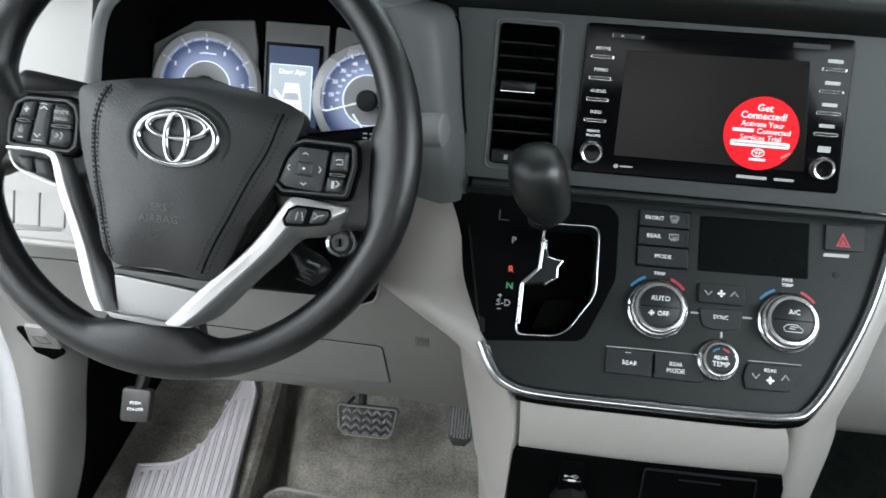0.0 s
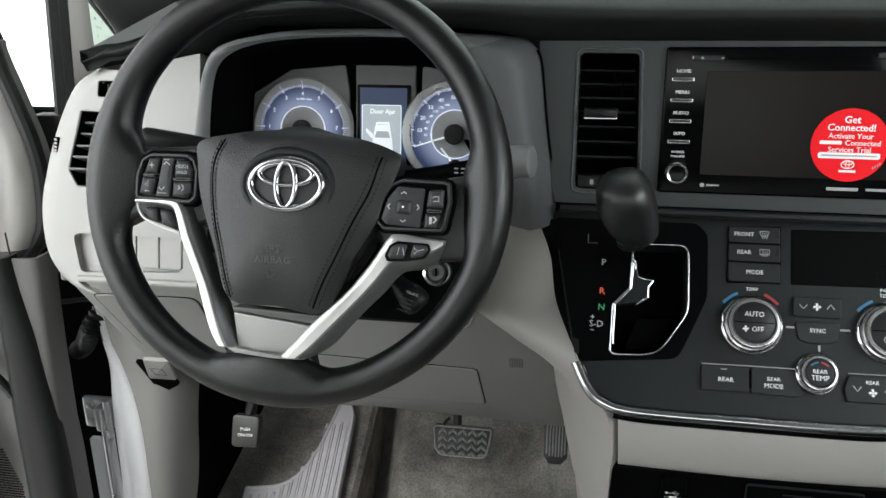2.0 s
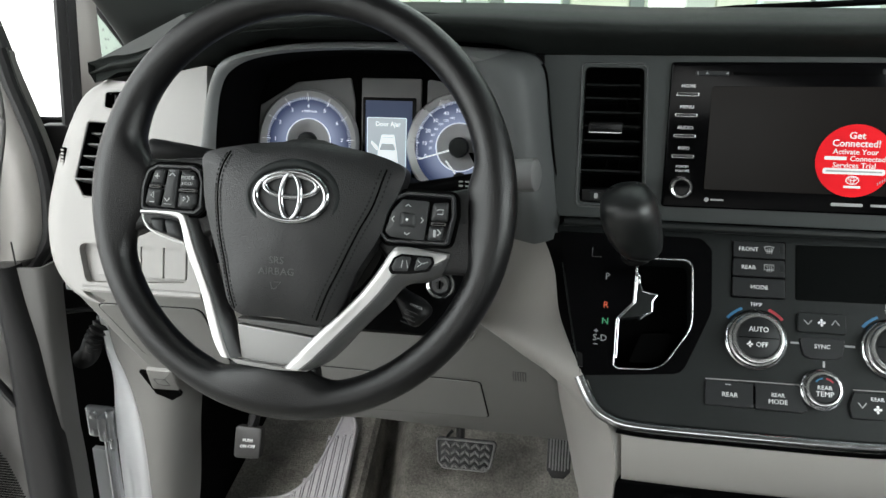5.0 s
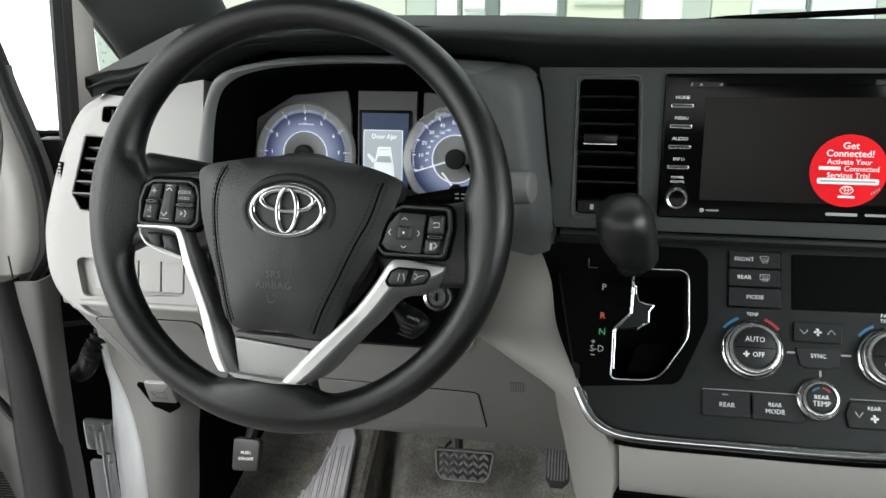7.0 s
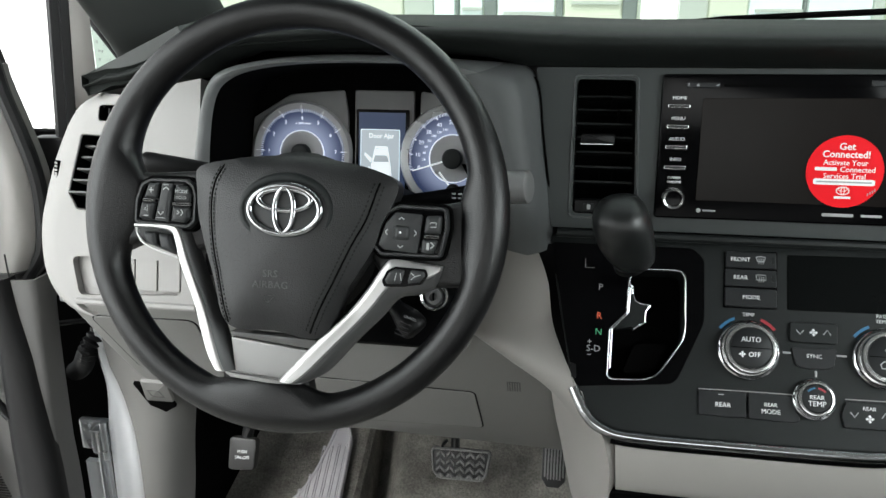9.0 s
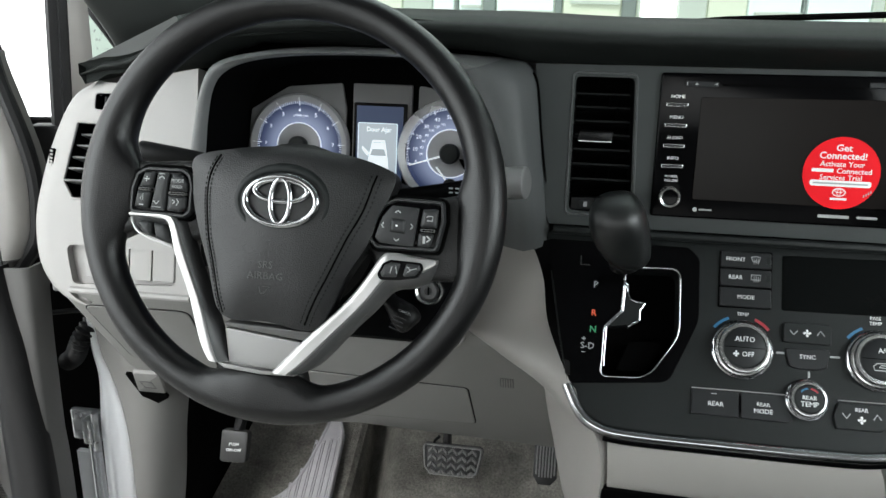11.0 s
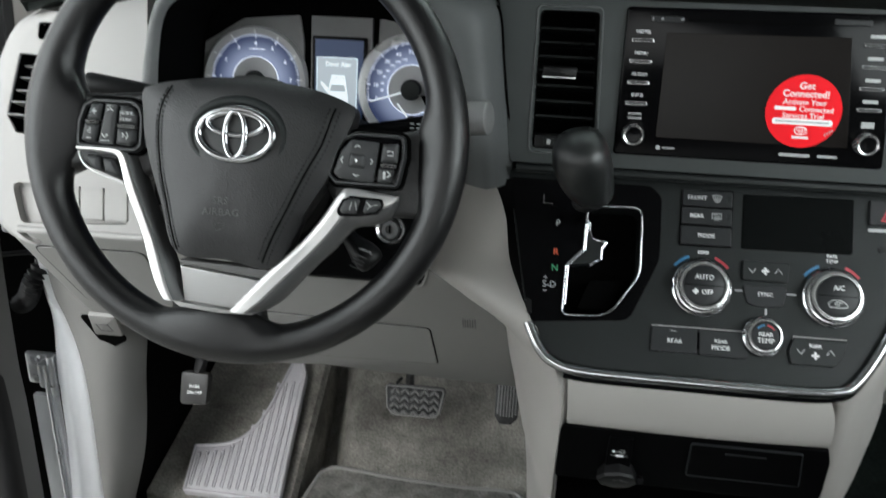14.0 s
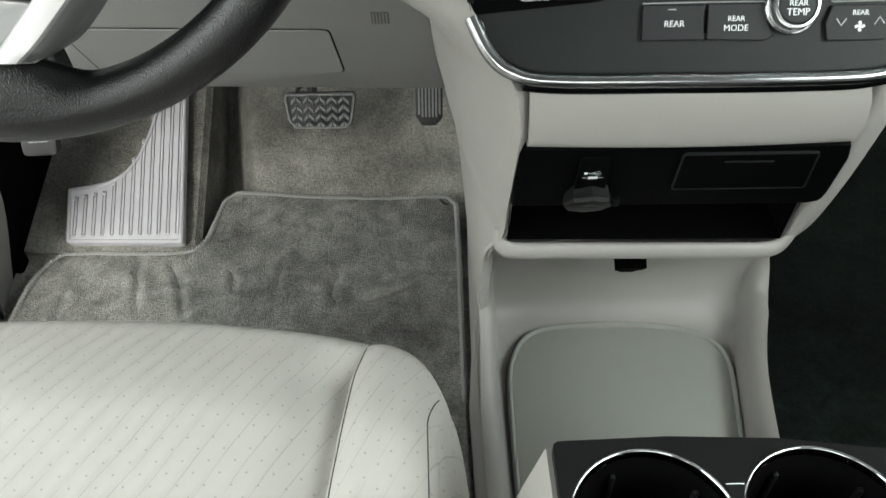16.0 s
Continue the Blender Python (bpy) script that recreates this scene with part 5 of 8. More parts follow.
emblem = part("emblem_base", plate(oval(0, 0, 0.0325, 0.0222, 48), 0.002, 0.0034, FE), M_AIRBAG, wheel)
oval_ring(0, 0, 0.0328, 0.0222, 0.0062, 0.0052, 0.003, emblem, FE, tall=0.0036)
oval_ring(0, 0.0080, 0.0246, 0.0110, 0.0052, 0.0046, 0.0034, emblem, FE, tall=0.0038)
oval_ring(0, -0.0002, 0.0106, 0.0202, 0.0050, 0.0044, 0.0038, emblem, FE, tall=0.0040)
lettering("embossed_print", "SRS", 0.0085, FW, -0.003, -0.0515, pad_n(-0.003, -0.0515) + 0.0004, M_DARKPRINT, wheel)
lettering("embossed_print", "AIRBAG", 0.0085, FW, -0.003, -0.0605, pad_n(-0.003, -0.0605) + 0.0005, M_DARKPRINT, wheel, spacing=1.05)
part("embossed_mark", sweep([FW @ Vector((x, y, pad_n(x, y) + 0.0002)) for x, y in ((-0.008, -0.069), (-0.007, -0.0745), (-0.004, -0.0745), (0.001, -0.069), (-0.005, -0.069))], 0.0004, sides=5), M_DARKPRINT, wheel)

# dark spokes behind the switch pods
for pts in ([(-0.17, 0.030), (-0.120, 0.030), (-0.07, 0.034), (-0.06, -0.03), (-0.095, -0.043), (-0.135, -0.030), (-0.165, -0.045)], [(0.17, 0.020), (0.135, 0.013), (0.10, 0.012), (0.07, -0.03), (0.09, -0.060), (0.135, -0.056), (0.166, -0.055)]):
    part("spoke", plate(rounded(pts, 0.01), -0.016, 0.008, FW, 0.006), M_AIRBAG, wheel, "black spoke", smooth=True, angle=60)
part("lower_spoke", plate(rounded([(-0.044, -0.116), (0.018, -0.120), (0.030, -0.166), (-0.062, -0.166)], 0.012), -0.014, 0.0035, FW, 0.006, steps=4), M_BLACK, wheel, "black foot of the lower spoke", smooth=True, angle=70)
part("wheel_back", lathe([(0.075, -0.02), (0.07, -0.01), (0.06, 0.012)], FW @ Matrix.Translation((0, -0.02, 0)), 32), M_BLACK, wheel, "black hub behind the cover", smooth=True)

# satin silver spoke trim
def ribbon(pairs, n0, n1, edge, crest, side):
    """A trim strip skinned between two edges: its upper face up to the crest, or the side that falls away beyond it."""
    bm = bmesh.new()
    rings = []
    for a, b in zip(smooth2([p[0] for p in pairs], 5, False), smooth2([p[1] for p in pairs], 5, False)):
        def at(t):
            return (lerp(a[0], b[0], t), lerp(a[1], b[1], t))
        top = n1 + 0.007 * min(1.0, max(0.0, (-0.085 - 0.5 * (a[1] + b[1])) / 0.05))
        if side:
            ring = [(*at(crest - 0.02), n0), (*at(crest - 0.02), top - 0.9 * edge), (*at(crest + 0.03), top - 0.95 * edge), (*at(lerp(crest, 1, 0.55)), top - 2.4 * edge), (*at(0.97), top - 4.0 * edge), (*at(1.03), top - 5.2 * edge), (*at(1.06), n0)]
        else:
            ring = [(*at(0), n0), (*at(0), top - edge), (*at(0.10), top - 0.25 * edge), (*at(0.28), top), (*at(crest - 0.06), top - 0.1 * edge), (*at(crest), top - 0.5 * edge), (*at(crest + 0.02), top - 1.2 * edge), (*at(crest + 0.02), n0)]
        rings.append([FW @ Vector(p) for p in ring])
    loft(bm, rings)
    return bm


sil_l = [((-0.1315, -0.0185), (-0.1315, -0.0135)), ((-0.112, -0.0190), (-0.112, -0.0130)), ((-0.0985, -0.0212), (-0.0945, -0.0128)), ((-0.0945, -0.0290), (-0.0865, -0.0175)), ((-0.0890, -0.048), (-0.0765, -0.0420)), ((-0.0775, -0.0735), (-0.0640, -0.0715)), ((-0.0705, -0.0920), (-0.0550, -0.0905)), ((-0.0625, -0.1125), (-0.0470, -0.1110)), ((-0.0565, -0.1245), (-0.0415, -0.1245)), ((-0.0500, -0.1335), (-0.0362, -0.1352))]
trim = part("spoke_trim", ribbon(sil_l, 0.002, 0.0215, 0.003, 0.60, False), M_SILVER, wheel, "satin silver spoke trim", smooth=True, angle=40)
part("trim_side", ribbon(sil_l, 0.002, 0.0215, 0.003, 0.60, True), M_TRIMSHADE, trim, "side of the trim in a shaded silver", smooth=True, angle=50)
sil_r = [((0.1350, -0.0385), (0.1340, -0.0440)), ((0.1170, -0.0368), (0.1290, -0.0545)), ((0.0975, -0.0347), (0.1130, -0.0620)), ((0.0890, -0.0385), (0.0965, -0.0660)), ((0.0755, -0.0590), (0.0815, -0.0835)), ((0.0605, -0.0790), (0.0690, -0.0965)), ((0.0440, -0.0965), (0.0565, -0.1105)), ((0.0285, -0.1125), (0.0450, -0.1240)), ((0.0165, -0.1265), (0.0345, -0.1345)), ((0.0055, -0.1390), (0.0255, -0.1405))]
hole_r = rounded([(0.0875, -0.0525), (0.0916, -0.0438), (0.0980, -0.0403), (0.1235, -0.0413), (0.1252, -0.0467), (0.1200, -0.0538), (0.1062, -0.0563), (0.0899, -0.0572)], 0.003)
trim = part("spoke_trim", ribbon(sil_r, -0.010, 0.0215, 0.003, 0.66, False), M_SILVER, wheel, "satin silver spoke trim", smooth=True, angle=40)
part("trim_side", ribbon(sil_r, -0.010, 0.0215, 0.003, 0.66, True), M_TRIMSHADE, trim, "side of the trim in a shaded silver", smooth=True, angle=50)
part("switch_well", plate(hole_r, 0.010, 0.0228, FW), M_GLOSS, wheel)
TB = FW @ Matrix.Translation((0, -0.12, 0.0165)) @ Matrix.Rotation(radians(7), 4, "X") @ Matrix.Translation((0, 0.12, -0.0165))
part("lower_trim", plate(rounded([(-0.0405, -0.1065), (0.0270, -0.1140), (0.0050, -0.1400), (-0.0370, -0.1358)], 0.0012, 3), 0.004, 0.0165, TB, 0.0012), M_SILVER, wheel, "satin silver lower trim")
part("lower_trim_edge", plate(rounded([(-0.0425, -0.1020), (0.0380, -0.1050), (0.0285, -0.1128), (-0.0405, -0.1055)], 0.001, 2), 0.002, 0.0150, TB, 0.0010), M_DOORLOW, wheel, "dark grey step above the trim", smooth=True)
part("lower_trim_lip", plate(rounded([(-0.0505, -0.1328), (-0.0362, -0.1348), (0.0050, -0.1388), (0.0255, -0.1400), (0.0220, -0.1420), (-0.0053, -0.1428), (-0.0385, -0.1400)], 0.001, 2), -0.004, 0.0200, FW, 0.0016, steps=3), M_SILVER, wheel, "satin silver lip at the foot", smooth=True, angle=50)

# switch pods
def mark(pts, w, frame_, n, parent, mat_=None, name="print_mark"):
    """A thin printed stroke."""
    return part(name, sweep([frame_ @ Vector((x, y, n)) for x, y in pts], w, sides=4, squash=0.4, up=frame_.to_3x3() @ Vector((0, 0, 1))), mat_ or M_PRINT, parent)


def switch_pod(outline, label):
    """A satin frame round a gloss well that the keys sit in."""
    o = rounded(outline, 0.006)
    base = part("switch_pod", dome(inset(o, 0.0006), 0.0, 0.0185, 0.0, FW, edge=0.002), M_GLOSS, wheel, label, smooth=True, angle=60)
    part("pod_groove", band(inset(o, -0.0022), inset(o, -0.0002), 0.004, 0.0165, FW), M_VOID, wheel, "dark joint round the switch pod")
    part("pod_frame", band(o, inset(o, 0.0042), 0.008, 0.0212, FW, 0.3), M_SWITCH, base, "satin charcoal frame", smooth=True, angle=60)
    return base


def switch(pts, r, parent, top=0.0228, label=""):
    return part("switch", dome(rounded(inset(pts, 0.0004), r), 0.017, top, 0.0007, FW, edge=0.0014, levels=4), M_SWITCH, parent, label, smooth=True, angle=60)


NB = 0.0241
pod = switch_pod([(-0.1327, -0.0161), (-0.1322, 0.0057), (-0.1276, 0.0194), (-0.1190, 0.0245), (-0.0860, 0.0245), (-0.0785, 0.0200), (-0.0752, 0.0100), (-0.0756, -0.0125), (-0.0820, -0.0180)], "gloss black well of the left switches")
for k, lab in (([(-0.1232, 0.0063), (-0.1197, 0.0198), (-0.1095, 0.0208), (-0.1118, 0.0062)], "volume switch"), ([(-0.1276, -0.0107), (-0.1252, 0.0038), (-0.1122, 0.0038), (-0.1151, -0.0121)], ""), ([(-0.1074, 0.0207), (-0.0971, 0.0201), (-0.0996, -0.0130), (-0.1130, -0.0125)], "tall rocker switch"), ([(-0.0950, 0.0196), (-0.0843, 0.0181), (-0.0804, 0.0120), (-0.0810, 0.0039), (-0.0969, 0.0043)], "mode switch"), ([(-0.0972, 0.0010), (-0.0809, 0.0006), (-0.0809, -0.0089), (-0.0853, -0.0134), (-0.0981, -0.0124)], "")):
    switch(k, 0.0016, pod, label=lab)
mark([(-0.1180, 0.0135), (-0.1135, 0.0135)], 0.0004, FW, NB, pod), mark([(-0.1158, 0.0113), (-0.1158, 0.0157)], 0.0004, FW, NB, pod)
mark([(-0.1050, 0.0142), (-0.1022, 0.0165), (-0.0996, 0.0142)], 0.0005, FW, NB, pod), mark([(-0.1085, -0.0045), (-0.1062, -0.0072), (-0.1036, -0.0045)], 0.0005, FW, NB, pod)
mark([(-0.1096, -0.0095), (-0.1020, -0.0098)], 0.0003, FW, NB, pod, M_GREYPRINT), mark([(-0.1050, 0.0183), (-0.1000, 0.0183)], 0.0003, FW, NB, pod, M_GREYPRINT)
lettering("switch_print", "MODE", 0.0042, FW, -0.0884, 0.0130, NB, M_GREYPRINT, pod)
lettering("switch_print", "HOLD", 0.0034, FW, -0.0884, 0.0080, NB, M_GREYPRINT, pod)
mark([(-0.0915, -0.0030), (-0.0895, -0.0046), (-0.0915, -0.0062)], 0.0005, FW, NB, pod), mark([(-0.0880, -0.0020), (-0.0862, -0.0046), (-0.0880, -0.0075)], 0.0004, FW, NB, pod)
mark([(-0.1208, -0.0030), (-0.1185, 0.0008), (-0.1185, -0.0048), (-0.1208, -0.0030)], 0.0003, FW, NB, pod, M_GREYPRINT), mark([(-0.1215, -0.0082), (-0.1175, -0.0084)], 0.0004, FW, NB, pod)
for x0, y0, w in ((-0.1190, 0.0050, 0.0046), (-0.0890, 0.0026, 0.0076)):
    part("bright_tick", band(box2(x0 - w, x0 + w, y0 - 0.0011, y0 + 0.0011, 0.0009), box2(x0 - w + 0.0005, x0 + w - 0.0005, y0 - 0.0006, y0 + 0.0006, 0.0005), 0.018, 0.0230, FW), M_DOORLOW, pod, "thin grey slot")
for k in ([(-0.1263, -0.0211), (-0.1137, -0.0222), (-0.1110, -0.0354), (-0.1211, -0.0315)], [(-0.1120, -0.0222), (-0.1012, -0.0238), (-0.0933, -0.0394), (-0.1084, -0.0358)]):
    part("lower_switch", dome(rounded(k, 0.0028), 0.006, 0.0180, 0.001, FW, edge=0.002, levels=4), M_SWITCH, wheel, "charcoal lower switch", smooth=True, angle=60)
part("switch_trim", sweep([FW @ Vector((x, y, 0.0160)) for x, y in smooth2([(-0.1318, -0.0185), (-0.1300, -0.0245), (-0.1245, -0.0315), (-0.1126, -0.0369), (-0.0926, -0.0428)], 5, False)], 0.0012, sides=8), M_SILVER, wheel, "thin silver edge under the switches", smooth=True)
pod = switch_pod([(0.0770, -0.0250), (0.0795, -0.0076), (0.0880, 0.0056), (0.0985, 0.0105), (0.1385, 0.0095), (0.1400, -0.0075), (0.1352, -0.0325), (0.0840, -0.0325)], "gloss black well of the right switches")
switch([(0.0960, 0.0038), (0.1187, 0.0028), (0.1156, -0.0295), (0.0876, -0.0275), (0.0827, -0.0232), (0.0880, -0.0061)], 0.0025, pod, label="four-way switch")
switch([(0.0957, -0.0064), (0.1087, -0.0072), (0.1088, -0.0194), (0.0949, -0.0186)], 0.0025, pod, 0.0252, "square center switch")
for k in ([(0.1211, 0.0016), (0.1343, 0.0030), (0.1337, -0.0133), (0.1195, -0.0135)], [(0.1187, -0.0167), (0.1320, -0.0170), (0.1290, -0.0290), (0.1179, -0.0295)]):
    switch(k, 0.0022, pod)
for dx, dy in ((0, 1), (0, -1), (1, 0), (-1, 0)):
    c = Vector((0.1016 + dx * 0.0118, -0.0128 + dy * 0.0112))
    q = Vector((-dy, dx))
    mark([tuple(c + q * 0.0022 - Vector((dx, dy)) * 0.0008), tuple(c + Vector((dx, dy)) * 0.0010), tuple(c - q * 0.0022 - Vector((dx, dy)) * 0.0008)], 0.00045, FW, 0.0239, pod)
part("center_dot", lathe([(0.0009, 0.0252), (0.0009, 0.0264)], FW @ Matrix.Translation((0.1016, -0.0128, 0)), 10), M_WHITE, pod)
mark([(0.1250, -0.0048), (0.1262, -0.0038), (0.1300, -0.0038), (0.1300, -0.0074), (0.1255, -0.0074)], 0.0004, FW, 0.0239, pod)
part("print_mark", plate(box2(0.1230, 0.1250, -0.0258, -0.0200), 0.022, 0.0240, FW), M_PRINT, pod), mark([(0.1262, -0.0195), (0.1290, -0.0222), (0.1262, -0.0245)], 0.0006, FW, 0.0239, pod)
part("bright_tick", band(box2(0.1205, 0.1320, -0.0163, -0.0141, 0.0009), box2(0.1210, 0.1315, -0.0158, -0.0146, 0.0005), 0.018, 0.0230, FW), M_DOORLOW, pod, "thin grey slot")
for k in ([(0.0885, -0.0520), (0.0922, -0.0438), (0.0985, -0.0409), (0.1085, -0.0412), (0.1050, -0.0555), (0.0905, -0.0562)], [(0.1098, -0.0412), (0.1230, -0.0418), (0.1245, -0.0467), (0.1195, -0.0530), (0.1065, -0.0553)]):
    part("lower_switch", dome(rounded(inset(k, 0.0005), 0.002), 0.018, 0.0238, 0.0008, FW, edge=0.002, levels=4), M_SWITCH, wheel, "charcoal lower switch", smooth=True, angle=60)
mark([(0.0985, -0.0515), (0.0998, -0.0455)], 0.0003, FW, 0.0249, wheel, M_GREYPRINT), mark([(0.1040, -0.0515), (0.1028, -0.0455)], 0.0003, FW, 0.0249, wheel, M_GREYPRINT)
mark([(0.1120, -0.0450), (0.1150, -0.0475), (0.1200, -0.0460)], 0.0003, FW, 0.0249, wheel, M_GREYPRINT), mark([(0.1120, -0.0500), (0.1150, -0.0475)], 0.0003, FW, 0.0249, wheel, M_GREYPRINT)

# ---- steering column ----
column = thing("steering_column", "black plastic steering column shroud with stalks", "steering column", (-0.154, 0.9, 0.0))
A0, A1 = Vector((-0.150, 0.835, 0.815)), Vector((-0.150, 1.04, 0.735))
rings = []
for k in range(8):
    c = A0.lerp(A1, k / 7)
    rx, rz = lerp(0.062, 0.085, k / 7), lerp(0.066, 0.075, k / 7)
    ring = []
    for a in range(36):
        t = 2 * math.pi * a / 36
        ca, sa = math.cos(t), math.sin(t)
        ring.append(c + Vector((rx * math.copysign(abs(ca) ** 0.6, ca), 0.02 * sa, rz * math.copysign(abs(sa) ** 0.6, sa))))
    rings.append(ring)
bm = bmesh.new()
loft(bm, rings)
part("shroud", bm, M_FASCIA, column, "black column shroud", smooth=True, angle=60)
part("lower_shroud", brick((-0.105, 0.945, 0.705), (0.16, 0.13, 0.075), 0.015, Euler((radians(-20), 0, 0)).to_matrix()), M_FASCIA, column, "black lower shroud", smooth=True)
fk = plane_frame((-0.0505, 0.885, 0.744), (1, 0, 0.05), (0, 0.35, 1))
part("ignition_bezel", lathe([(0.0145, -0.03), (0.0145, 0.0), (0.0130, 0.0024), (0.0108, 0.0010), (0.0102, -0.006)], fk, 32, caps=(True, False)), M_DIALSILVER, column, "bright ignition ring", smooth=True)
part("ignition_barrel", lathe([(0.0102, -0.02), (0.0102, -0.003), (0.0080, 0.0016), (0.0042, 0.0018), (0.0036, -0.001)], fk, 32), M_INSTR, column, "grey ignition barrel", smooth=True)
part("key_slot", plate(box2(-0.0008, 0.0008, -0.004, 0.004), 0.0, 0.0017, fk), M_VOID, column)
stalk = part("wiper_stalk", sweep(smooth_path([(-0.10, 0.88, 0.835), (-0.03, 0.87, 0.850), (0.012, 0.863, 0.862), (0.022, 0.8615, 0.8637)], 4), 0.0095, sides=20), M_FASCIA, column, "black wiper stalk", smooth=True, angle=50)
# the stalk's end is lightened to grey in place of light upon it
part("stalk_end", sweep(smooth_path([(0.016, 0.8625, 0.8628), (0.019, 0.862, 0.8632), (0.024, 0.861, 0.864), (0.040, 0.858, 0.866), (0.0425, 0.8575, 0.8663), (0.0445, 0.857, 0.8665)], 3), [0.0098] * 3 + [0.0120, 0.0138, 0.0146] + [0.0149] * 6 + [0.0147, 0.0138, 0.0120, 0.0085], sides=24), M_INSTR, stalk, "twist end in grey for the light on it", smooth=True, angle=50)
for k in range(5):
    part("stalk_print", brick((-0.026 + 0.006 * (k % 3), 0.8585, 0.853 + 0.004 * (k // 3)), (0.0036, 0.001, 0.0012)), M_GREYPRINT, column)
part("signal_stalk", sweep(smooth_path([(-0.20, 0.88, 0.85), (-0.27, 0.868, 0.868), (-0.31, 0.862, 0.874), (-0.335, 0.860, 0.876)], 4), [0.008] * 5 + [0.0085, 0.009, 0.0095, 0.010, 0.0105, 0.011, 0.0112, 0.008], sides=18), M_BLACK, column, "black signal stalk", smooth=True, angle=50)
part("cruise_stalk", sweep(smooth_path([(-0.11, 0.885, 0.755), (-0.085, 0.866, 0.738), (-0.068, 0.858, 0.725), (-0.060, 0.855, 0.718)], 4), [0.008] * 5 + [0.010, 0.012, 0.0135, 0.014, 0.014, 0.0135, 0.012, 0.009], sides=18), M_BLACK, column, "black cruise stalk", smooth=True, angle=50)
fcz = plane_frame((-0.070, 0.8435, 0.731), (1, 0, -0.35), (0.1, 0.35, 1))
lettering("stalk_print", "CANCEL", 0.0034, fcz, 0.002, 0.006, 0.0005, M_GREYPRINT, column)
for k in range(4):
    part("stalk_print", plate(box2(-0.007, 0.006 - 0.002 * (k % 2), -0.001 - k * 0.0040, 0.0000 - k * 0.0040), 0, 0.0006, fcz), M_SWITCH, column)

# ---- instruments ----
cluster = thing("instrument_cluster", "blue-faced lit instrument cluster with white needles", "instrument cluster", (-0.15, 1.03, 0.0))
FI = plane_frame((0, 1.034, 0.855), (1, 0, 0), (0, 0.16, 1))


def I(x, z):
    return (x, (z - 0.855) * 1.0127)


part("back_plate", plate([I(-0.36, 0.76), I(0.02, 0.76), I(0.02, 0.97), I(-0.36, 0.97)], -0.02, 0.0, FI), M_VOID, cluster, "matte black back plate")
part("display_surround", plate(rounded([I(-0.168, 0.79), I(-0.099, 0.79), I(-0.099, 0.928), I(-0.168, 0.928)], 0.002), 0.0, 0.004, FI, 0.001), M_INSTR, cluster, "grey surround of the display")
part("display_frame", plate(rounded([I(-0.166, 0.800), I(-0.104, 0.800), I(-0.104, 0.907), I(-0.166, 0.907)], 0.002), 0.003, 0.006, FI), M_GLOSS, cluster)
part("display", plate([I(-0.1625, 0.805), I(-0.1085, 0.805), I(-0.1085, 0.9035), I(-0.1625, 0.9035)], 0.005, 0.0066, FI), M_LITBLUE, cluster, "blue lit display")
part("display_card", plate(rounded([I(-0.1605, 0.806), I(-0.1145, 0.806), I(-0.1145, 0.8850), I(-0.1605, 0.8850)], 0.002), 0.0066, 0.0070, FI), glowing("display_grey_glow", (0.30, 0.335, 0.36), 0.75), cluster, "grey warning card")
part("display_border", band(rounded([I(-0.1605, 0.806), I(-0.1145, 0.806), I(-0.1145, 0.8850), I(-0.1605, 0.8850)], 0.002), inset(rounded([I(-0.1605, 0.806), I(-0.1145, 0.806), I(-0.1145, 0.8850), I(-0.1605, 0.8850)], 0.002), 0.0008), 0.0066, 0.0074, FI), glowing("display_edge_glow", (0.55, 0.66, 0.70), 0.8), cluster)
lettering("display_text", "Door Ajar", 0.0075, FI, *I(-0.136, 0.8775), 0.0073, M_LIT, cluster, width=0.92, bold=0.0001)
CX_ = -0.1372
M_SHADE = glowing("display_shade_glow", (0.33, 0.36, 0.38), 0.5)
for name, pts, n, m_ in (("car_picture", [(-0.0115, 0.812), (0.0125, 0.812), (0.0140, 0.828), (0.0120, 0.846), (0.0085, 0.866), (-0.0060, 0.866), (-0.0100, 0.848), (-0.0130, 0.830)], 0.0073, M_LIT), ("car_picture_window", [(-0.0085, 0.8485), (0.0105, 0.8485), (0.0078, 0.8560), (-0.0058, 0.8560)], 0.0077, M_SHADE), ("car_picture_window", [(-0.0110, 0.8330), (0.0120, 0.8330), (0.0128, 0.8265), (-0.0118, 0.8265)], 0.0077, M_SHADE), ("car_picture_line", [(-0.0055, 0.8635), (0.0080, 0.8635), (0.0080, 0.8627), (-0.0055, 0.8627)], 0.0077, M_SHADE), ("car_picture_door", [(-0.0100, 0.8520), (-0.0180, 0.8590), (-0.0185, 0.8560), (-0.0110, 0.8470)], 0.0077, M_LIT), ("car_picture_door", [(-0.0120, 0.8440), (-0.0165, 0.8400), (-0.0165, 0.8370), (-0.0125, 0.8390)], 0.0077, M_LIT)):
    part(name, plate(rounded([I(CX_ + x, z) for x, z in pts], 0.0012), 0.0068, n, FI), m_, cluster, "white car symbol" if name == "car_picture" else "")


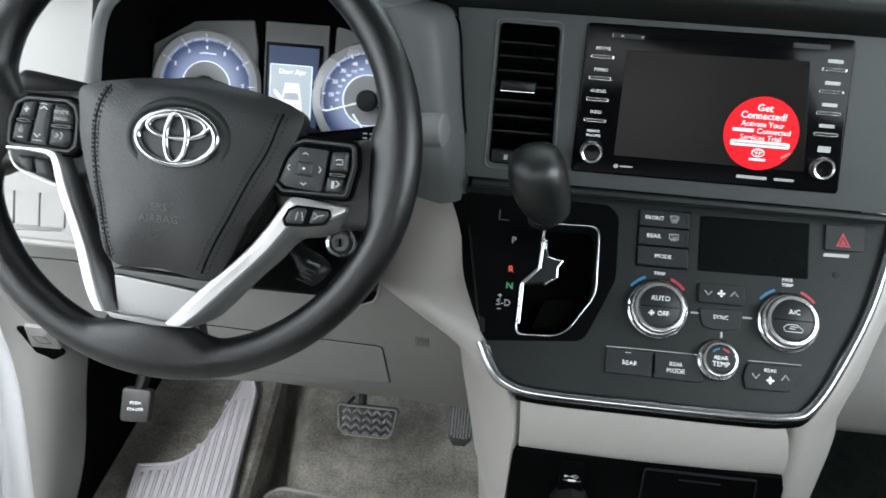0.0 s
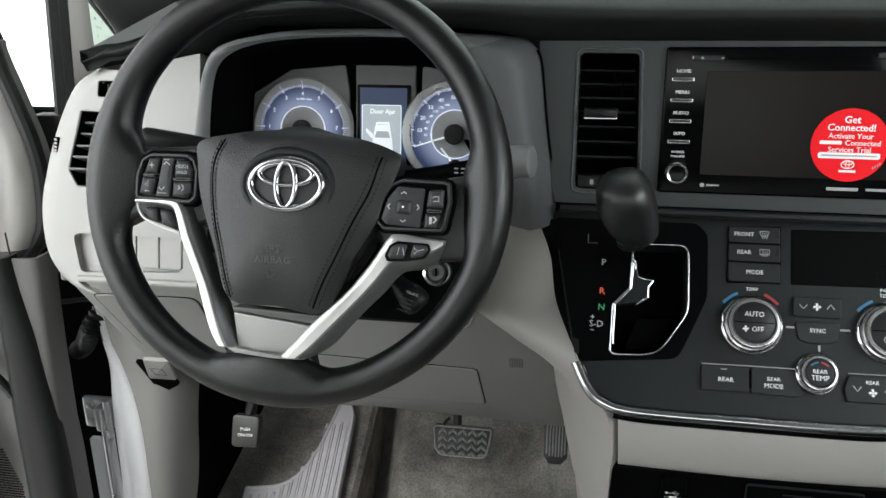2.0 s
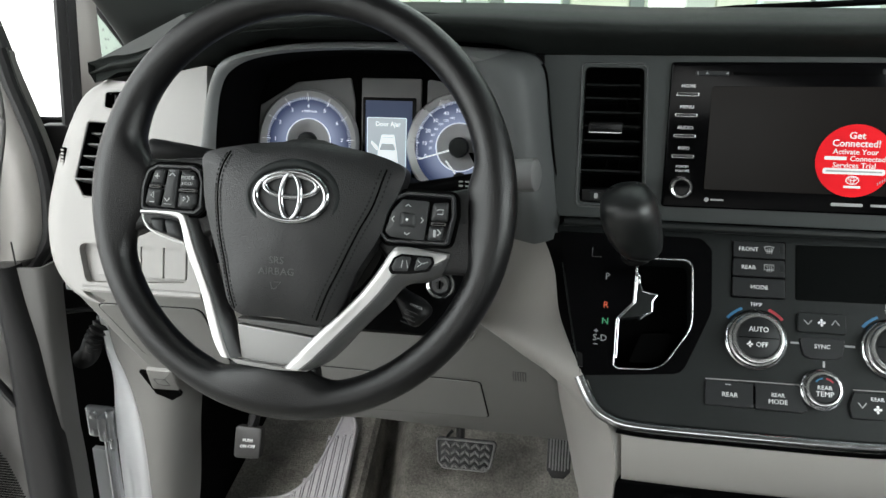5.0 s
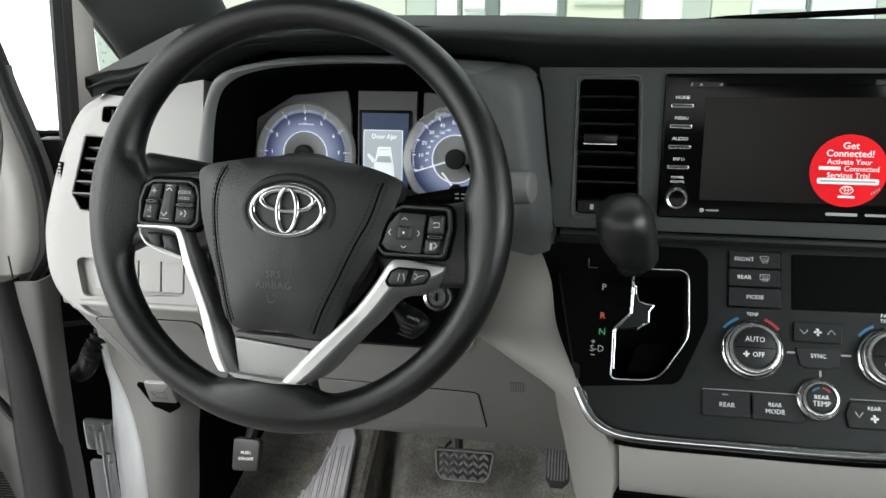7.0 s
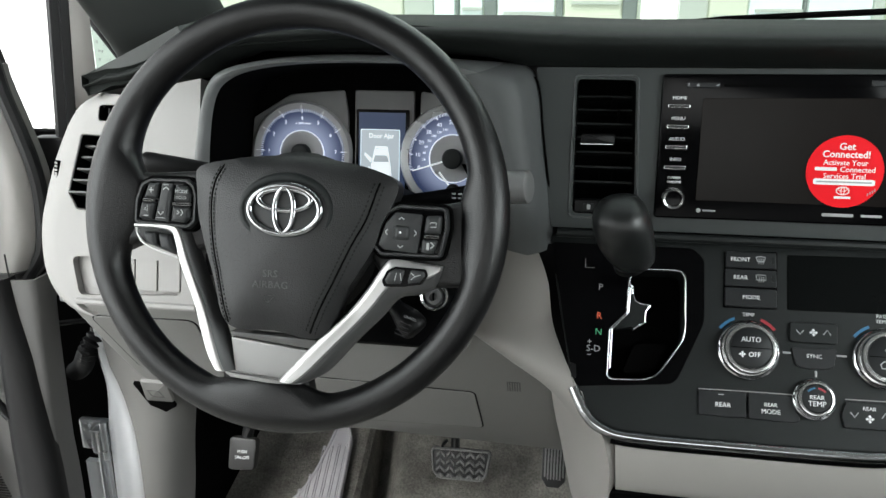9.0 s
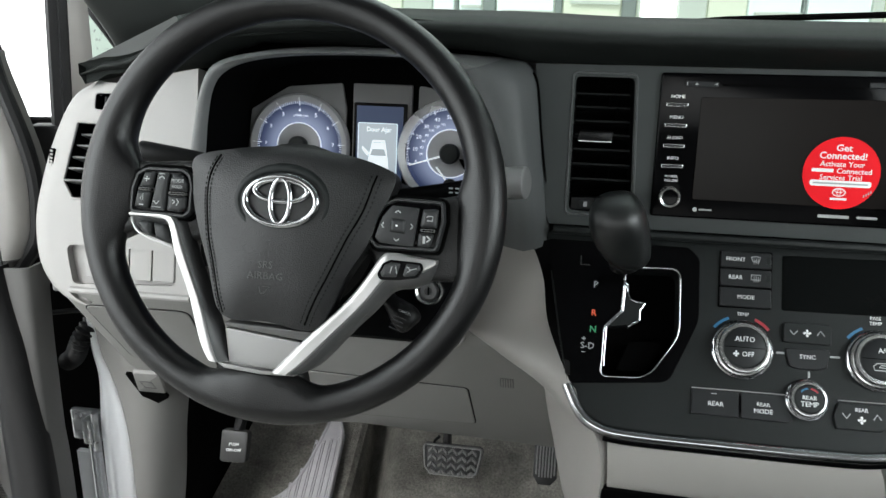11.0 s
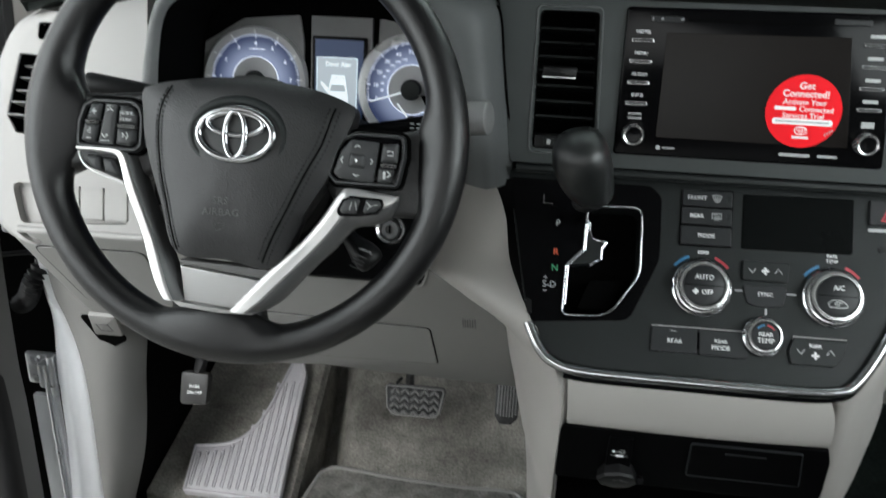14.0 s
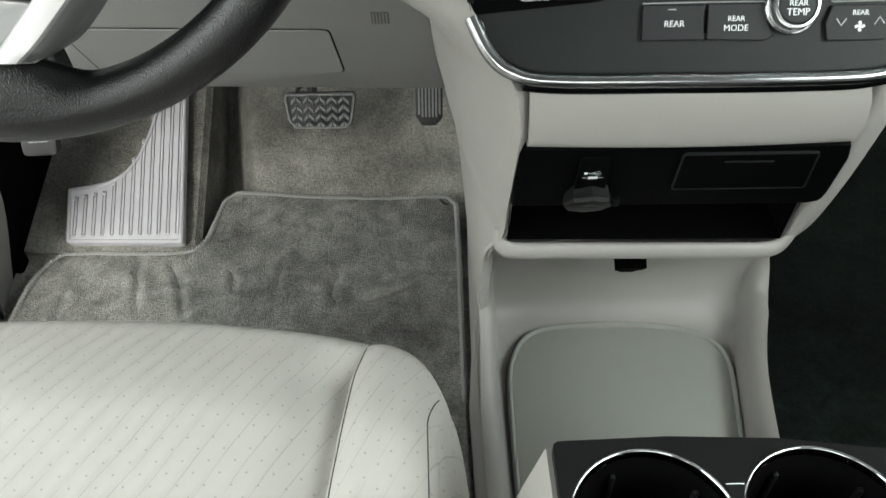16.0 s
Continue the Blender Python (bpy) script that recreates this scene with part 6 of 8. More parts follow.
def lit_face(name, center, r, inner, outer, strength):
    """Lit gauge print: bright round the hub, fading to deep blue at the rim."""
    m = glowing(name, outer, strength)
    nt = m.node_tree
    co = nt.nodes.new("ShaderNodeTexCoord")
    far_ = nt.nodes.new("ShaderNodeVectorMath")
    far_.operation = "DISTANCE"
    far_.inputs[1].default_value = center
    nt.links.new(co.outputs["Object"], far_.inputs[0])
    fade = nt.nodes.new("ShaderNodeMapRange")
    fade.interpolation_type = "SMOOTHSTEP"
    fade.inputs["From Min"].default_value, fade.inputs["From Max"].default_value = r * 0.44, r * 0.86
    nt.links.new(far_.outputs["Value"], fade.inputs["Value"])
    mix = nt.nodes.new("ShaderNodeMix")
    mix.data_type = "RGBA"
    mix.inputs["A"].default_value, mix.inputs["B"].default_value = (*inner, 1), (*outer, 1)
    nt.links.new(fade.outputs["Result"], mix.inputs["Factor"])
    nt.links.new(mix.outputs["Result"], nt.nodes["Principled BSDF"].inputs["Emission Color"])
    nt.nodes["Principled BSDF"].inputs["Base Color"].default_value = (0.03, 0.04, 0.08, 1)
    return m


def gauge(cx, cz, r, first, step, count, a0, a1, needle, minor, label, lip, bezel):
    f = FI @ Matrix.Translation((*I(cx, cz), 0))
    lit = lit_face("gauge_face_glow", f @ Vector((0, 0, 0.0046)), r, (0.30, 0.35, 0.50), (0.016, 0.028, 0.085), 0.62)
    g = part("gauge", lathe([(r + 0.0015, 0.0), (r + 0.001, 0.006), (r - 0.001, 0.0085), (r * lip, 0.0060), (r * lip - 0.0005, 0.004), (0.002, 0.004)], f, 72), bezel, cluster, label, smooth=True, angle=50)
    part("face", band(oval(0, 0, r * lip, r * lip, 72), oval(0, 0, r * 0.45, r * 0.45, 72), 0.004, 0.0046, f), lit, g, "blue lit face")
    part("scale_line", band(oval(0, 0, r * (lip - 0.075) + 0.00025, r * (lip - 0.075) + 0.00025, 72), oval(0, 0, r * (lip - 0.075) - 0.00025, r * (lip - 0.075) - 0.00025, 72), 0.0044, 0.0050, f), M_LITBLUE, g)
    part("inner_ring", lathe([(r * 0.460, 0.004), (r * 0.458, 0.0064), (r * 0.448, 0.0068), (r * 0.44, 0.0055)], f, 56, caps=(False, False)), M_LITMARK, g, "bright inner ring", smooth=True)
    part("inner_disc", lathe([(r * 0.44, 0.004), (r * 0.43, 0.0052), (0.001, 0.0056)], f, 48), M_INSTRDISC, g, "grey inner disc", smooth=True)
    total = (count - 1) * minor
    for k in range(total + 1):
        a = radians(lerp(a0, a1, k / total))
        major = k % minor == 0
        r0, r1 = r * (lip - (0.085 if major else 0.055)), r * lip - 0.0002
        d, s = Vector((math.cos(a), math.sin(a))), Vector((-math.sin(a), math.cos(a)))
        w = 0.00055 if major else 0.00026
        if major:
            part("bezel_tick", plate([tuple(d * (r * lip + 0.001) - s * w), tuple(d * r * 0.94 - s * w), tuple(d * r * 0.94 + s * w), tuple(d * (r * lip + 0.001) + s * w)], 0.006, 0.0090, f), M_WHITE, g)
        part("tick", plate([tuple(d * r0 - s * w), tuple(d * r1 - s * w), tuple(d * r1 + s * w), tuple(d * r0 + s * w)], 0.0046, 0.0052, f), M_LITMARK, g)
    for k in range(count):
        a = radians(lerp(a0, a1, k / (count - 1)))
        lettering("number", str(first + step * k), r * 0.105, f, math.cos(a) * r * (lip - 0.185), math.sin(a) * r * (lip - 0.185), 0.0052, M_LITMARK, g)
    a = radians(needle)
    d, s = Vector((math.cos(a), math.sin(a))), Vector((-math.sin(a), math.cos(a)))
    part("needle", plate([tuple(-d * 0.01 - s * 0.0013), tuple(d * r * 0.80 - s * 0.0006), tuple(d * r * 0.80 + s * 0.0006), tuple(-d * 0.01 + s * 0.0013)], 0.009, 0.0105, f), M_LIT, g, "white needle")
    part("needle_hub", lathe([(r * 0.19, 0.0055), (r * 0.19, 0.013), (r * 0.16, 0.0155), (0.001, 0.016)], f, 32), M_STACK, g, "black needle hub", smooth=True)
    return g, f


g, f = gauge(-0.2310, 0.8555, 0.0585, 0, 1, 9, 206, -26, 205, 10, "dark blue rev counter", 0.875, M_INSTRDISC)
lettering("small_print", "x1000r/min", 0.0036, f, 0.0015, 0.0345, 0.0052, M_LITMARK, g, width=1.1)
for k in range(2):
    part("print_bar", plate(box2(-0.0035 + 0.009 * k, 0.0025 + 0.009 * k, -0.0045 + 0.006 * k, -0.0030 + 0.006 * k), 0.0054, 0.0060, f), M_GREYPRINT, g)
g, f = gauge(-0.0535, 0.8545, 0.0600, 0, 10, 11, 196, -10, 198, 10, "dark blue speedometer with bright bezel", 0.86, M_INSTRING)
for k, word in enumerate(("20", "40", "60", "80", "100", "120", "140")):
    a = radians(196 - 12.8 * (2 * k + 2) / 2 * 1.0)
    lettering("small_number", word, 0.0042, f, math.cos(a) * 0.0335, math.sin(a) * 0.0335, 0.0052, M_LITMARK, g)
ff = FI @ Matrix.Translation((*I(-0.0520, 0.8190), 0))
part("fuel_needle", plate([(-0.001, 0), (0.001, 0), (-0.0155, 0.021), (-0.017, 0.020)], 0.008, 0.0095, ff), M_LIT, g, "white fuel needle")
part("needle_hub", lathe([(0.008, 0.0055), (0.008, 0.011), (0.006, 0.0125), (0.001, 0.013)], ff, 24), M_BLACK, g, smooth=True)
for pts in ([(-0.30, 0.79), (-0.176, 0.79), (-0.176, 0.900), (-0.181, 0.928), (-0.245, 0.922), (-0.29, 0.895)], [(-0.093, 0.79), (0.01, 0.79), (0.01, 0.89), (-0.03, 0.918), (-0.092, 0.928)]):
    part("side_fill", plate(rounded([I(*p) for p in pts], 0.004), -0.001, 0.003, FI, 0.001), M_INSTR, cluster, "grey panel behind the gauge")

# ---- body on the driver's side ----
body = thing("door_opening", "silver painted front door opening with black seals", "car body", (-0.62, 1.2, 0.0))
PX = [(0.0, -0.588), (0.2, -0.585), (0.347, -0.585), (0.437, -0.598), (0.50, -0.617), (0.66, -0.63)]
PL_ = [(0.0, -0.660), (0.2, -0.645), (0.347, -0.641), (0.437, -0.634), (0.50, -0.642), (0.66, -0.65)]
KR = [(0.0, -0.605), (0.03, -0.597), (0.15, -0.562), (0.228, -0.549), (0.28, -0.544), (0.33, -0.539), (0.41, -0.527), (0.54, -0.505)]
part("kick_panel", surface([[(lerp(smooth_at(z, PX), smooth_at(z, KR), math.sin(t * math.pi / 2)), 1.183 + 0.075 * (1 - math.cos(t * math.pi / 2)) ** 1.2, z) for z in np.linspace(0.0, 0.54, 20)] for t in np.linspace(0, 1, 22)], 0.01, flip=True), M_KNEE, body, "mid grey kick panel", smooth=True)
# the deep shade past the kick panel is painted as matte black
part("footwell_side", surface([[(lerp(smooth_at(z, KR), min(smooth_at(z, KR), -0.552), min(1.0, (y - 1.258) / 0.06)), y, z) for z in np.linspace(0.0, 0.54, 12)] for y in (1.258, 1.28, 1.30, 1.318, 1.36, 1.45, 1.6, 1.85)], 0.01, flip=True), M_VOID, body, "footwell side with its deep shade in the black", smooth=True)
rows = []
for z in np.linspace(0.56, -0.02, 60):
    xr, xl = smooth_at(z, PX), smooth_at(z, PL_)
    rows.append([(xr + 0.001, 1.195, z), (xr - 0.002, 1.184, z), (xr - 0.010, 1.178, z), (lerp(xr, xl, 0.55), 1.176, z), (xl, 1.188, z), (xl - 0.002, 1.25, z)])
part("painted_pillar", surface(rows, 0.006, flip=True), M_PAINT, body, "silver painted hinge pillar", smooth=True, angle=70)
part("inner_seal", sweep([(smooth_at(z, PX) + 0.001, 1.184, z) for z in np.linspace(0.52, 0.0, 20)], 0.0035, sides=8), M_SEAL, body, "black edge seal", smooth=True)
# solid block; its black stands in for the shade in the hinge gap
part("hinge_shade_block", brick((-0.745, 1.285, 0.36), (0.33, 0.03, 0.94), 0.005), M_VOID, body, "black block for the shade behind the door")
part("pillar_bar", surface([[(x0 + 0.012 * (z - 0.9), 1.22 + 0.006 * k, z) for k, x0 in enumerate((-0.650, -0.642, -0.630, -0.622, -0.617))] for z in np.linspace(0.78, 1.5, 6)], 0.015, flip=True), M_DOOR, body, "grey pillar edge", smooth=True)
part("pillar_seal", surface([[(x0 + 0.08 * (z - 0.85), 1.15 - 0.006 * s, z) for x0, s in ((-0.630, 0), (-0.621, 1), (-0.612, 0), (-0.606, 1), (-0.598, 0))] for z in np.linspace(0.845, 1.5, 6)], 0.02, flip=True), M_SEAL, body, "black ribbed pillar seal", smooth=True)
part("mirror_base", plate(rounded([(-0.676, 0.790), (-0.650, 0.60), (-0.55, 0.60), (-0.55, 0.846), (-0.672, 0.842)], 0.006), -0.02, 0.006, plane_frame((0, 1.155, 0), (1, 0, 0), (0, 0, 1)), 0.003), M_SEAL, body, "black corner piece below the glass", smooth=True)
for z in (0.338, 0.60):
    part("hinge_leaf", brick((-0.678, 1.21, z), (0.056, 0.012, 0.055), 0.004), M_STEEL, body, "bare steel hinge leaf")
    part("hinge_knuckle", brick((-0.664, 1.193, z), (0.018, 0.022, 0.044), 0.005), M_STEEL, body, "steel hinge knuckle", smooth=True)
    part("hinge_pin", sweep([(-0.652, 1.190, z - 0.034), (-0.652, 1.190, z + 0.034)], 0.006, sides=12), M_STEEL, body, "steel hinge pin", smooth=True)
    for dz in (-0.016, 0.016):
        part("bolt", lathe([(0.0075, 0.0), (0.0075, 0.005), (0.002, 0.006)], plane_frame((-0.690, 1.203, z + dz), (1, 0, 0), (0, 0, 1)), 6), M_STEEL, body, "hinge bolt")
part("check_strap", sweep([(-0.60, 1.215, 0.545), (-0.66, 1.18, 0.553), (-0.72, 1.14, 0.556)], 0.006, sides=8, squash=0.6), M_SEAL, body, "black door check strap", smooth=True)
gp = smooth_path([(-0.628, 1.21, 0.545), (-0.645, 1.18, 0.515), (-0.668, 1.185, 0.475), (-0.70, 1.21, 0.45)], 12)
part("wiring_boot", sweep(gp, [0.016 if k % 2 else 0.012 for k in range(len(gp))], sides=14), M_SEAL, body, "ribbed black wiring boot", smooth=True, angle=25)
part("hinge_bracket", surface([[(x, 1.21, z) for x in (-0.700, -0.69, -0.665, -0.660)] for z in np.linspace(0.29, 0.05, 5)], 0.01, flip=True), M_PAINT, body, "painted bracket below the hinge", smooth=True)
part("bracket_edge", sweep([(-0.668, 1.196, z) for z in (0.31, 0.2, 0.05)], 0.004, sides=8), M_STEEL, body, smooth=True)
part("sill", brick((-0.63, 0.35, 0.02), (0.10, 1.60, 0.08), 0.02), M_DOORLOW, body, "grey door sill plate", smooth=True)

door = thing("driver_door", "open grey driver door with black window frame", "car door", (-0.80, 1.12, 0.0))
EDGE = [(0.05, -0.735), (0.25, -0.722), (0.40, -0.714), (0.52, -0.718), (0.63, -0.700), (0.668, -0.668), (0.718, -0.652), (0.79, -0.648), (0.859, -0.664), (0.93, -0.686)]
for name, za, zb, m_, lab in (("upper_trim", 0.945, 0.664, M_DOOR, "warm grey upper door trim"), ("lower_trim", 0.6625, 0.03, M_DOORLOW, "dark grey lower door trim")):
    rows = []
    for z in np.linspace(za, zb, 30):
        xe = smooth_at(z, EDGE)
        fold = 0.010 * math.sin((z - 0.66) * 18) if name == "upper_trim" else 0.012 * math.sin(z * 9)
        rows.append([tuple(p) for p in smooth_path([(xe + 0.012, 1.135, z), (xe + 0.006, 1.105, z), (xe - 0.008, 1.085, z), (xe - 0.030, 1.078 + fold * 0.5, z), (xe - 0.055, 1.060 + fold, z), (xe - 0.09, 1.055, z), (xe - 0.30, 1.02, z)], 4)])
    part(name, surface(rows, 0.008, flip=True), m_, door, lab, smooth=True, angle=75)
part("trim_crease", sweep(smooth_path([(-0.652, 1.062, 0.915), (-0.648, 1.055, 0.855), (-0.668, 1.052, 0.78), (-0.686, 1.052, 0.69)], 6), 0.004, sides=8), M_DOORLOW, door, "dark crease in the trim", smooth=True)
BAND_L = [(0.03, -0.702), (0.287, -0.698), (0.425, -0.696), (0.48, -0.6925), (0.55, -0.6895), (0.60, -0.6927), (0.66, -0.6958), (0.72, -0.694), (0.80, -0.690), (0.93, -0.712)]
BAND_R = [(0.03, -0.648), (0.293, -0.6452), (0.373, -0.6460), (0.448, -0.6507), (0.50, -0.6545), (0.554, -0.6582), (0.621, -0.6673), (0.686, -0.6718), (0.72, -0.6706), (0.80, -0.6690), (0.93, -0.693)]
STRIP_R = [(0.03, -0.660), (0.28, -0.6492), (0.363, -0.6451), (0.457, -0.6428), (0.547, -0.6406), (0.633, -0.6360), (0.699, -0.6353), (0.73, -0.6370)]
rows = []
for z in np.linspace(0.668, 0.03, 40):
    a, b = smooth_at(z, BAND_L), smooth_at(z, BAND_R)
    rows.append([tuple(p) for p in smooth_path([(a - 0.004, 1.062, z), (a, 1.050, z), (lerp(a, b, 0.35), 1.041, z), (lerp(a, b, 0.75), 1.043, z), (b, 1.050, z), (b + 0.002, 1.066, z)], 4)])
part("edge_band", surface(rows, 0.006, flip=True), M_SEAL, door, "broad black band along the door edge", smooth=True, angle=80)
rows = []
for z in np.linspace(0.664, 0.03, 30):
    a, b = smooth_at(z, BAND_R) + 0.0015, smooth_at(z, STRIP_R)
    b = max(b, a + 0.002)
    rows.append([(a, 1.058, z), (lerp(a, b, 0.3), 1.060, z), (lerp(a, b, 0.8), 1.062, z), (b, 1.066, z), (b + 0.001, 1.10, z)])
part("edge_strip", surface(rows, 0.004, flip=True), M_DOORMID, door, "grey strip beside the band", smooth=True, angle=60)
part("strip_groove", sweep(smooth_path([(smooth_at(z, BAND_R) + 0.004, 1.0582, z) for z in np.linspace(0.70, 0.10, 14)], 4), 0.0012, sides=6), M_SEAL, door, "dark joint in the strip", smooth=True)
part("pocket_crease", sweep([(-0.760, 1.050, 0.540), (-0.727, 1.046, 0.4996), (-0.694, 1.046, 0.457)], 0.008, sides=10, squash=0.6), M_SEAL, door, "dark crease in the lower trim", smooth=True)
part("edge_seal", sweep(smooth_path([(smooth_at(z, EDGE) + 0.010, 1.108, z) for z in np.linspace(0.95, 0.04, 22)], 3), 0.0105, sides=10, up=(0, 1, 0)), M_SEAL, door, "black edge seal", smooth=True)
part("door_edge", surface([[(x, 1.150 + 0.004 * k, z) for k, x in enumerate((smooth_at(z, EDGE) + 0.014, smooth_at(z, EDGE) + 0.020, interp(z, [(0.0, -0.700), (0.21, -0.703), (0.40, -0.692), (0.5, -0.690), (0.64, -0.676), (0.66, -0.64), (0.8, -0.632)]) + 0.004))] for z in np.linspace(0.66, 0.03, 12)], 0.02, flip=True), M_DOORLOW, door, "dark grey leading edge of the door", smooth=True)
for z in (0.576, 0.520):
    part("edge_bolt", lathe([(0.007, 0.0), (0.007, 0.006), (0.003, 0.009), (0.001, 0.009)], plane_frame((-0.694, 1.150, z), (1, 0, 0), (0, 0, 1)), 12), M_STEEL, door, "small steel bolt")
part("window_frame", sweep([(-0.662, 1.145, 0.79), (-0.673, 1.145, 0.842), (-0.702, 1.145, 0.953), (-0.79, 1.13, 1.30)], 0.012, sides=10), M_SEAL, door, "black sloping window frame", smooth=True)
part("frame_inner", sweep([(-0.690, 1.130, 0.845), (-0.718, 1.125, 0.953), (-0.81, 1.11, 1.30)], 0.010, sides=10), M_DOORLOW, door, "grey inner window frame", smooth=True)
bm = bmesh.new()
for i in range(26):
    for j in range(30):
        x, z = -0.785 + i * 0.003 + (j % 2) * 0.0015, 0.27 + j * 0.0045
        if x > -0.716 - 0.35 * max(0, z - 0.30):
            continue
        lathe([(0.0010, -0.002), (0.0010, 0.0008)], plane_frame((x, 1.0515, z), (1, 0, 0), (0, 0, 1)), 5, bm=bm)
tagged(part("speaker_holes", bm, M_VOID, door, "perforated speaker grille"), kind="stuff")

# pillar trim and fixed side glass
pillar = thing("windshield_pillar", "dark grey windshield pillar trim", "pillar", (-0.58, 1.4, 0.9))
edge_l = smooth_path([(-0.605, 1.34, 0.890), (-0.597, 1.30, 0.930), (-0.590, 1.20, 1.022), (-0.575, 0.75, 1.40)], 6)
edge_r = smooth_path([(-0.505, 1.42, 0.955), (-0.490, 1.36, 0.997), (-0.475, 1.30, 1.035), (-0.44, 0.72, 1.46)], 6)
rows = []
for a, b in zip(edge_l, edge_r):
    rows.append([tuple(p) for p in smooth_path([a + Vector((-0.006, 0.03, 0)), a, a.lerp(b, 0.3) + Vector((0.006, -0.022, 0.004)), a.lerp(b, 0.7) + Vector((0.004, -0.022, 0.004)), b, b + Vector((0.004, 0.04, 0.0))], 4)])
part("trim", surface(rows, 0.008), M_PILLAR, pillar, "dark grey grained trim", smooth=True, angle=75)
part("base_trim", surface([[(x, 1.18 + 0.20 * t, lerp(0.874, 0.965, (x + 0.66) / 0.20) + 0.006 * math.sin(t * 3.1)) for t in (0, 0.33, 0.66, 1)] for x in np.linspace(-0.588, -0.44, 8)], 0.02, flip=True), M_PILLAR, pillar, "dark trim below the side glass", smooth=True)
part("glass_seal", sweep(smooth_path([(-0.690, 1.30, 1.055), (-0.660, 1.30, 1.008), (-0.632, 1.30, 0.970), (-0.609, 1.30, 0.938), (-0.603, 1.30, 0.924), (-0.612, 1.30, 0.912)], 5), 0.005, sides=8), M_SEAL, pillar, "black seal of the side glass", smooth=True)
glass = bpy.data.materials.new("side_glass_with_droplets")
glass.use_nodes = True
gb = glass.node_tree.nodes["Principled BSDF"]
gb.inputs["Transmission Weight"].default_value, gb.inputs["Roughness"].default_value, gb.inputs["IOR"].default_value = 1.0, 0.02, 1.02
gb.inputs["Base Color"].default_value = (0.72, 0.78, 0.74, 1)
pane = part("window_1", plate([(-0.70, 0.87), (-0.60, 0.91), (-0.60, 0.935), (-0.66, 1.014), (-0.70, 1.07)], 0, 0.003, plane_frame((0, 1.31, 0), (1, 0, 0), (0, 0, 1))), glass)
tagged(pane, "small fixed side glass with water drops", "window", kind="structure")
pane.visible_shadow = False
rng = random.Random(11)
drops = bmesh.new()
for k in range(90):
    x, z = rng.uniform(-0.672, -0.606), rng.uniform(0.885, 1.0)
    if z > 0.93 - (x + 0.606) * 1.25 or z < 0.90 + (x + 0.66) * 0.35:
        continue
    r = rng.uniform(0.0006, 0.0017)
    bmesh.ops.create_uvsphere(drops, u_segments=8, v_segments=5, radius=r, matrix=Matrix.Translation((x, 1.3065, z)) @ Matrix.Diagonal((1, 0.5, rng.uniform(1.0, 1.6), 1)))
tagged(part("water_drops", drops, material("water_drop_grey", (0.30, 0.33, 0.31), 0.1, vary=0.4, vary_scale=300), None, smooth=True), "small water drops on the side glass", "water drops", kind="stuff")

# ---- what stands outside, seen through the glass ----
# walls and panes out here glow; emission stands in for daylight on them
M_OUT1 = glowing("outdoor_white", (0.97, 0.98, 0.97), 1.6)
M_OUT2 = glowing("office_pale_green", (0.52, 0.56, 0.46), 0.36)
M_OUT3 = glowing("office_grey_green", (0.36, 0.40, 0.36), 0.55)
M_OUT4 = glowing("office_pale_blue", (0.60, 0.68, 0.68), 0.40)
M_OUT6 = glowing("outdoor_grey_green", (0.33, 0.37, 0.34), 0.75)
M_OUT5 = glowing("office_dark", (0.15, 0.18, 0.17), 0.3)
hedge = part("backdrop", brick((-4.46, 8.0, 1.2), (0.90, 0.05, 5.0)), M_OUT6)
tagged(hedge, "pale grey-green wall beyond the side glass", "backdrop", kind="structure")
back = part("backdrop", brick((-6.0, 4.5, 1.5), (0.05, 16.0, 6.0)), M_OUT1)
far = part("backdrop", brick((0.0, 12.0, 1.5), (30.0, 0.05, 8.0)), M_OUT1)
tagged(far, "bright white daylight ahead of the minivan", "backdrop", kind="structure")
tagged(back, "bright white daylight beyond the open door", "backdrop", kind="structure")
office = thing("office_front", "pale glazed office front across the showroom", "building", (0, 6.0, -0.4))
part("wall", brick((2.3, 6.2, 1.6), (9.6, 0.1, 4.0)), M_OUT2, office, "pale green wall")
x = -2.9
for x1, m_, ledge in ((-1.20, M_OUT2, 0.0), (-0.98, M_OUT3, 0.86), (-0.82, M_OUT4, 0.0), (-0.79, M_OUT5, 0.0), (-0.62, M_OUT4, 0.93), (-0.52, M_OUT5, 0.0), (-0.11, M_OUT4, 0.90), (-0.05, M_OUT5, 0.0), (0.35, M_OUT2, 0.97), (0.46, M_OUT5, 0.0), (0.48, M_OUT3, 0.0), (0.73, M_OUT1, 0.0), (0.93, M_OUT3, 0.0), (1.19, M_OUT2, 0.88), (1.54, M_OUT4, 0.92), (1.57, M_OUT5, 0.0), (1.98, M_OUT4, 0.85), (2.06, M_OUT3, 0.0), (2.7, M_OUT2, 0.0), (4.2, M_OUT3, 0.0)):
    w = x1 - x
    part("pane", brick((x + w / 2, 6.1, 1.6), (w - 0.01, 0.06, 3.6), 0.01), m_, office)
    if ledge:
        part("ledge", brick((x + w * 0.55, 6.05, ledge), (w * 0.86, 0.05, 0.022), 0.004), M_OUT3, office)
        part("ledge", brick((x + w * 0.5, 6.05, ledge - 0.13), (w, 0.05, 0.09), 0.004), M_OUT2, office)
    x = x1

windshield = part("window_2", surface([[(x, y, z) for y, z in ((1.50, 0.985), (1.1, 1.22), (0.72, 1.49))] for x in np.linspace(-0.56, 1.08, 5)], 0.004), glass)
tagged(windshield, "clear raked windshield", "windshield", kind="structure")
windshield.visible_shadow = False

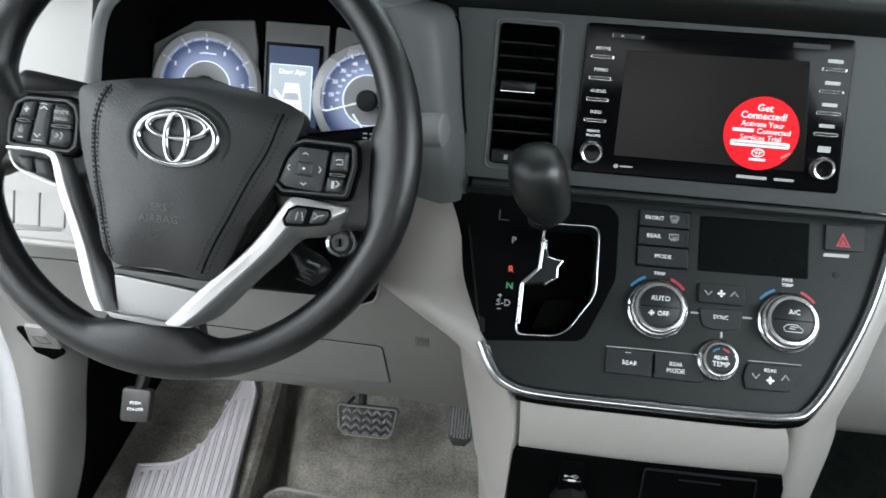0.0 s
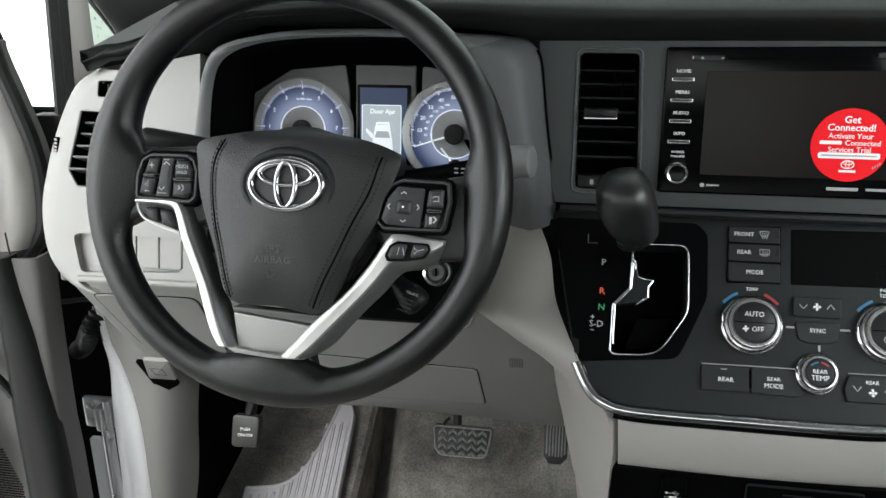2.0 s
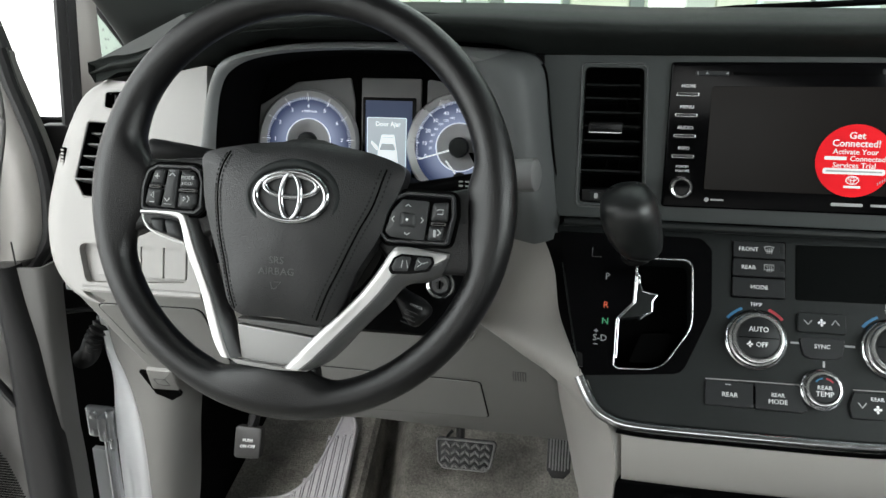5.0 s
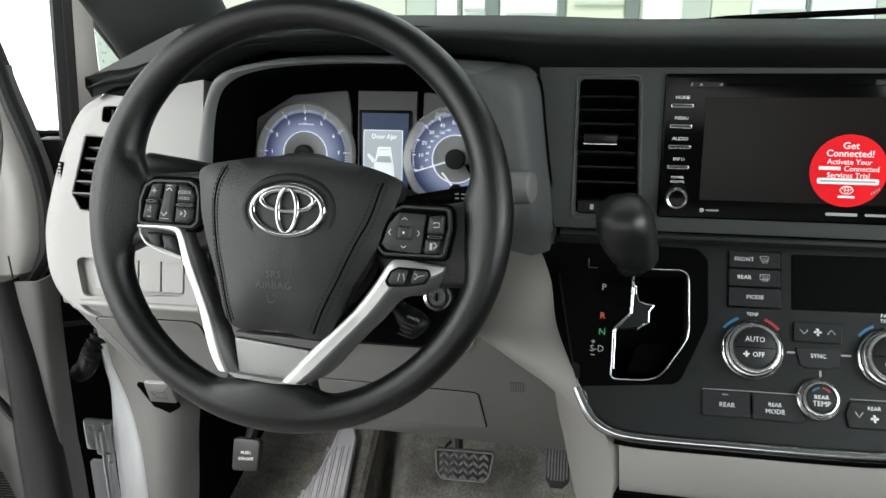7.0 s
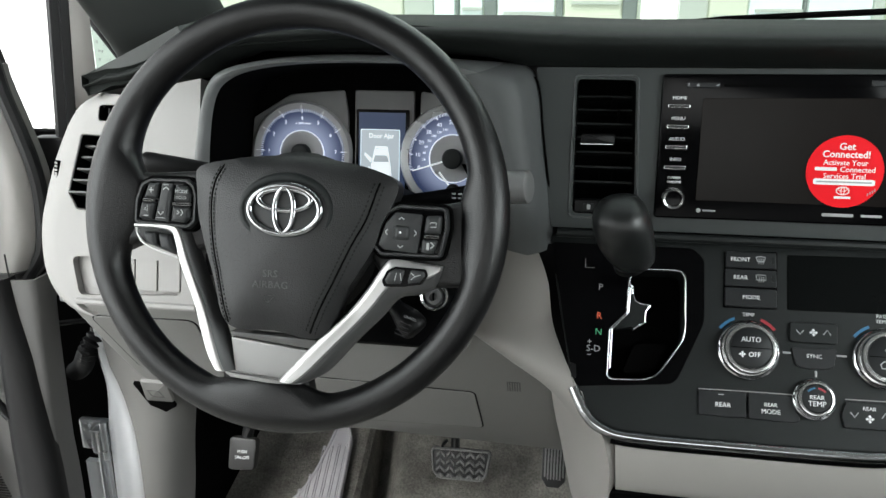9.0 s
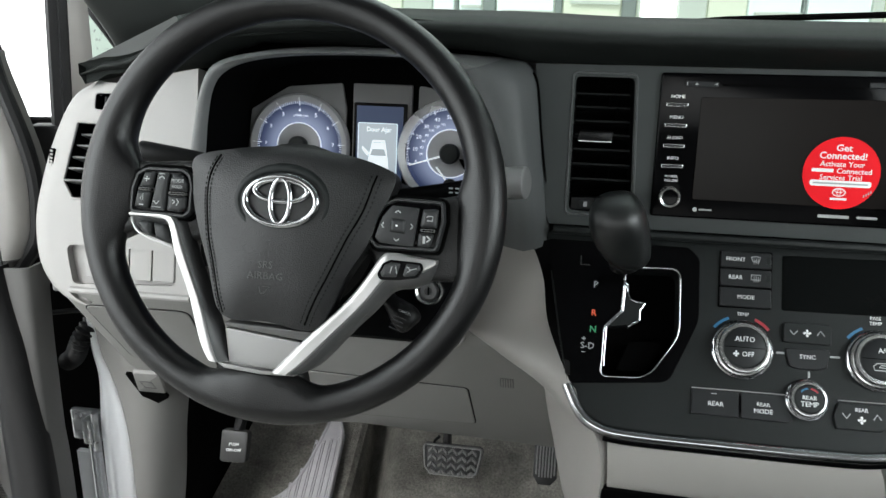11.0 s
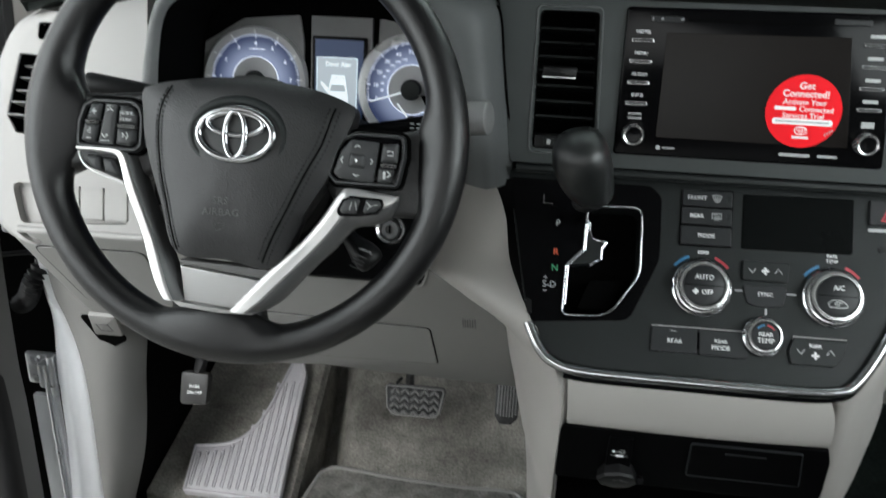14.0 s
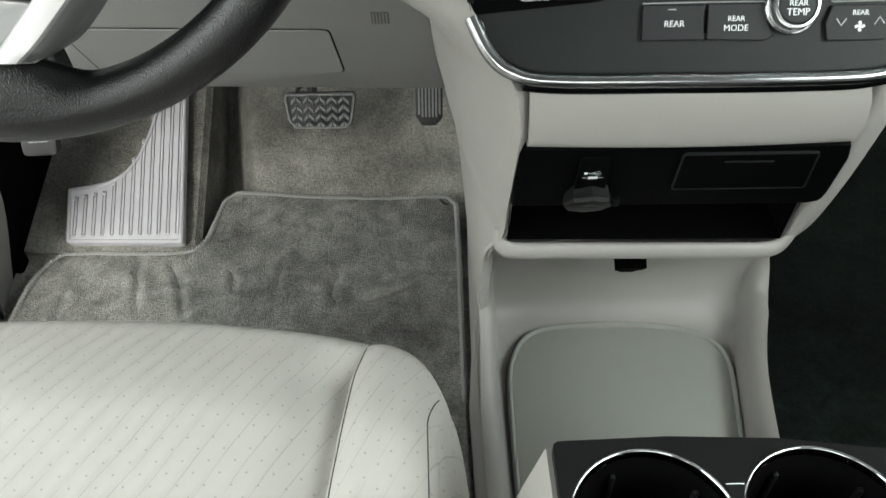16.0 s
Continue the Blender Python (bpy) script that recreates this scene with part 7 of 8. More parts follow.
# ---- air vents ----
def air_vent(label, frame_, hole, slats, slat_ends, depth=0.05, group="dash air vents", tilt=0.004, slat_mat=None):
    v = thing("air_vent", label, "air vent", tuple(frame_ @ Vector((*hole[0], 0))), group)
    bm = bmesh.new()
    loft(bm, [[frame_ @ Vector((x, y, n)) for x, y in o] for o, n in ((inset(hole, 0.0007), -0.0006), (inset(hole, 0.002), -depth))], caps=(False, True))
    part("duct", bm, M_VOID, v, "black duct")
    for k, y in enumerate(slats):
        (xa, xb) = slat_ends(y)
        m = plate(box2(xa, xb, y - 0.0011, y + 0.0011, 0.0006, 2), -0.022, -0.003, frame_ @ Matrix.Translation((0, tilt, 0)) @ Matrix.Rotation(radians(-12), 4, "X"), 0.0006)
        part("slat", m, slat_mat or M_STACK, v)
    return v


ys = [U(0, z)[1] for z in (0.9343, 0.9204, 0.9059, 0.8918, 0.8765, 0.8611, 0.8455)]
vent = air_vent("tall black center air vent with horizontal slats", FU, vent_hole, ys, lambda y: (0.0815, 0.1395 + (0.135 - y) * 0.04))
vent_edge = rounded([U(0.0775, 0.8110), U(0.1490, 0.8110), U(0.1425, 0.9560), U(0.0772, 0.9560)], 0.008)
part("frame", band(vent_edge, inset(vent_edge, 0.0026), -0.004, 0.0016, FU, 0.3), M_COWLSIDE, vent, "thin grey frame", smooth=True, angle=60)
part("tab", plate(rounded([U(0.0865, 0.8870), U(0.1205, 0.8870), U(0.1215, 0.8975), U(0.0880, 0.8975)], 0.002), -0.006, 0.008, FU, 0.002), M_BLACK, vent, "black thumb tab", smooth=True)
part("tab_bar", plate(box2(0.0872, 0.1200, U(0, 0.8866)[1], U(0, 0.8886)[1], 0.0009), 0.0, 0.0090, FU, 0.0008), M_TRIMCHROME, vent, "bright bar")
for x, z in ((0.1165, 0.9270), (0.1245, 0.9150), (0.108, 0.853), (0.121, 0.8510)):
    part("vane", plate(box2(x, x + 0.0014, U(0, z)[1] - 0.006, U(0, z)[1] + 0.006), -0.034, -0.024, FU), M_VOID, vent)
part("dial_slot", plate(box2(0.093, 0.104, U(0, 0.8195)[1], U(0, 0.8265)[1], 0.001), -0.02, -0.001, FU), M_STACK, vent)
part("dial_bar", plate(box2(0.097, 0.1005, U(0, 0.8205)[1], U(0, 0.8255)[1]), -0.01, 0.0004, FU), M_GREYPRINT, vent, "pale mark of the vent dial")
part("dial_cover", plate(box2(0.084, 0.143, U(0, 0.8165)[1], U(0, 0.8295)[1], 0.002), -0.02, -0.003, FU, 0.001), M_BLACK, vent)
ys = [D(0, z)[1] for z in (0.873, 0.861, 0.848, 0.836, 0.823)]
v2 = air_vent("black side air vent in light grey panel", FD, vent_l, ys, lambda y: (-0.4615 + (y + 0.0247) * 0.237, -0.389), slat_mat=M_INSTR)
part("rim", band(inset(vent_l, -0.0022), vent_l, -0.002, 0.0010, FD, 0.3), M_LIGHT, v2, "light grey rim", smooth=True)
v3 = air_vent("small black side window demister vent", FD, defog, [D(0, 0.910)[1]], lambda y: (-0.428, -0.387), 0.03)
for k in range(4):
    part("vane", plate(box2(-0.420 + k * 0.011, -0.4185 + k * 0.011, D(0, 0.904)[1], D(0, 0.916)[1]), -0.02, -0.004, FD), M_BLACK, v3)
FSL = plane_frame((-0.4815, 0.9350, 0.848), (0.86, -0.50, 0), (0.19, 0.06, 1))
part("vent_wheel_slot", plate(rounded([(-0.0045, -0.0105), (0.0042, -0.0105), (0.0045, 0.0105), (-0.0042, 0.0105)], 0.001), -0.004, 0.0016, FSL), M_VOID, v2, "black slot of the vent wheel")
for k in range(5):
    part("wheel_rib", plate(box2(-0.0016, 0.0036, -0.0088 + k * 0.0039, -0.0066 + k * 0.0039), 0.0012, 0.0026, FSL, 0.0004), M_LIGHT, v2)

# ---- head unit ----
radio = thing("head_unit", "black touch screen radio with side buttons and knobs", "car radio", (0.29, 0.96, 0.88))
bez = rounded([U(0.164, 0.8155), U(0.423, 0.8160), U(0.413, 0.9600), U(0.164, 0.9570)], 0.004)
part("bezel", plate(bez, -0.004, 0.004, FU, 0.002), M_GLOSS, radio, "gloss black bezel", smooth=True, angle=50)
scr = rounded([U(0.2035, 0.8345), U(0.3870, 0.8345), U(0.3745, 0.9375), U(0.2035, 0.9345)], 0.002)
part("screen", plate(scr, 0.002, 0.0046, FU, 0.0004), M_SCREEN, radio, "dark glass touch screen")
part("disc_slot", plate(rounded([U(0.222, 0.9455), U(0.352, 0.9470), U(0.352, 0.9490), U(0.222, 0.9480)], 0.0006), 0.002, 0.0044, FU), M_VOID, radio, "thin disc slot")
for (a, b), z in (((0.187, 0.2185), 0.947), ((0.3560, 0.3900), 0.951)):
    part("slot_button", plate(box2(a, b, U(0, z - 0.0026)[1], U(0, z + 0.0026)[1], 0.001), 0.003, 0.0052, FU, 0.0006), M_BUTTON, radio, "narrow slot button")
part("print_mark", plate([U(0.196, 0.9460), U(0.1995, 0.9460), U(0.1978, 0.9485)], 0.005, 0.0055, FU), M_GREYPRINT, radio)
mark([U(0.189, 0.9455), U(0.189, 0.9485)], 0.0004, FU, 0.0054, radio, M_GREYPRINT)
part("print_mark", plate([U(0.2145, 0.9465), U(0.2175, 0.9465), U(0.2175, 0.9485)], 0.005, 0.0055, FU), M_GREYPRINT, radio)
for k, word in enumerate(("HOME", "MENU", "AUDIO", "INFO")):
    z = 0.9265 - 0.0200 * k
    key = part("side_button", plate(box2(0.1705, 0.1918, U(0, z - 0.0019)[1], U(0, z + 0.0019)[1], 0.001), 0.003, 0.0056, FU, 0.0006), M_DIALSILVER, radio, "slim chrome-edged button")
    part("button_face", plate(box2(0.1714, 0.1909, U(0, z - 0.0011)[1], U(0, z + 0.0012)[1], 0.0006), 0.005, 0.0060, FU), M_BUTTON, key)
    lettering("button_print", word, 0.0046, FU, *U(0.1815, z + 0.0078), 0.0041, M_WHITE, radio, width=1.05)
lettering("button_print", "POWER", 0.0034, FU, *U(0.1815, 0.8562), 0.0041, M_WHITE, radio, width=1.05)
lettering("button_print", "VOLUME", 0.0034, FU, *U(0.1815, 0.8520), 0.0041, M_WHITE, radio, width=1.05)
for k, z in enumerate((0.9315, 0.9115, 0.8915, 0.8718)):
    key = part("side_button", plate(box2(0.3860 + 0.001 * k, 0.4085 + 0.001 * k, U(0, z - 0.0019)[1], U(0, z + 0.0019)[1], 0.001), 0.003, 0.0056, FU, 0.0006), M_DIALSILVER, radio, "slim chrome-edged button")
    part("button_face", plate(box2(0.3869 + 0.001 * k, 0.4076 + 0.001 * k, U(0, z - 0.0011)[1], U(0, z + 0.0012)[1], 0.0006), 0.005, 0.0060, FU), M_BUTTON, key)
    part("print_bar", plate(box2(0.3905 + 0.001 * k, 0.4045 + 0.001 * k, U(0, z + 0.0062)[1], U(0, z + 0.0095)[1]), 0.003, 0.0043, FU), M_GREYPRINT, radio, "unreadable grey print")
part("print_bar", plate(box2(0.3960, 0.4080, U(0, 0.8548)[1], U(0, 0.8605)[1]), 0.003, 0.0043, FU), M_GREYPRINT, radio)
for x, z in ((0.1812, 0.8362), (0.4020, 0.8400)):
    f = FU @ Matrix.Translation((*U(x, z), 0))
    kn = part("knob", lathe([(0.0112, 0.003), (0.0108, 0.012), (0.0098, 0.0145), (0.0080, 0.0138), (0.0076, 0.012), (0.002, 0.0118)], f, 40), M_DIALSILVER, radio, "round knob with bright ring", smooth=True, angle=45)
    part("knob_face", lathe([(0.0079, 0.010), (0.0079, 0.0136), (0.0070, 0.0128), (0.001, 0.0124)], f, 36), M_GLOSS, kn, "black knob face", smooth=True)
part("logo_dot", lathe([(0.0022, 0.003), (0.0022, 0.0044), (0.0005, 0.0045)], FU @ Matrix.Translation((*U(0.2072, 0.8245), 0)), 20), M_PRINT, radio, "small white round mark")
part("print_bar", plate(box2(0.2112, 0.2235, U(0, 0.8238)[1], U(0, 0.8254)[1]), 0.003, 0.0043, FU), M_GREYPRINT, radio)
part("print_bar", plate(box2(0.3240, 0.3530, U(0, 0.8236)[1], U(0, 0.8266)[1], 0.001), 0.003, 0.0043, FU), M_GREYPRINT, radio)
part("print_bar", plate(box2(0.3600, 0.3790, U(0, 0.8240)[1], U(0, 0.8264)[1], 0.001), 0.003, 0.0043, FU), M_GREYPRINT, radio)

sticker = thing("sticker", "round red paper sticker with white print on the radio screen", "sticker", tuple(FU @ Vector((*U(0.341, 0.868), 0.0046))))
FS = FU @ Matrix.Translation((*U(0.3405, 0.8675), 0.0046))
part("disc", plate(oval(0, 0, 0.0355, 0.0350, 64), 0.0, 0.0005, FS), M_STICKER, sticker, "red paper disc")
for word, y, s, w in (("Get", 0.0240, 0.0092, 1.05), ("Connected!", 0.0165, 0.0092, 1.0), ("Activate Your", 0.0085, 0.0072, 1.0), ("Services Trial", -0.0045, 0.0072, 1.0)):
    lettering("print", word, s, FS, 0.0, y, 0.0006, M_WHITE, sticker, width=w, bold=0.00014 if s > 0.008 else 0.00005)
lettering("print", "Connected", 0.0072, FS, 0.0115, 0.0020, 0.0006, M_WHITE, sticker, bold=0.00005)
part("brand_bar", plate(box2(-0.0275, -0.0075, 0.0006, 0.0040, 0.0005), 0.0004, 0.0007, FS), M_WHITE, sticker)
part("address_box", plate(box2(-0.0280, 0.0285, -0.0130, -0.0072, 0.0024), 0.0004, 0.0007, FS), M_WHITE, sticker, "white rounded bar")
part("address_bar", plate(box2(-0.0250, 0.0255, -0.0109, -0.0093), 0.0006, 0.0009, FS), M_GREYPRINT, sticker)
oval_ring(0.0, -0.0185, 0.0062, 0.0042, 0.0008, 0.0008, 0.0004, sticker, FS, M_WHITE, "mark_oval", 0.0004)
oval_ring(0.0, -0.0170, 0.0044, 0.0020, 0.0006, 0.0006, 0.0004, sticker, FS, M_WHITE, "mark_oval", 0.0004)
oval_ring(0.0, -0.0187, 0.0019, 0.0036, 0.0006, 0.0006, 0.0004, sticker, FS, M_WHITE, "mark_oval", 0.0004)
part("brand_bar", plate(box2(-0.0075, 0.0078, -0.0262, -0.0240), 0.0004, 0.0007, FS), M_WHITE, sticker)
for k in range(4):
    part("peel_mark", plate(box2(0.0225 + k * 0.002, 0.0235 + k * 0.002, -0.0225 + k * 0.0014, -0.0200 + k * 0.0014), 0.0004, 0.0007, FS), M_GREYPRINT, sticker)

# ---- climate controls ----
climate = thing("climate_controls", "black climate buttons and chrome-ringed dials", "climate control", (0.32, 0.90, 0.70))


def key_plate(x0, x1, z0, z1, r=0.0018, h=0.003, label="", slant=0.0, mat_=None, name="button"):
    o = rounded([L(x0, z0), L(x1, z0), L(x1 + slant, z1), L(x0 + slant, z1)], r)
    return part(name, plate(o, -0.002, h, FL, 0.0008), mat_ or M_BUTTON, climate, label)


part("button_well", plate(rounded([L(0.2355, 0.7335), L(0.2870, 0.7342), L(0.2880, 0.7840), L(0.2372, 0.7825)], 0.002), -0.003, 0.0006, FL), M_GLOSS, climate, "gloss black button surround")
for k, (z0, z1, word) in enumerate(((0.7685, 0.7825, "FRONT"), (0.7525, 0.7672, "REAR"), (0.7350, 0.7510, "MODE"))):
    b_ = key_plate(0.2375 - 0.0003 * k, 0.2865 - 0.0001 * k, z0, z1, label="black window button")
    zc = (z0 + z1) / 2
    lettering("button_print", word, 0.0058, FL, *L(0.2520 if k < 2 else 0.2620, zc), 0.0031, M_WHITE, b_, width=1.0)
    if k < 2:
        cx, cy = L(0.2715, zc)
        if k == 0:
            mark([(cx - 0.0045, cy + 0.0030), (cx, cy + 0.0040), (cx + 0.0045, cy + 0.0030), (cx + 0.0030, cy - 0.0012), (cx - 0.0030, cy - 0.0012), (cx - 0.0045, cy + 0.0030)], 0.0004, FL, 0.0033, b_)
        else:
            mark([(cx - 0.0045, cy + 0.0034), (cx + 0.0045, cy + 0.0034), (cx + 0.0045, cy - 0.0016), (cx - 0.0045, cy - 0.0016), (cx - 0.0045, cy + 0.0034)], 0.0004, FL, 0.0033, b_)
        for d in (-0.002, 0.0, 0.002):
            mark([(cx + d, cy + 0.0022), (cx + d + 0.0006, cy), (cx + d, cy - 0.004)], 0.0003, FL, 0.0033, b_)
        part("lamp_window", plate(box2(0.2815, 0.2845, cy - 0.0035, cy + 0.0035), 0.002, 0.0033, FL), M_STACK, b_)
part("lcd", plate(rounded([L(0.2965, 0.7345), L(0.4030, 0.7360), L(0.4045, 0.7835), L(0.2975, 0.7820)], 0.0025), -0.003, 0.0008, FL, 0.0004), M_LCD, climate, "dark climate display")
part("hazard_button", plate(rounded([L(0.4180, 0.7620), L(0.4545, 0.7628), L(0.4570, 0.7850), L(0.4190, 0.7835)], 0.002), -0.002, 0.003, FL, 0.0008), M_BUTTON, climate, "black hazard button")
part("hazard_triangle", band([L(0.4285, 0.7655), L(0.4425, 0.7655), L(0.4355, 0.7775)], [L(0.4310, 0.7667), L(0.4400, 0.7667), L(0.4355, 0.7745)], 0.003, 0.0034, FL), M_RED, climate, "red triangle")
part("hazard_triangle", plate([L(0.4325, 0.7672), L(0.4385, 0.7672), L(0.4355, 0.7725)], 0.003, 0.0034, FL), M_RED, climate)
part("hazard_strip", plate([L(0.4175, 0.7565), L(0.4415, 0.7570), L(0.4420, 0.7598), L(0.4180, 0.7593)], -0.001, 0.0015, FL), M_GREYPRINT, climate, "grey strip under the hazard button")
part("sensor", lathe([(0.0035, -0.001), (0.0033, 0.0008), (0.001, 0.001)], FL @ Matrix.Translation((*L(0.4300, 0.7420), 0)), 16), M_BLACK, climate, smooth=True)


def dial(x, z, r, h):
    f = FL @ Matrix.Translation((*L(x, z), 0))
    d = part("dial", lathe([(r * 0.965, -0.001), (r * 0.96, h - 0.0095), (r * 0.95, h - 0.0085), (r * 0.90, h - 0.0080), (r * 0.895, h - 0.0070), (r * 0.905, h - 0.0040), (r * 0.900, h - 0.0020), (r * 0.87, h - 0.0003), (r * 0.83, h), (r * 0.76, h), (r * 0.735, h - 0.0012), (r * 0.72, h - 0.0020), (0.001, h - 0.002)], f, 72), M_DIALSILVER, climate, "satin silver dial", smooth=True, angle=30)
    part("chrome_base", lathe([(r * 1.09, -0.001), (r * 1.095, 0.0020), (r * 1.07, 0.0042), (r * 1.01, 0.0050), (r * 0.985, 0.0040), (r * 0.98, 0.001)], f, 72, caps=(False, False)), M_CHROME, d, "bright base ring", smooth=True, angle=60)
    part("dial_face", lathe([(r * 0.725, h - 0.003), (r * 0.72, h - 0.0006), (r * 0.66, h + 0.0004), (0.001, h + 0.0008)], f, 64), M_BUTTON, d, "black dial face", smooth=True)
    return d, f


dl, f = dial(0.2590, 0.6990, 0.0271, 0.0145)
part("split_line", plate(box2(-0.0185, 0.0185, -0.0003, 0.0003), 0.0135, 0.0158, f), M_VOID, dl)
lettering("dial_print", "AUTO", 0.0070, f, 0.0, 0.0080, 0.0155, M_WHITE, dl, width=0.94)
lettering("dial_print", "OFF", 0.0068, f, 0.0030, -0.0066, 0.0155, M_WHITE, dl, width=0.94)


def fan(f, x, y, n, s, parent, mat_=None):
    for a in range(4):
        c = Matrix.Rotation(radians(90 * a + 20), 4, "Z")
        o = [(c @ Vector(p)).xy for p in ((0, 0, 0), (s * 0.55, s * 0.35, 0), (s * 0.5, s, 0), (-s * 0.1, s, 0))]
        part("fan_mark", plate([(x + p.x, y + p.y) for p in o], n - 0.0003, n + 0.0002, f), mat_ or M_WHITE, parent)


fan(f, -0.0082, -0.0064, 0.0156, 0.0027, dl)
dr, f2 = dial(0.3838, 0.6985, 0.0271, 0.0145)
part("split_line", plate(box2(-0.0185, 0.0185, -0.0003, 0.0003), 0.0135, 0.0158, f2), M_VOID, dr)
lettering("dial_print", "A/C", 0.0068, f2, 0.001, 0.0078, 0.0155, M_WHITE, dr, width=0.94)
mark([(-0.009, -0.0075), (-0.006, -0.0045), (0.003, -0.0040), (0.007, -0.0070), (0.009, -0.0085), (0.008, -0.0110), (-0.008, -0.0110), (-0.009, -0.0075)], 0.0005, f2, 0.0157, dr)
mark([(0.004, -0.0065), (-0.002, -0.0060), (-0.004, -0.0080), (0.002, -0.0085)], 0.0005, f2, 0.0157, dr)
dm, f3 = dial(0.3185, 0.6622, 0.0184, 0.0115)
lettering("dial_print", "REAR", 0.0056, f3, 0.0, 0.0010, 0.0125, M_WHITE, dm)
lettering("dial_print", "TEMP", 0.0068, f3, 0.0, -0.0050, 0.0125, M_WHITE, dm)


def arc(f, r0, r1, a0, a1, n, mat_, parent):
    part("color_arc", plate(oval(0, 0, r1, r1, 12, a0, a1) + oval(0, 0, r0, r0, 12, a0, a1)[::-1], n, n + 0.0004, f), mat_, parent)


arc(f, 0.0318, 0.0345, 112, 142, 0.0, M_BLUE, climate), arc(f, 0.0318, 0.0345, 40, 68, 0.0, M_RED, climate)
arc(f2, 0.0318, 0.0345, 112, 142, 0.0, M_BLUE, climate), arc(f2, 0.0318, 0.0345, 40, 68, 0.0, M_RED, climate)
arc(f3, 0.0092, 0.0108, 98, 140, 0.0120, M_BLUE, dm), arc(f3, 0.0092, 0.0108, 40, 82, 0.0120, M_RED, dm)
lettering("panel_print", "TEMP", 0.0048, FL, *L(0.2600, 0.7288), 0.0001, M_WHITE, climate)
lettering("panel_print", "PASS", 0.0048, FL, *L(0.3835, 0.7335), 0.0001, M_WHITE, climate)
lettering("panel_print", "TEMP", 0.0048, FL, *L(0.3835, 0.7292), 0.0001, M_WHITE, climate)
fanb = key_plate(0.2975, 0.3415, 0.7080, 0.7245, 0.003, 0.0035, "black rocker for the fan", 0.0005, M_STACK)
mark([L(0.3035, 0.7180), L(0.3070, 0.7145), L(0.3105, 0.7180)], 0.0005, FL, 0.0037, fanb), mark([L(0.3285, 0.7150), L(0.3320, 0.7190), L(0.3355, 0.7150)], 0.0005, FL, 0.0037, fanb)
fan(FL, *L(0.3195, 0.7165), 0.0037, 0.0034, fanb)
sync = part("button", plate(rounded([L(0.2990, 0.7035), L(0.3030, 0.6890), L(0.3110, 0.6868), L(0.3310, 0.6870), L(0.3380, 0.6895), L(0.3410, 0.7045)], 0.003), -0.002, 0.0022, FL, 0.0008), M_BUTTON, climate, "black sync button")
lettering("button_print", "SYNC", 0.0058, FL, *L(0.3200, 0.6970), 0.0024, M_WHITE, sync)
for a, b in (((0.2915, 0.6990), (0.2990, 0.6990)), ((0.3410, 0.6990), (0.3500, 0.6990)), ((0.3215, 0.6855), (0.3215, 0.6805))):
    mark([L(*a), L(*b)], 0.0010, FL, 0.0006, climate, M_GREYPRINT)
rear = key_plate(0.2125, 0.2565, 0.6432, 0.6635, 0.0015, 0.003, "black rear climate button")
lettering("button_print", "REAR", 0.0062, FL, *L(0.2350, 0.6525), 0.0031, M_WHITE, rear)
part("lamp_window", plate([L(0.2305, 0.6605), L(0.2360, 0.6605), L(0.2360, 0.6612), L(0.2305, 0.6612)], 0.002, 0.0033, FL), M_GREYPRINT, rear)
rmode = part("button", plate(rounded([L(0.2585, 0.6432), L(0.3010, 0.6425), L(0.3060, 0.6450), L(0.3015, 0.6530), L(0.3010, 0.6640), L(0.2585, 0.6638)], 0.0015), -0.002, 0.003, FL, 0.0008), M_BUTTON, climate, "black rear mode button")
lettering("button_print", "REAR", 0.0052, FL, *L(0.2790, 0.6552), 0.0031, M_WHITE, rmode)
lettering("button_print", "MODE", 0.0062, FL, *L(0.2790, 0.6498), 0.0031, M_WHITE, rmode)
part("divider", plate(box2(0.2567, 0.2583, L(0, 0.6470)[1], L(0, 0.6610)[1], 0.0006), -0.001, 0.0036, FL), M_GLOSS, climate)
mark([L(0.2125, 0.6645), L(0.2560, 0.6650), L(0.3010, 0.6650)], 0.0005, FL, 0.0010, climate, M_SILVER, "bright_line")
rfan = part("button", plate(rounded([L(0.3450, 0.6418), L(0.3850, 0.6420), L(0.3920, 0.6480), L(0.3980, 0.6630), L(0.3470, 0.6625), L(0.3425, 0.6520)], 0.002), -0.002, 0.0032, FL, 0.0008), M_STACK, climate, "black rear fan rocker")
mark([L(0.3505, 0.6545), L(0.3540, 0.6505), L(0.3575, 0.6545)], 0.0005, FL, 0.0034, rfan), mark([L(0.3780, 0.6510), L(0.3815, 0.6555), L(0.3850, 0.6515)], 0.0005, FL, 0.0034, rfan)
lettering("button_print", "REAR", 0.0050, FL, *L(0.3675, 0.6578), 0.0033, M_WHITE, rfan)
fan(FL, *L(0.3675, 0.6500), 0.0034, 0.0034, rfan)
mark([L(0.3470, 0.6645), L(0.3975, 0.6650)], 0.0005, FL, 0.0010, climate, M_SILVER, "bright_line")

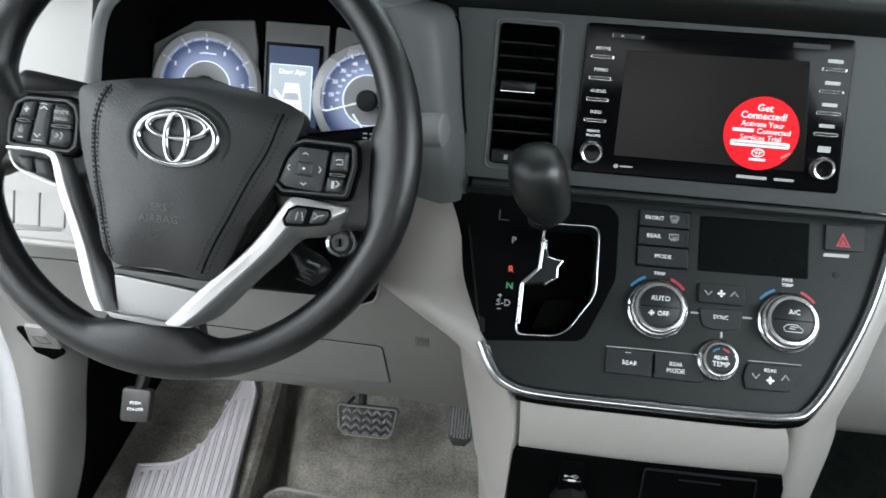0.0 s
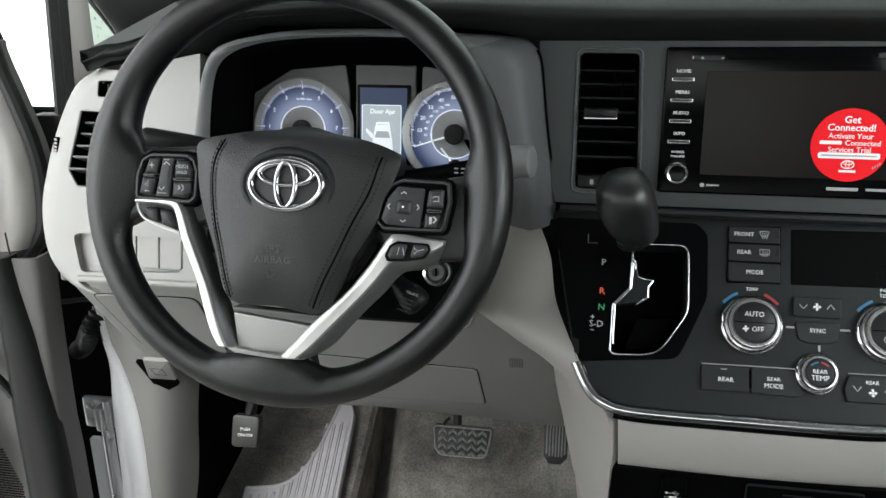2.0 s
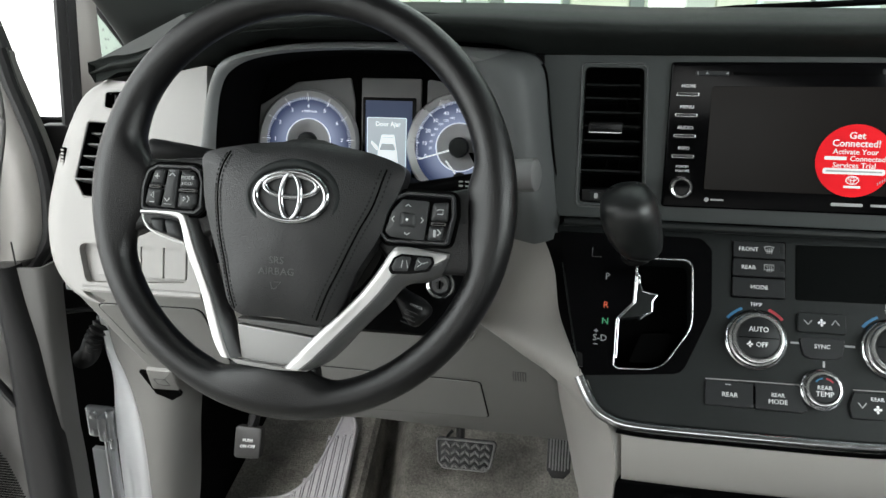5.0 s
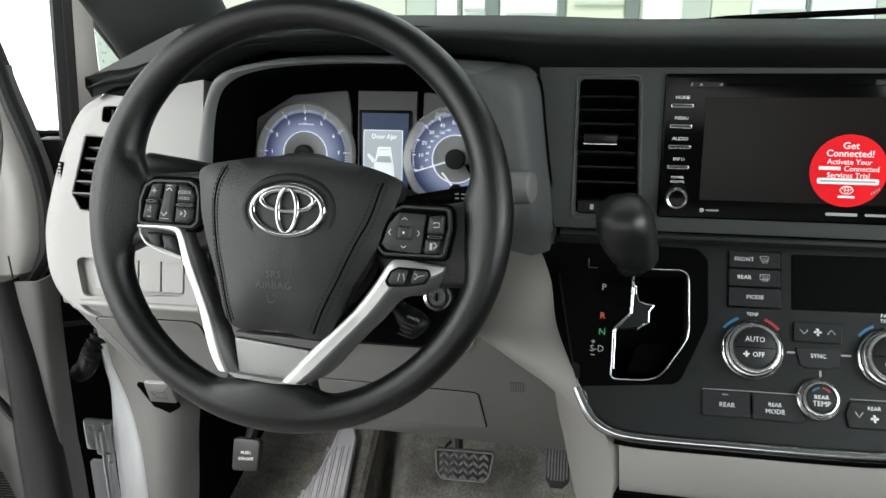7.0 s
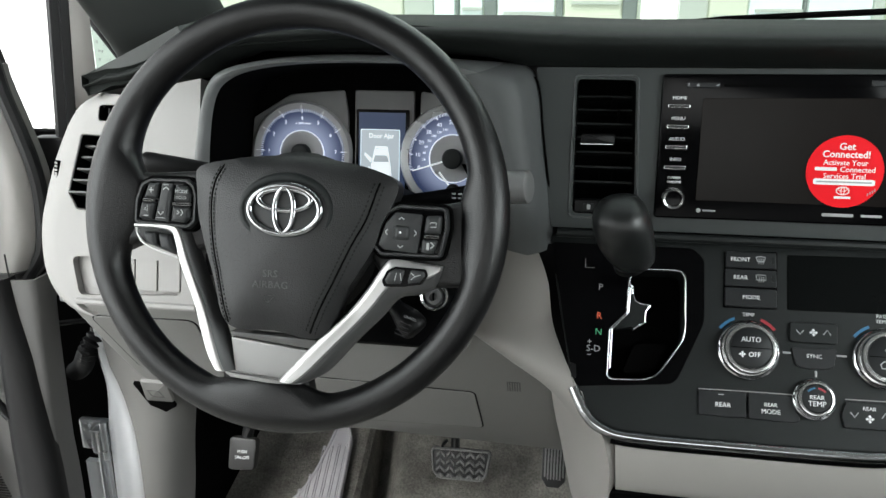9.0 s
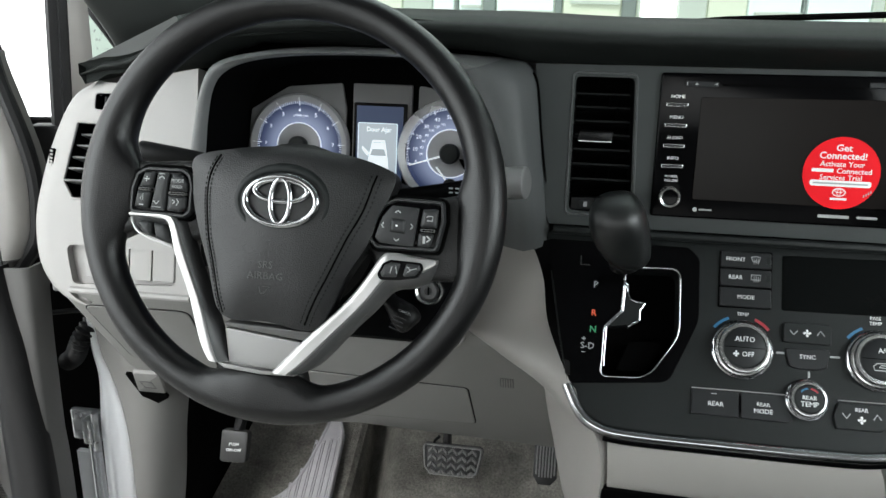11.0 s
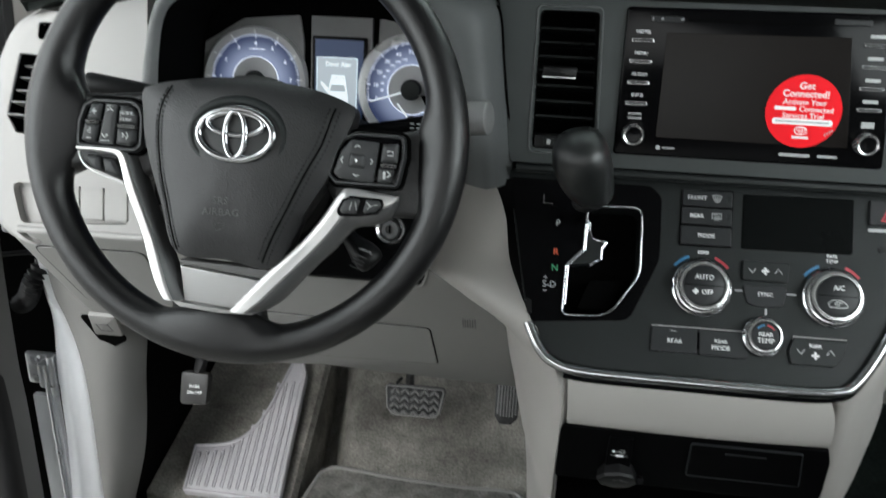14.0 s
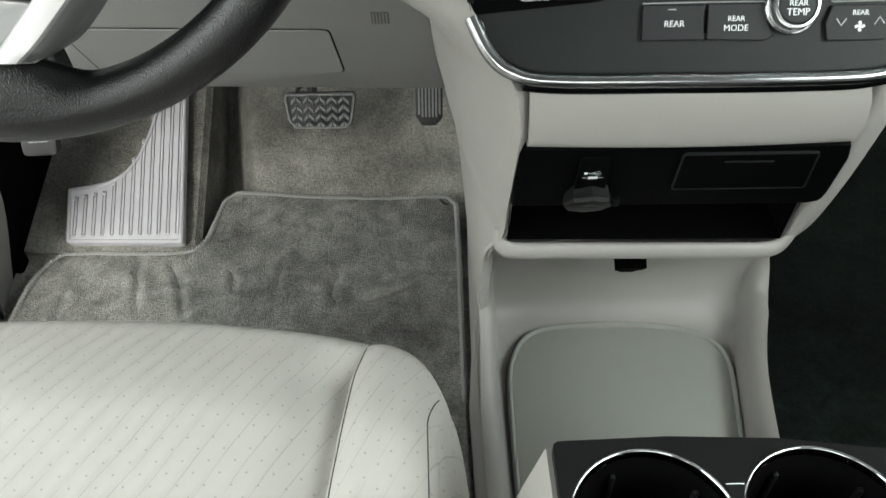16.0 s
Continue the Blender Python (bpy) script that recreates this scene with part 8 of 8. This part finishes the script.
# ---- gear shifter ----
shift = thing("gear_shifter", "black leather gear lever in a gloss black gate", "gear lever", (0.15, 0.92, 0.70))
sp = rounded([L(0.064, 0.7835), L(0.206, 0.7835), L(0.2172, 0.7740), L(0.2175, 0.7200), L(0.2060, 0.6970), L(0.190, 0.6665), L(0.0925, 0.6590), L(0.080, 0.71)], [0.002, 0.012, 0.012, 0.035, 0.035, 0.016, 0.002, 0.0])
part("gate_panel", panel(sp, [gate_out], -0.002, 0.0018, FL), M_GLOSS, shift, "gloss black gate panel")
bm = bmesh.new()
loft(bm, [[FL @ Vector((x, y, n)) for x, y in o] for o, n in ((gate_out, 0.001), (inset(gate_out, -0.001), -0.035))], caps=(False, True))
part("gate_well", bm, M_VOID, shift, "black well of the gate")
part("gate_trim", band(inset(gate_out, -0.0016), inset(gate_out, 0.0006), 0.0008, 0.0034, FL, 0.3), M_CHROME, shift, "chrome gate outline", smooth=True, angle=80)
step_out = [L(0.1450, 0.7560), L(0.1476, 0.7407), L(0.1506, 0.7339), L(0.1573, 0.7323), L(0.1651, 0.7317), L(0.1597, 0.7255), L(0.1599, 0.7168), L(0.1544, 0.7140), L(0.1490, 0.7104), L(0.1478, 0.7123), L(0.1300, 0.7096), L(0.1425, 0.7240)]
part("gate_step", plate(rounded(step_out, 0.001, 2), -0.012, 0.0005, FL, 0.0006), M_STACK, shift, "grey stepped gate insert")
for pts, w in (([(0.1470, 0.7560), (0.1476, 0.7407), (0.1500, 0.7345), (0.1573, 0.7323), (0.1648, 0.7319)], 0.0006), ([(0.1648, 0.7317), (0.1600, 0.7258), (0.1599, 0.7168)], 0.0007), ([(0.1592, 0.7162), (0.1530, 0.7135), (0.1492, 0.7106)], 0.0006), ([(0.1455, 0.7560), (0.1432, 0.7240), (0.1275, 0.7092), (0.1266, 0.6760)], 0.0007)):
    mark([L(*p) for p in pts], w, FL, 0.0010, shift, M_CHROME, "gate_edge")
part("gate_sleeve", plate(rounded([L(0.1520, 0.7000), L(0.1860, 0.7020), L(0.1700, 0.6760), L(0.1400, 0.6740)], 0.004), -0.033, -0.016, FL), M_VOID, shift)
for word, x, z, m_ in (("P", 0.1150, 0.7450, M_PRINT), ("R", 0.1145, 0.7200, M_ORANGE), ("N", 0.1145, 0.7060, M_GREEN), ("S-D", 0.1100, 0.6915, M_PRINT)):
    lettering("gear_letter", word, 0.0092, FL, *L(x, z), 0.0019, m_, shift)
mark([L(0.1040, 0.6975), L(0.1080, 0.6975)], 0.0004, FL, 0.0021, shift), mark([L(0.1060, 0.6958), L(0.1060, 0.6992)], 0.0004, FL, 0.0021, shift), mark([L(0.1040, 0.6862), L(0.1080, 0.6862)], 0.0004, FL, 0.0021, shift)
mark([L(0.0985, 0.7700), L(0.0985, 0.7620), L(0.1080, 0.7620)], 0.0004, FL, 0.0021, shift, M_DARKPRINT)
part("side_button", plate(rounded([L(0.0895, 0.6660), L(0.0945, 0.6660), L(0.0935, 0.6770), L(0.0875, 0.6790)], 0.001), 0.0, 0.004, FL), M_BLACK, shift)
stem = [(0.146, 0.952, 0.742), (0.141, 0.915, 0.765), (0.1405, 0.878, 0.792)]
part("stem", sweep(stem, [0.0055, 0.005, 0.005], sides=16), M_CHROME, shift, "chrome stem", smooth=True)
rings = []
K0, K1 = Vector((0.1375, 0.880, 0.7915)), Vector((0.1225, 0.848, 0.857))
ax = (K1 - K0).normalized()
sx = Vector((1, 0, 0))
sx = (sx - ax * sx.dot(ax)).normalized()
sy = ax.cross(sx)
for t, rx, ry, ox in ((0.0, 0.0090, 0.0110, 0.0085), (0.03, 0.0145, 0.0160, 0.0075), (0.10, 0.0188, 0.0200, 0.0058), (0.22, 0.0222, 0.0232, 0.0034), (0.38, 0.0246, 0.0254, 0.0014), (0.55, 0.0257, 0.0268, 0.0), (0.70, 0.0255, 0.0268, -0.0008), (0.82, 0.0238, 0.0252, -0.0012), (0.91, 0.0200, 0.0214, -0.0010), (0.97, 0.0138, 0.0150, -0.0005), (0.995, 0.0065, 0.007, 0.0), (1.0, 0.001, 0.001, 0.0)):
    c = K0.lerp(K1, t) + sx * ox
    rings.append([c + sx * rx * math.copysign(abs(math.cos(a)) ** 0.84, math.cos(a)) + sy * ry * math.copysign(abs(math.sin(a)) ** 0.84, math.sin(a)) for a in np.linspace(0, 2 * math.pi, 48, endpoint=False)])
bm = bmesh.new()
loft(bm, rings)
knob = part("knob", bm, M_KNOB, shift, "black leather knob", smooth=True, angle=60)
knob_tree = BVHTree.FromPolygons([v.co.copy() for v in knob.data.vertices], [p.vertices[:] for p in knob.data.polygons])
for side, aim in (("right", 0.62), ("left", -0.86)):
    seam = []
    for t in np.linspace(0.06, 0.97, 22):
        c = K0.lerp(K1, t)
        d = (sx * aim * math.sin(math.pi * (0.30 + 0.20 * min(1.0, t * 2.2))) + sy * 0.70).normalized()
        hit = knob_tree.ray_cast(c + d * 0.08, -d)[0]
        if hit:
            seam.append(hit)
    part("knob_seam", sweep(seam, 0.0009, sides=8), M_BLACK, shift, "raised leather seam", smooth=True)
part("knob_collar", lathe([(0.0150, 0.0), (0.0150, 0.006), (0.012, 0.008)], plane_frame(tuple(K0 - ax * 0.004), tuple(sx), tuple(sy)), 28), M_BLACK, shift, "black collar", smooth=True)

# ---- sockets in the pocket fascia ----
FS_ = FP @ Matrix.Translation((0, 0, 0.0035))
socket = thing("usb_socket", "black usb and audio socket in the pocket fascia", "socket", tuple(FS_ @ Vector((*Q(0.197, 0.505), 0))))
part("housing", plate(rounded([Q(0.1865, 0.488), Q(0.2130, 0.486), Q(0.2095, 0.5400), Q(0.1850, 0.5405)], 0.002), -0.002, 0.004, FS_, 0.001), M_FASCIA, socket, "black housing")
ux, uy = Q(0.1985, 0.5190)
mark([(ux - 0.006, uy), (ux + 0.006, uy)], 0.0005, FS_, 0.0044, socket), mark([(ux - 0.002, uy), (ux + 0.001, uy + 0.003), (ux + 0.004, uy + 0.003)], 0.0004, FS_, 0.0044, socket), mark([(ux - 0.001, uy), (ux + 0.002, uy - 0.0025), (ux + 0.005, uy - 0.0025)], 0.0004, FS_, 0.0044, socket)
part("print_mark", lathe([(0.0014, 0.002), (0.0014, 0.0046), (0.0002, 0.0047)], FS_ @ Matrix.Translation((ux - 0.007, uy, 0)), 12), M_WHITE, socket)
part("print_mark", plate(rounded([(ux - 0.004, uy - 0.0085), (ux + 0.004, uy - 0.0085), (ux + 0.004, uy - 0.0055), (ux - 0.004, uy - 0.0055)], 0.001), 0.002, 0.0046, FS_), M_WHITE, socket)
mark([(ux - 0.009, uy - 0.007), (ux + 0.009, uy - 0.007)], 0.0004, FS_, 0.0044, socket)
outlet = thing("power_outlet", "black round power outlet cap with worn print", "power outlet", tuple(FS_ @ Vector((*Q(0.2025, 0.466), 0))))
fo = FS_ @ Matrix.Translation((*Q(0.2005, 0.4800), 0.0)) @ Matrix.Rotation(radians(16), 4, "X")
part("cap", lathe([(0.0205, -0.006), (0.0212, 0.004), (0.0222, 0.008), (0.0210, 0.0115), (0.018, 0.0125), (0.001, 0.013)], fo, 8), M_BLACK, outlet, "black eight-sided cap", smooth=True, angle=25)
part("cap_tab", brick(tuple(fo @ Vector((0.0235, 0.003, 0.008))), (0.007, 0.006, 0.008), 0.0015), M_BLACK, outlet, "small pull tab", smooth=True)
for a in (40, 75, 110, 250, 290):
    c = Vector((math.cos(radians(a)), math.sin(radians(a)))) * 0.0105
    part("print_bar", plate(box2(c.x - 0.0022, c.x + 0.0022, c.y - 0.0005, c.y + 0.0005), 0.0126, 0.0134, fo), M_DARKPRINT, outlet)
lidt = thing("pocket_lid", "small black storage lid in the pocket fascia", "lid", tuple(FS_ @ Vector((*Q(0.33, 0.51), 0))))
lo_ = rounded([Q(0.2725, 0.4890), Q(0.3880, 0.4880), Q(0.3780, 0.5390), Q(0.2685, 0.5395)], 0.003)
part("lid", plate(lo_, -0.001, 0.0022, FS_, 0.001), M_FASCIA, lidt, "black lid")
part("lid_edge", band(inset(lo_, -0.0012), lo_, -0.001, 0.0026, FS_), M_BUTTON, lidt, "thin edge round the lid")
part("lid_lip", plate([Q(0.304, 0.5290), Q(0.3450, 0.5285), Q(0.3450, 0.5303), Q(0.304, 0.5308)], 0.001, 0.0030, FS_), M_BUTTON, lidt, "finger lip")
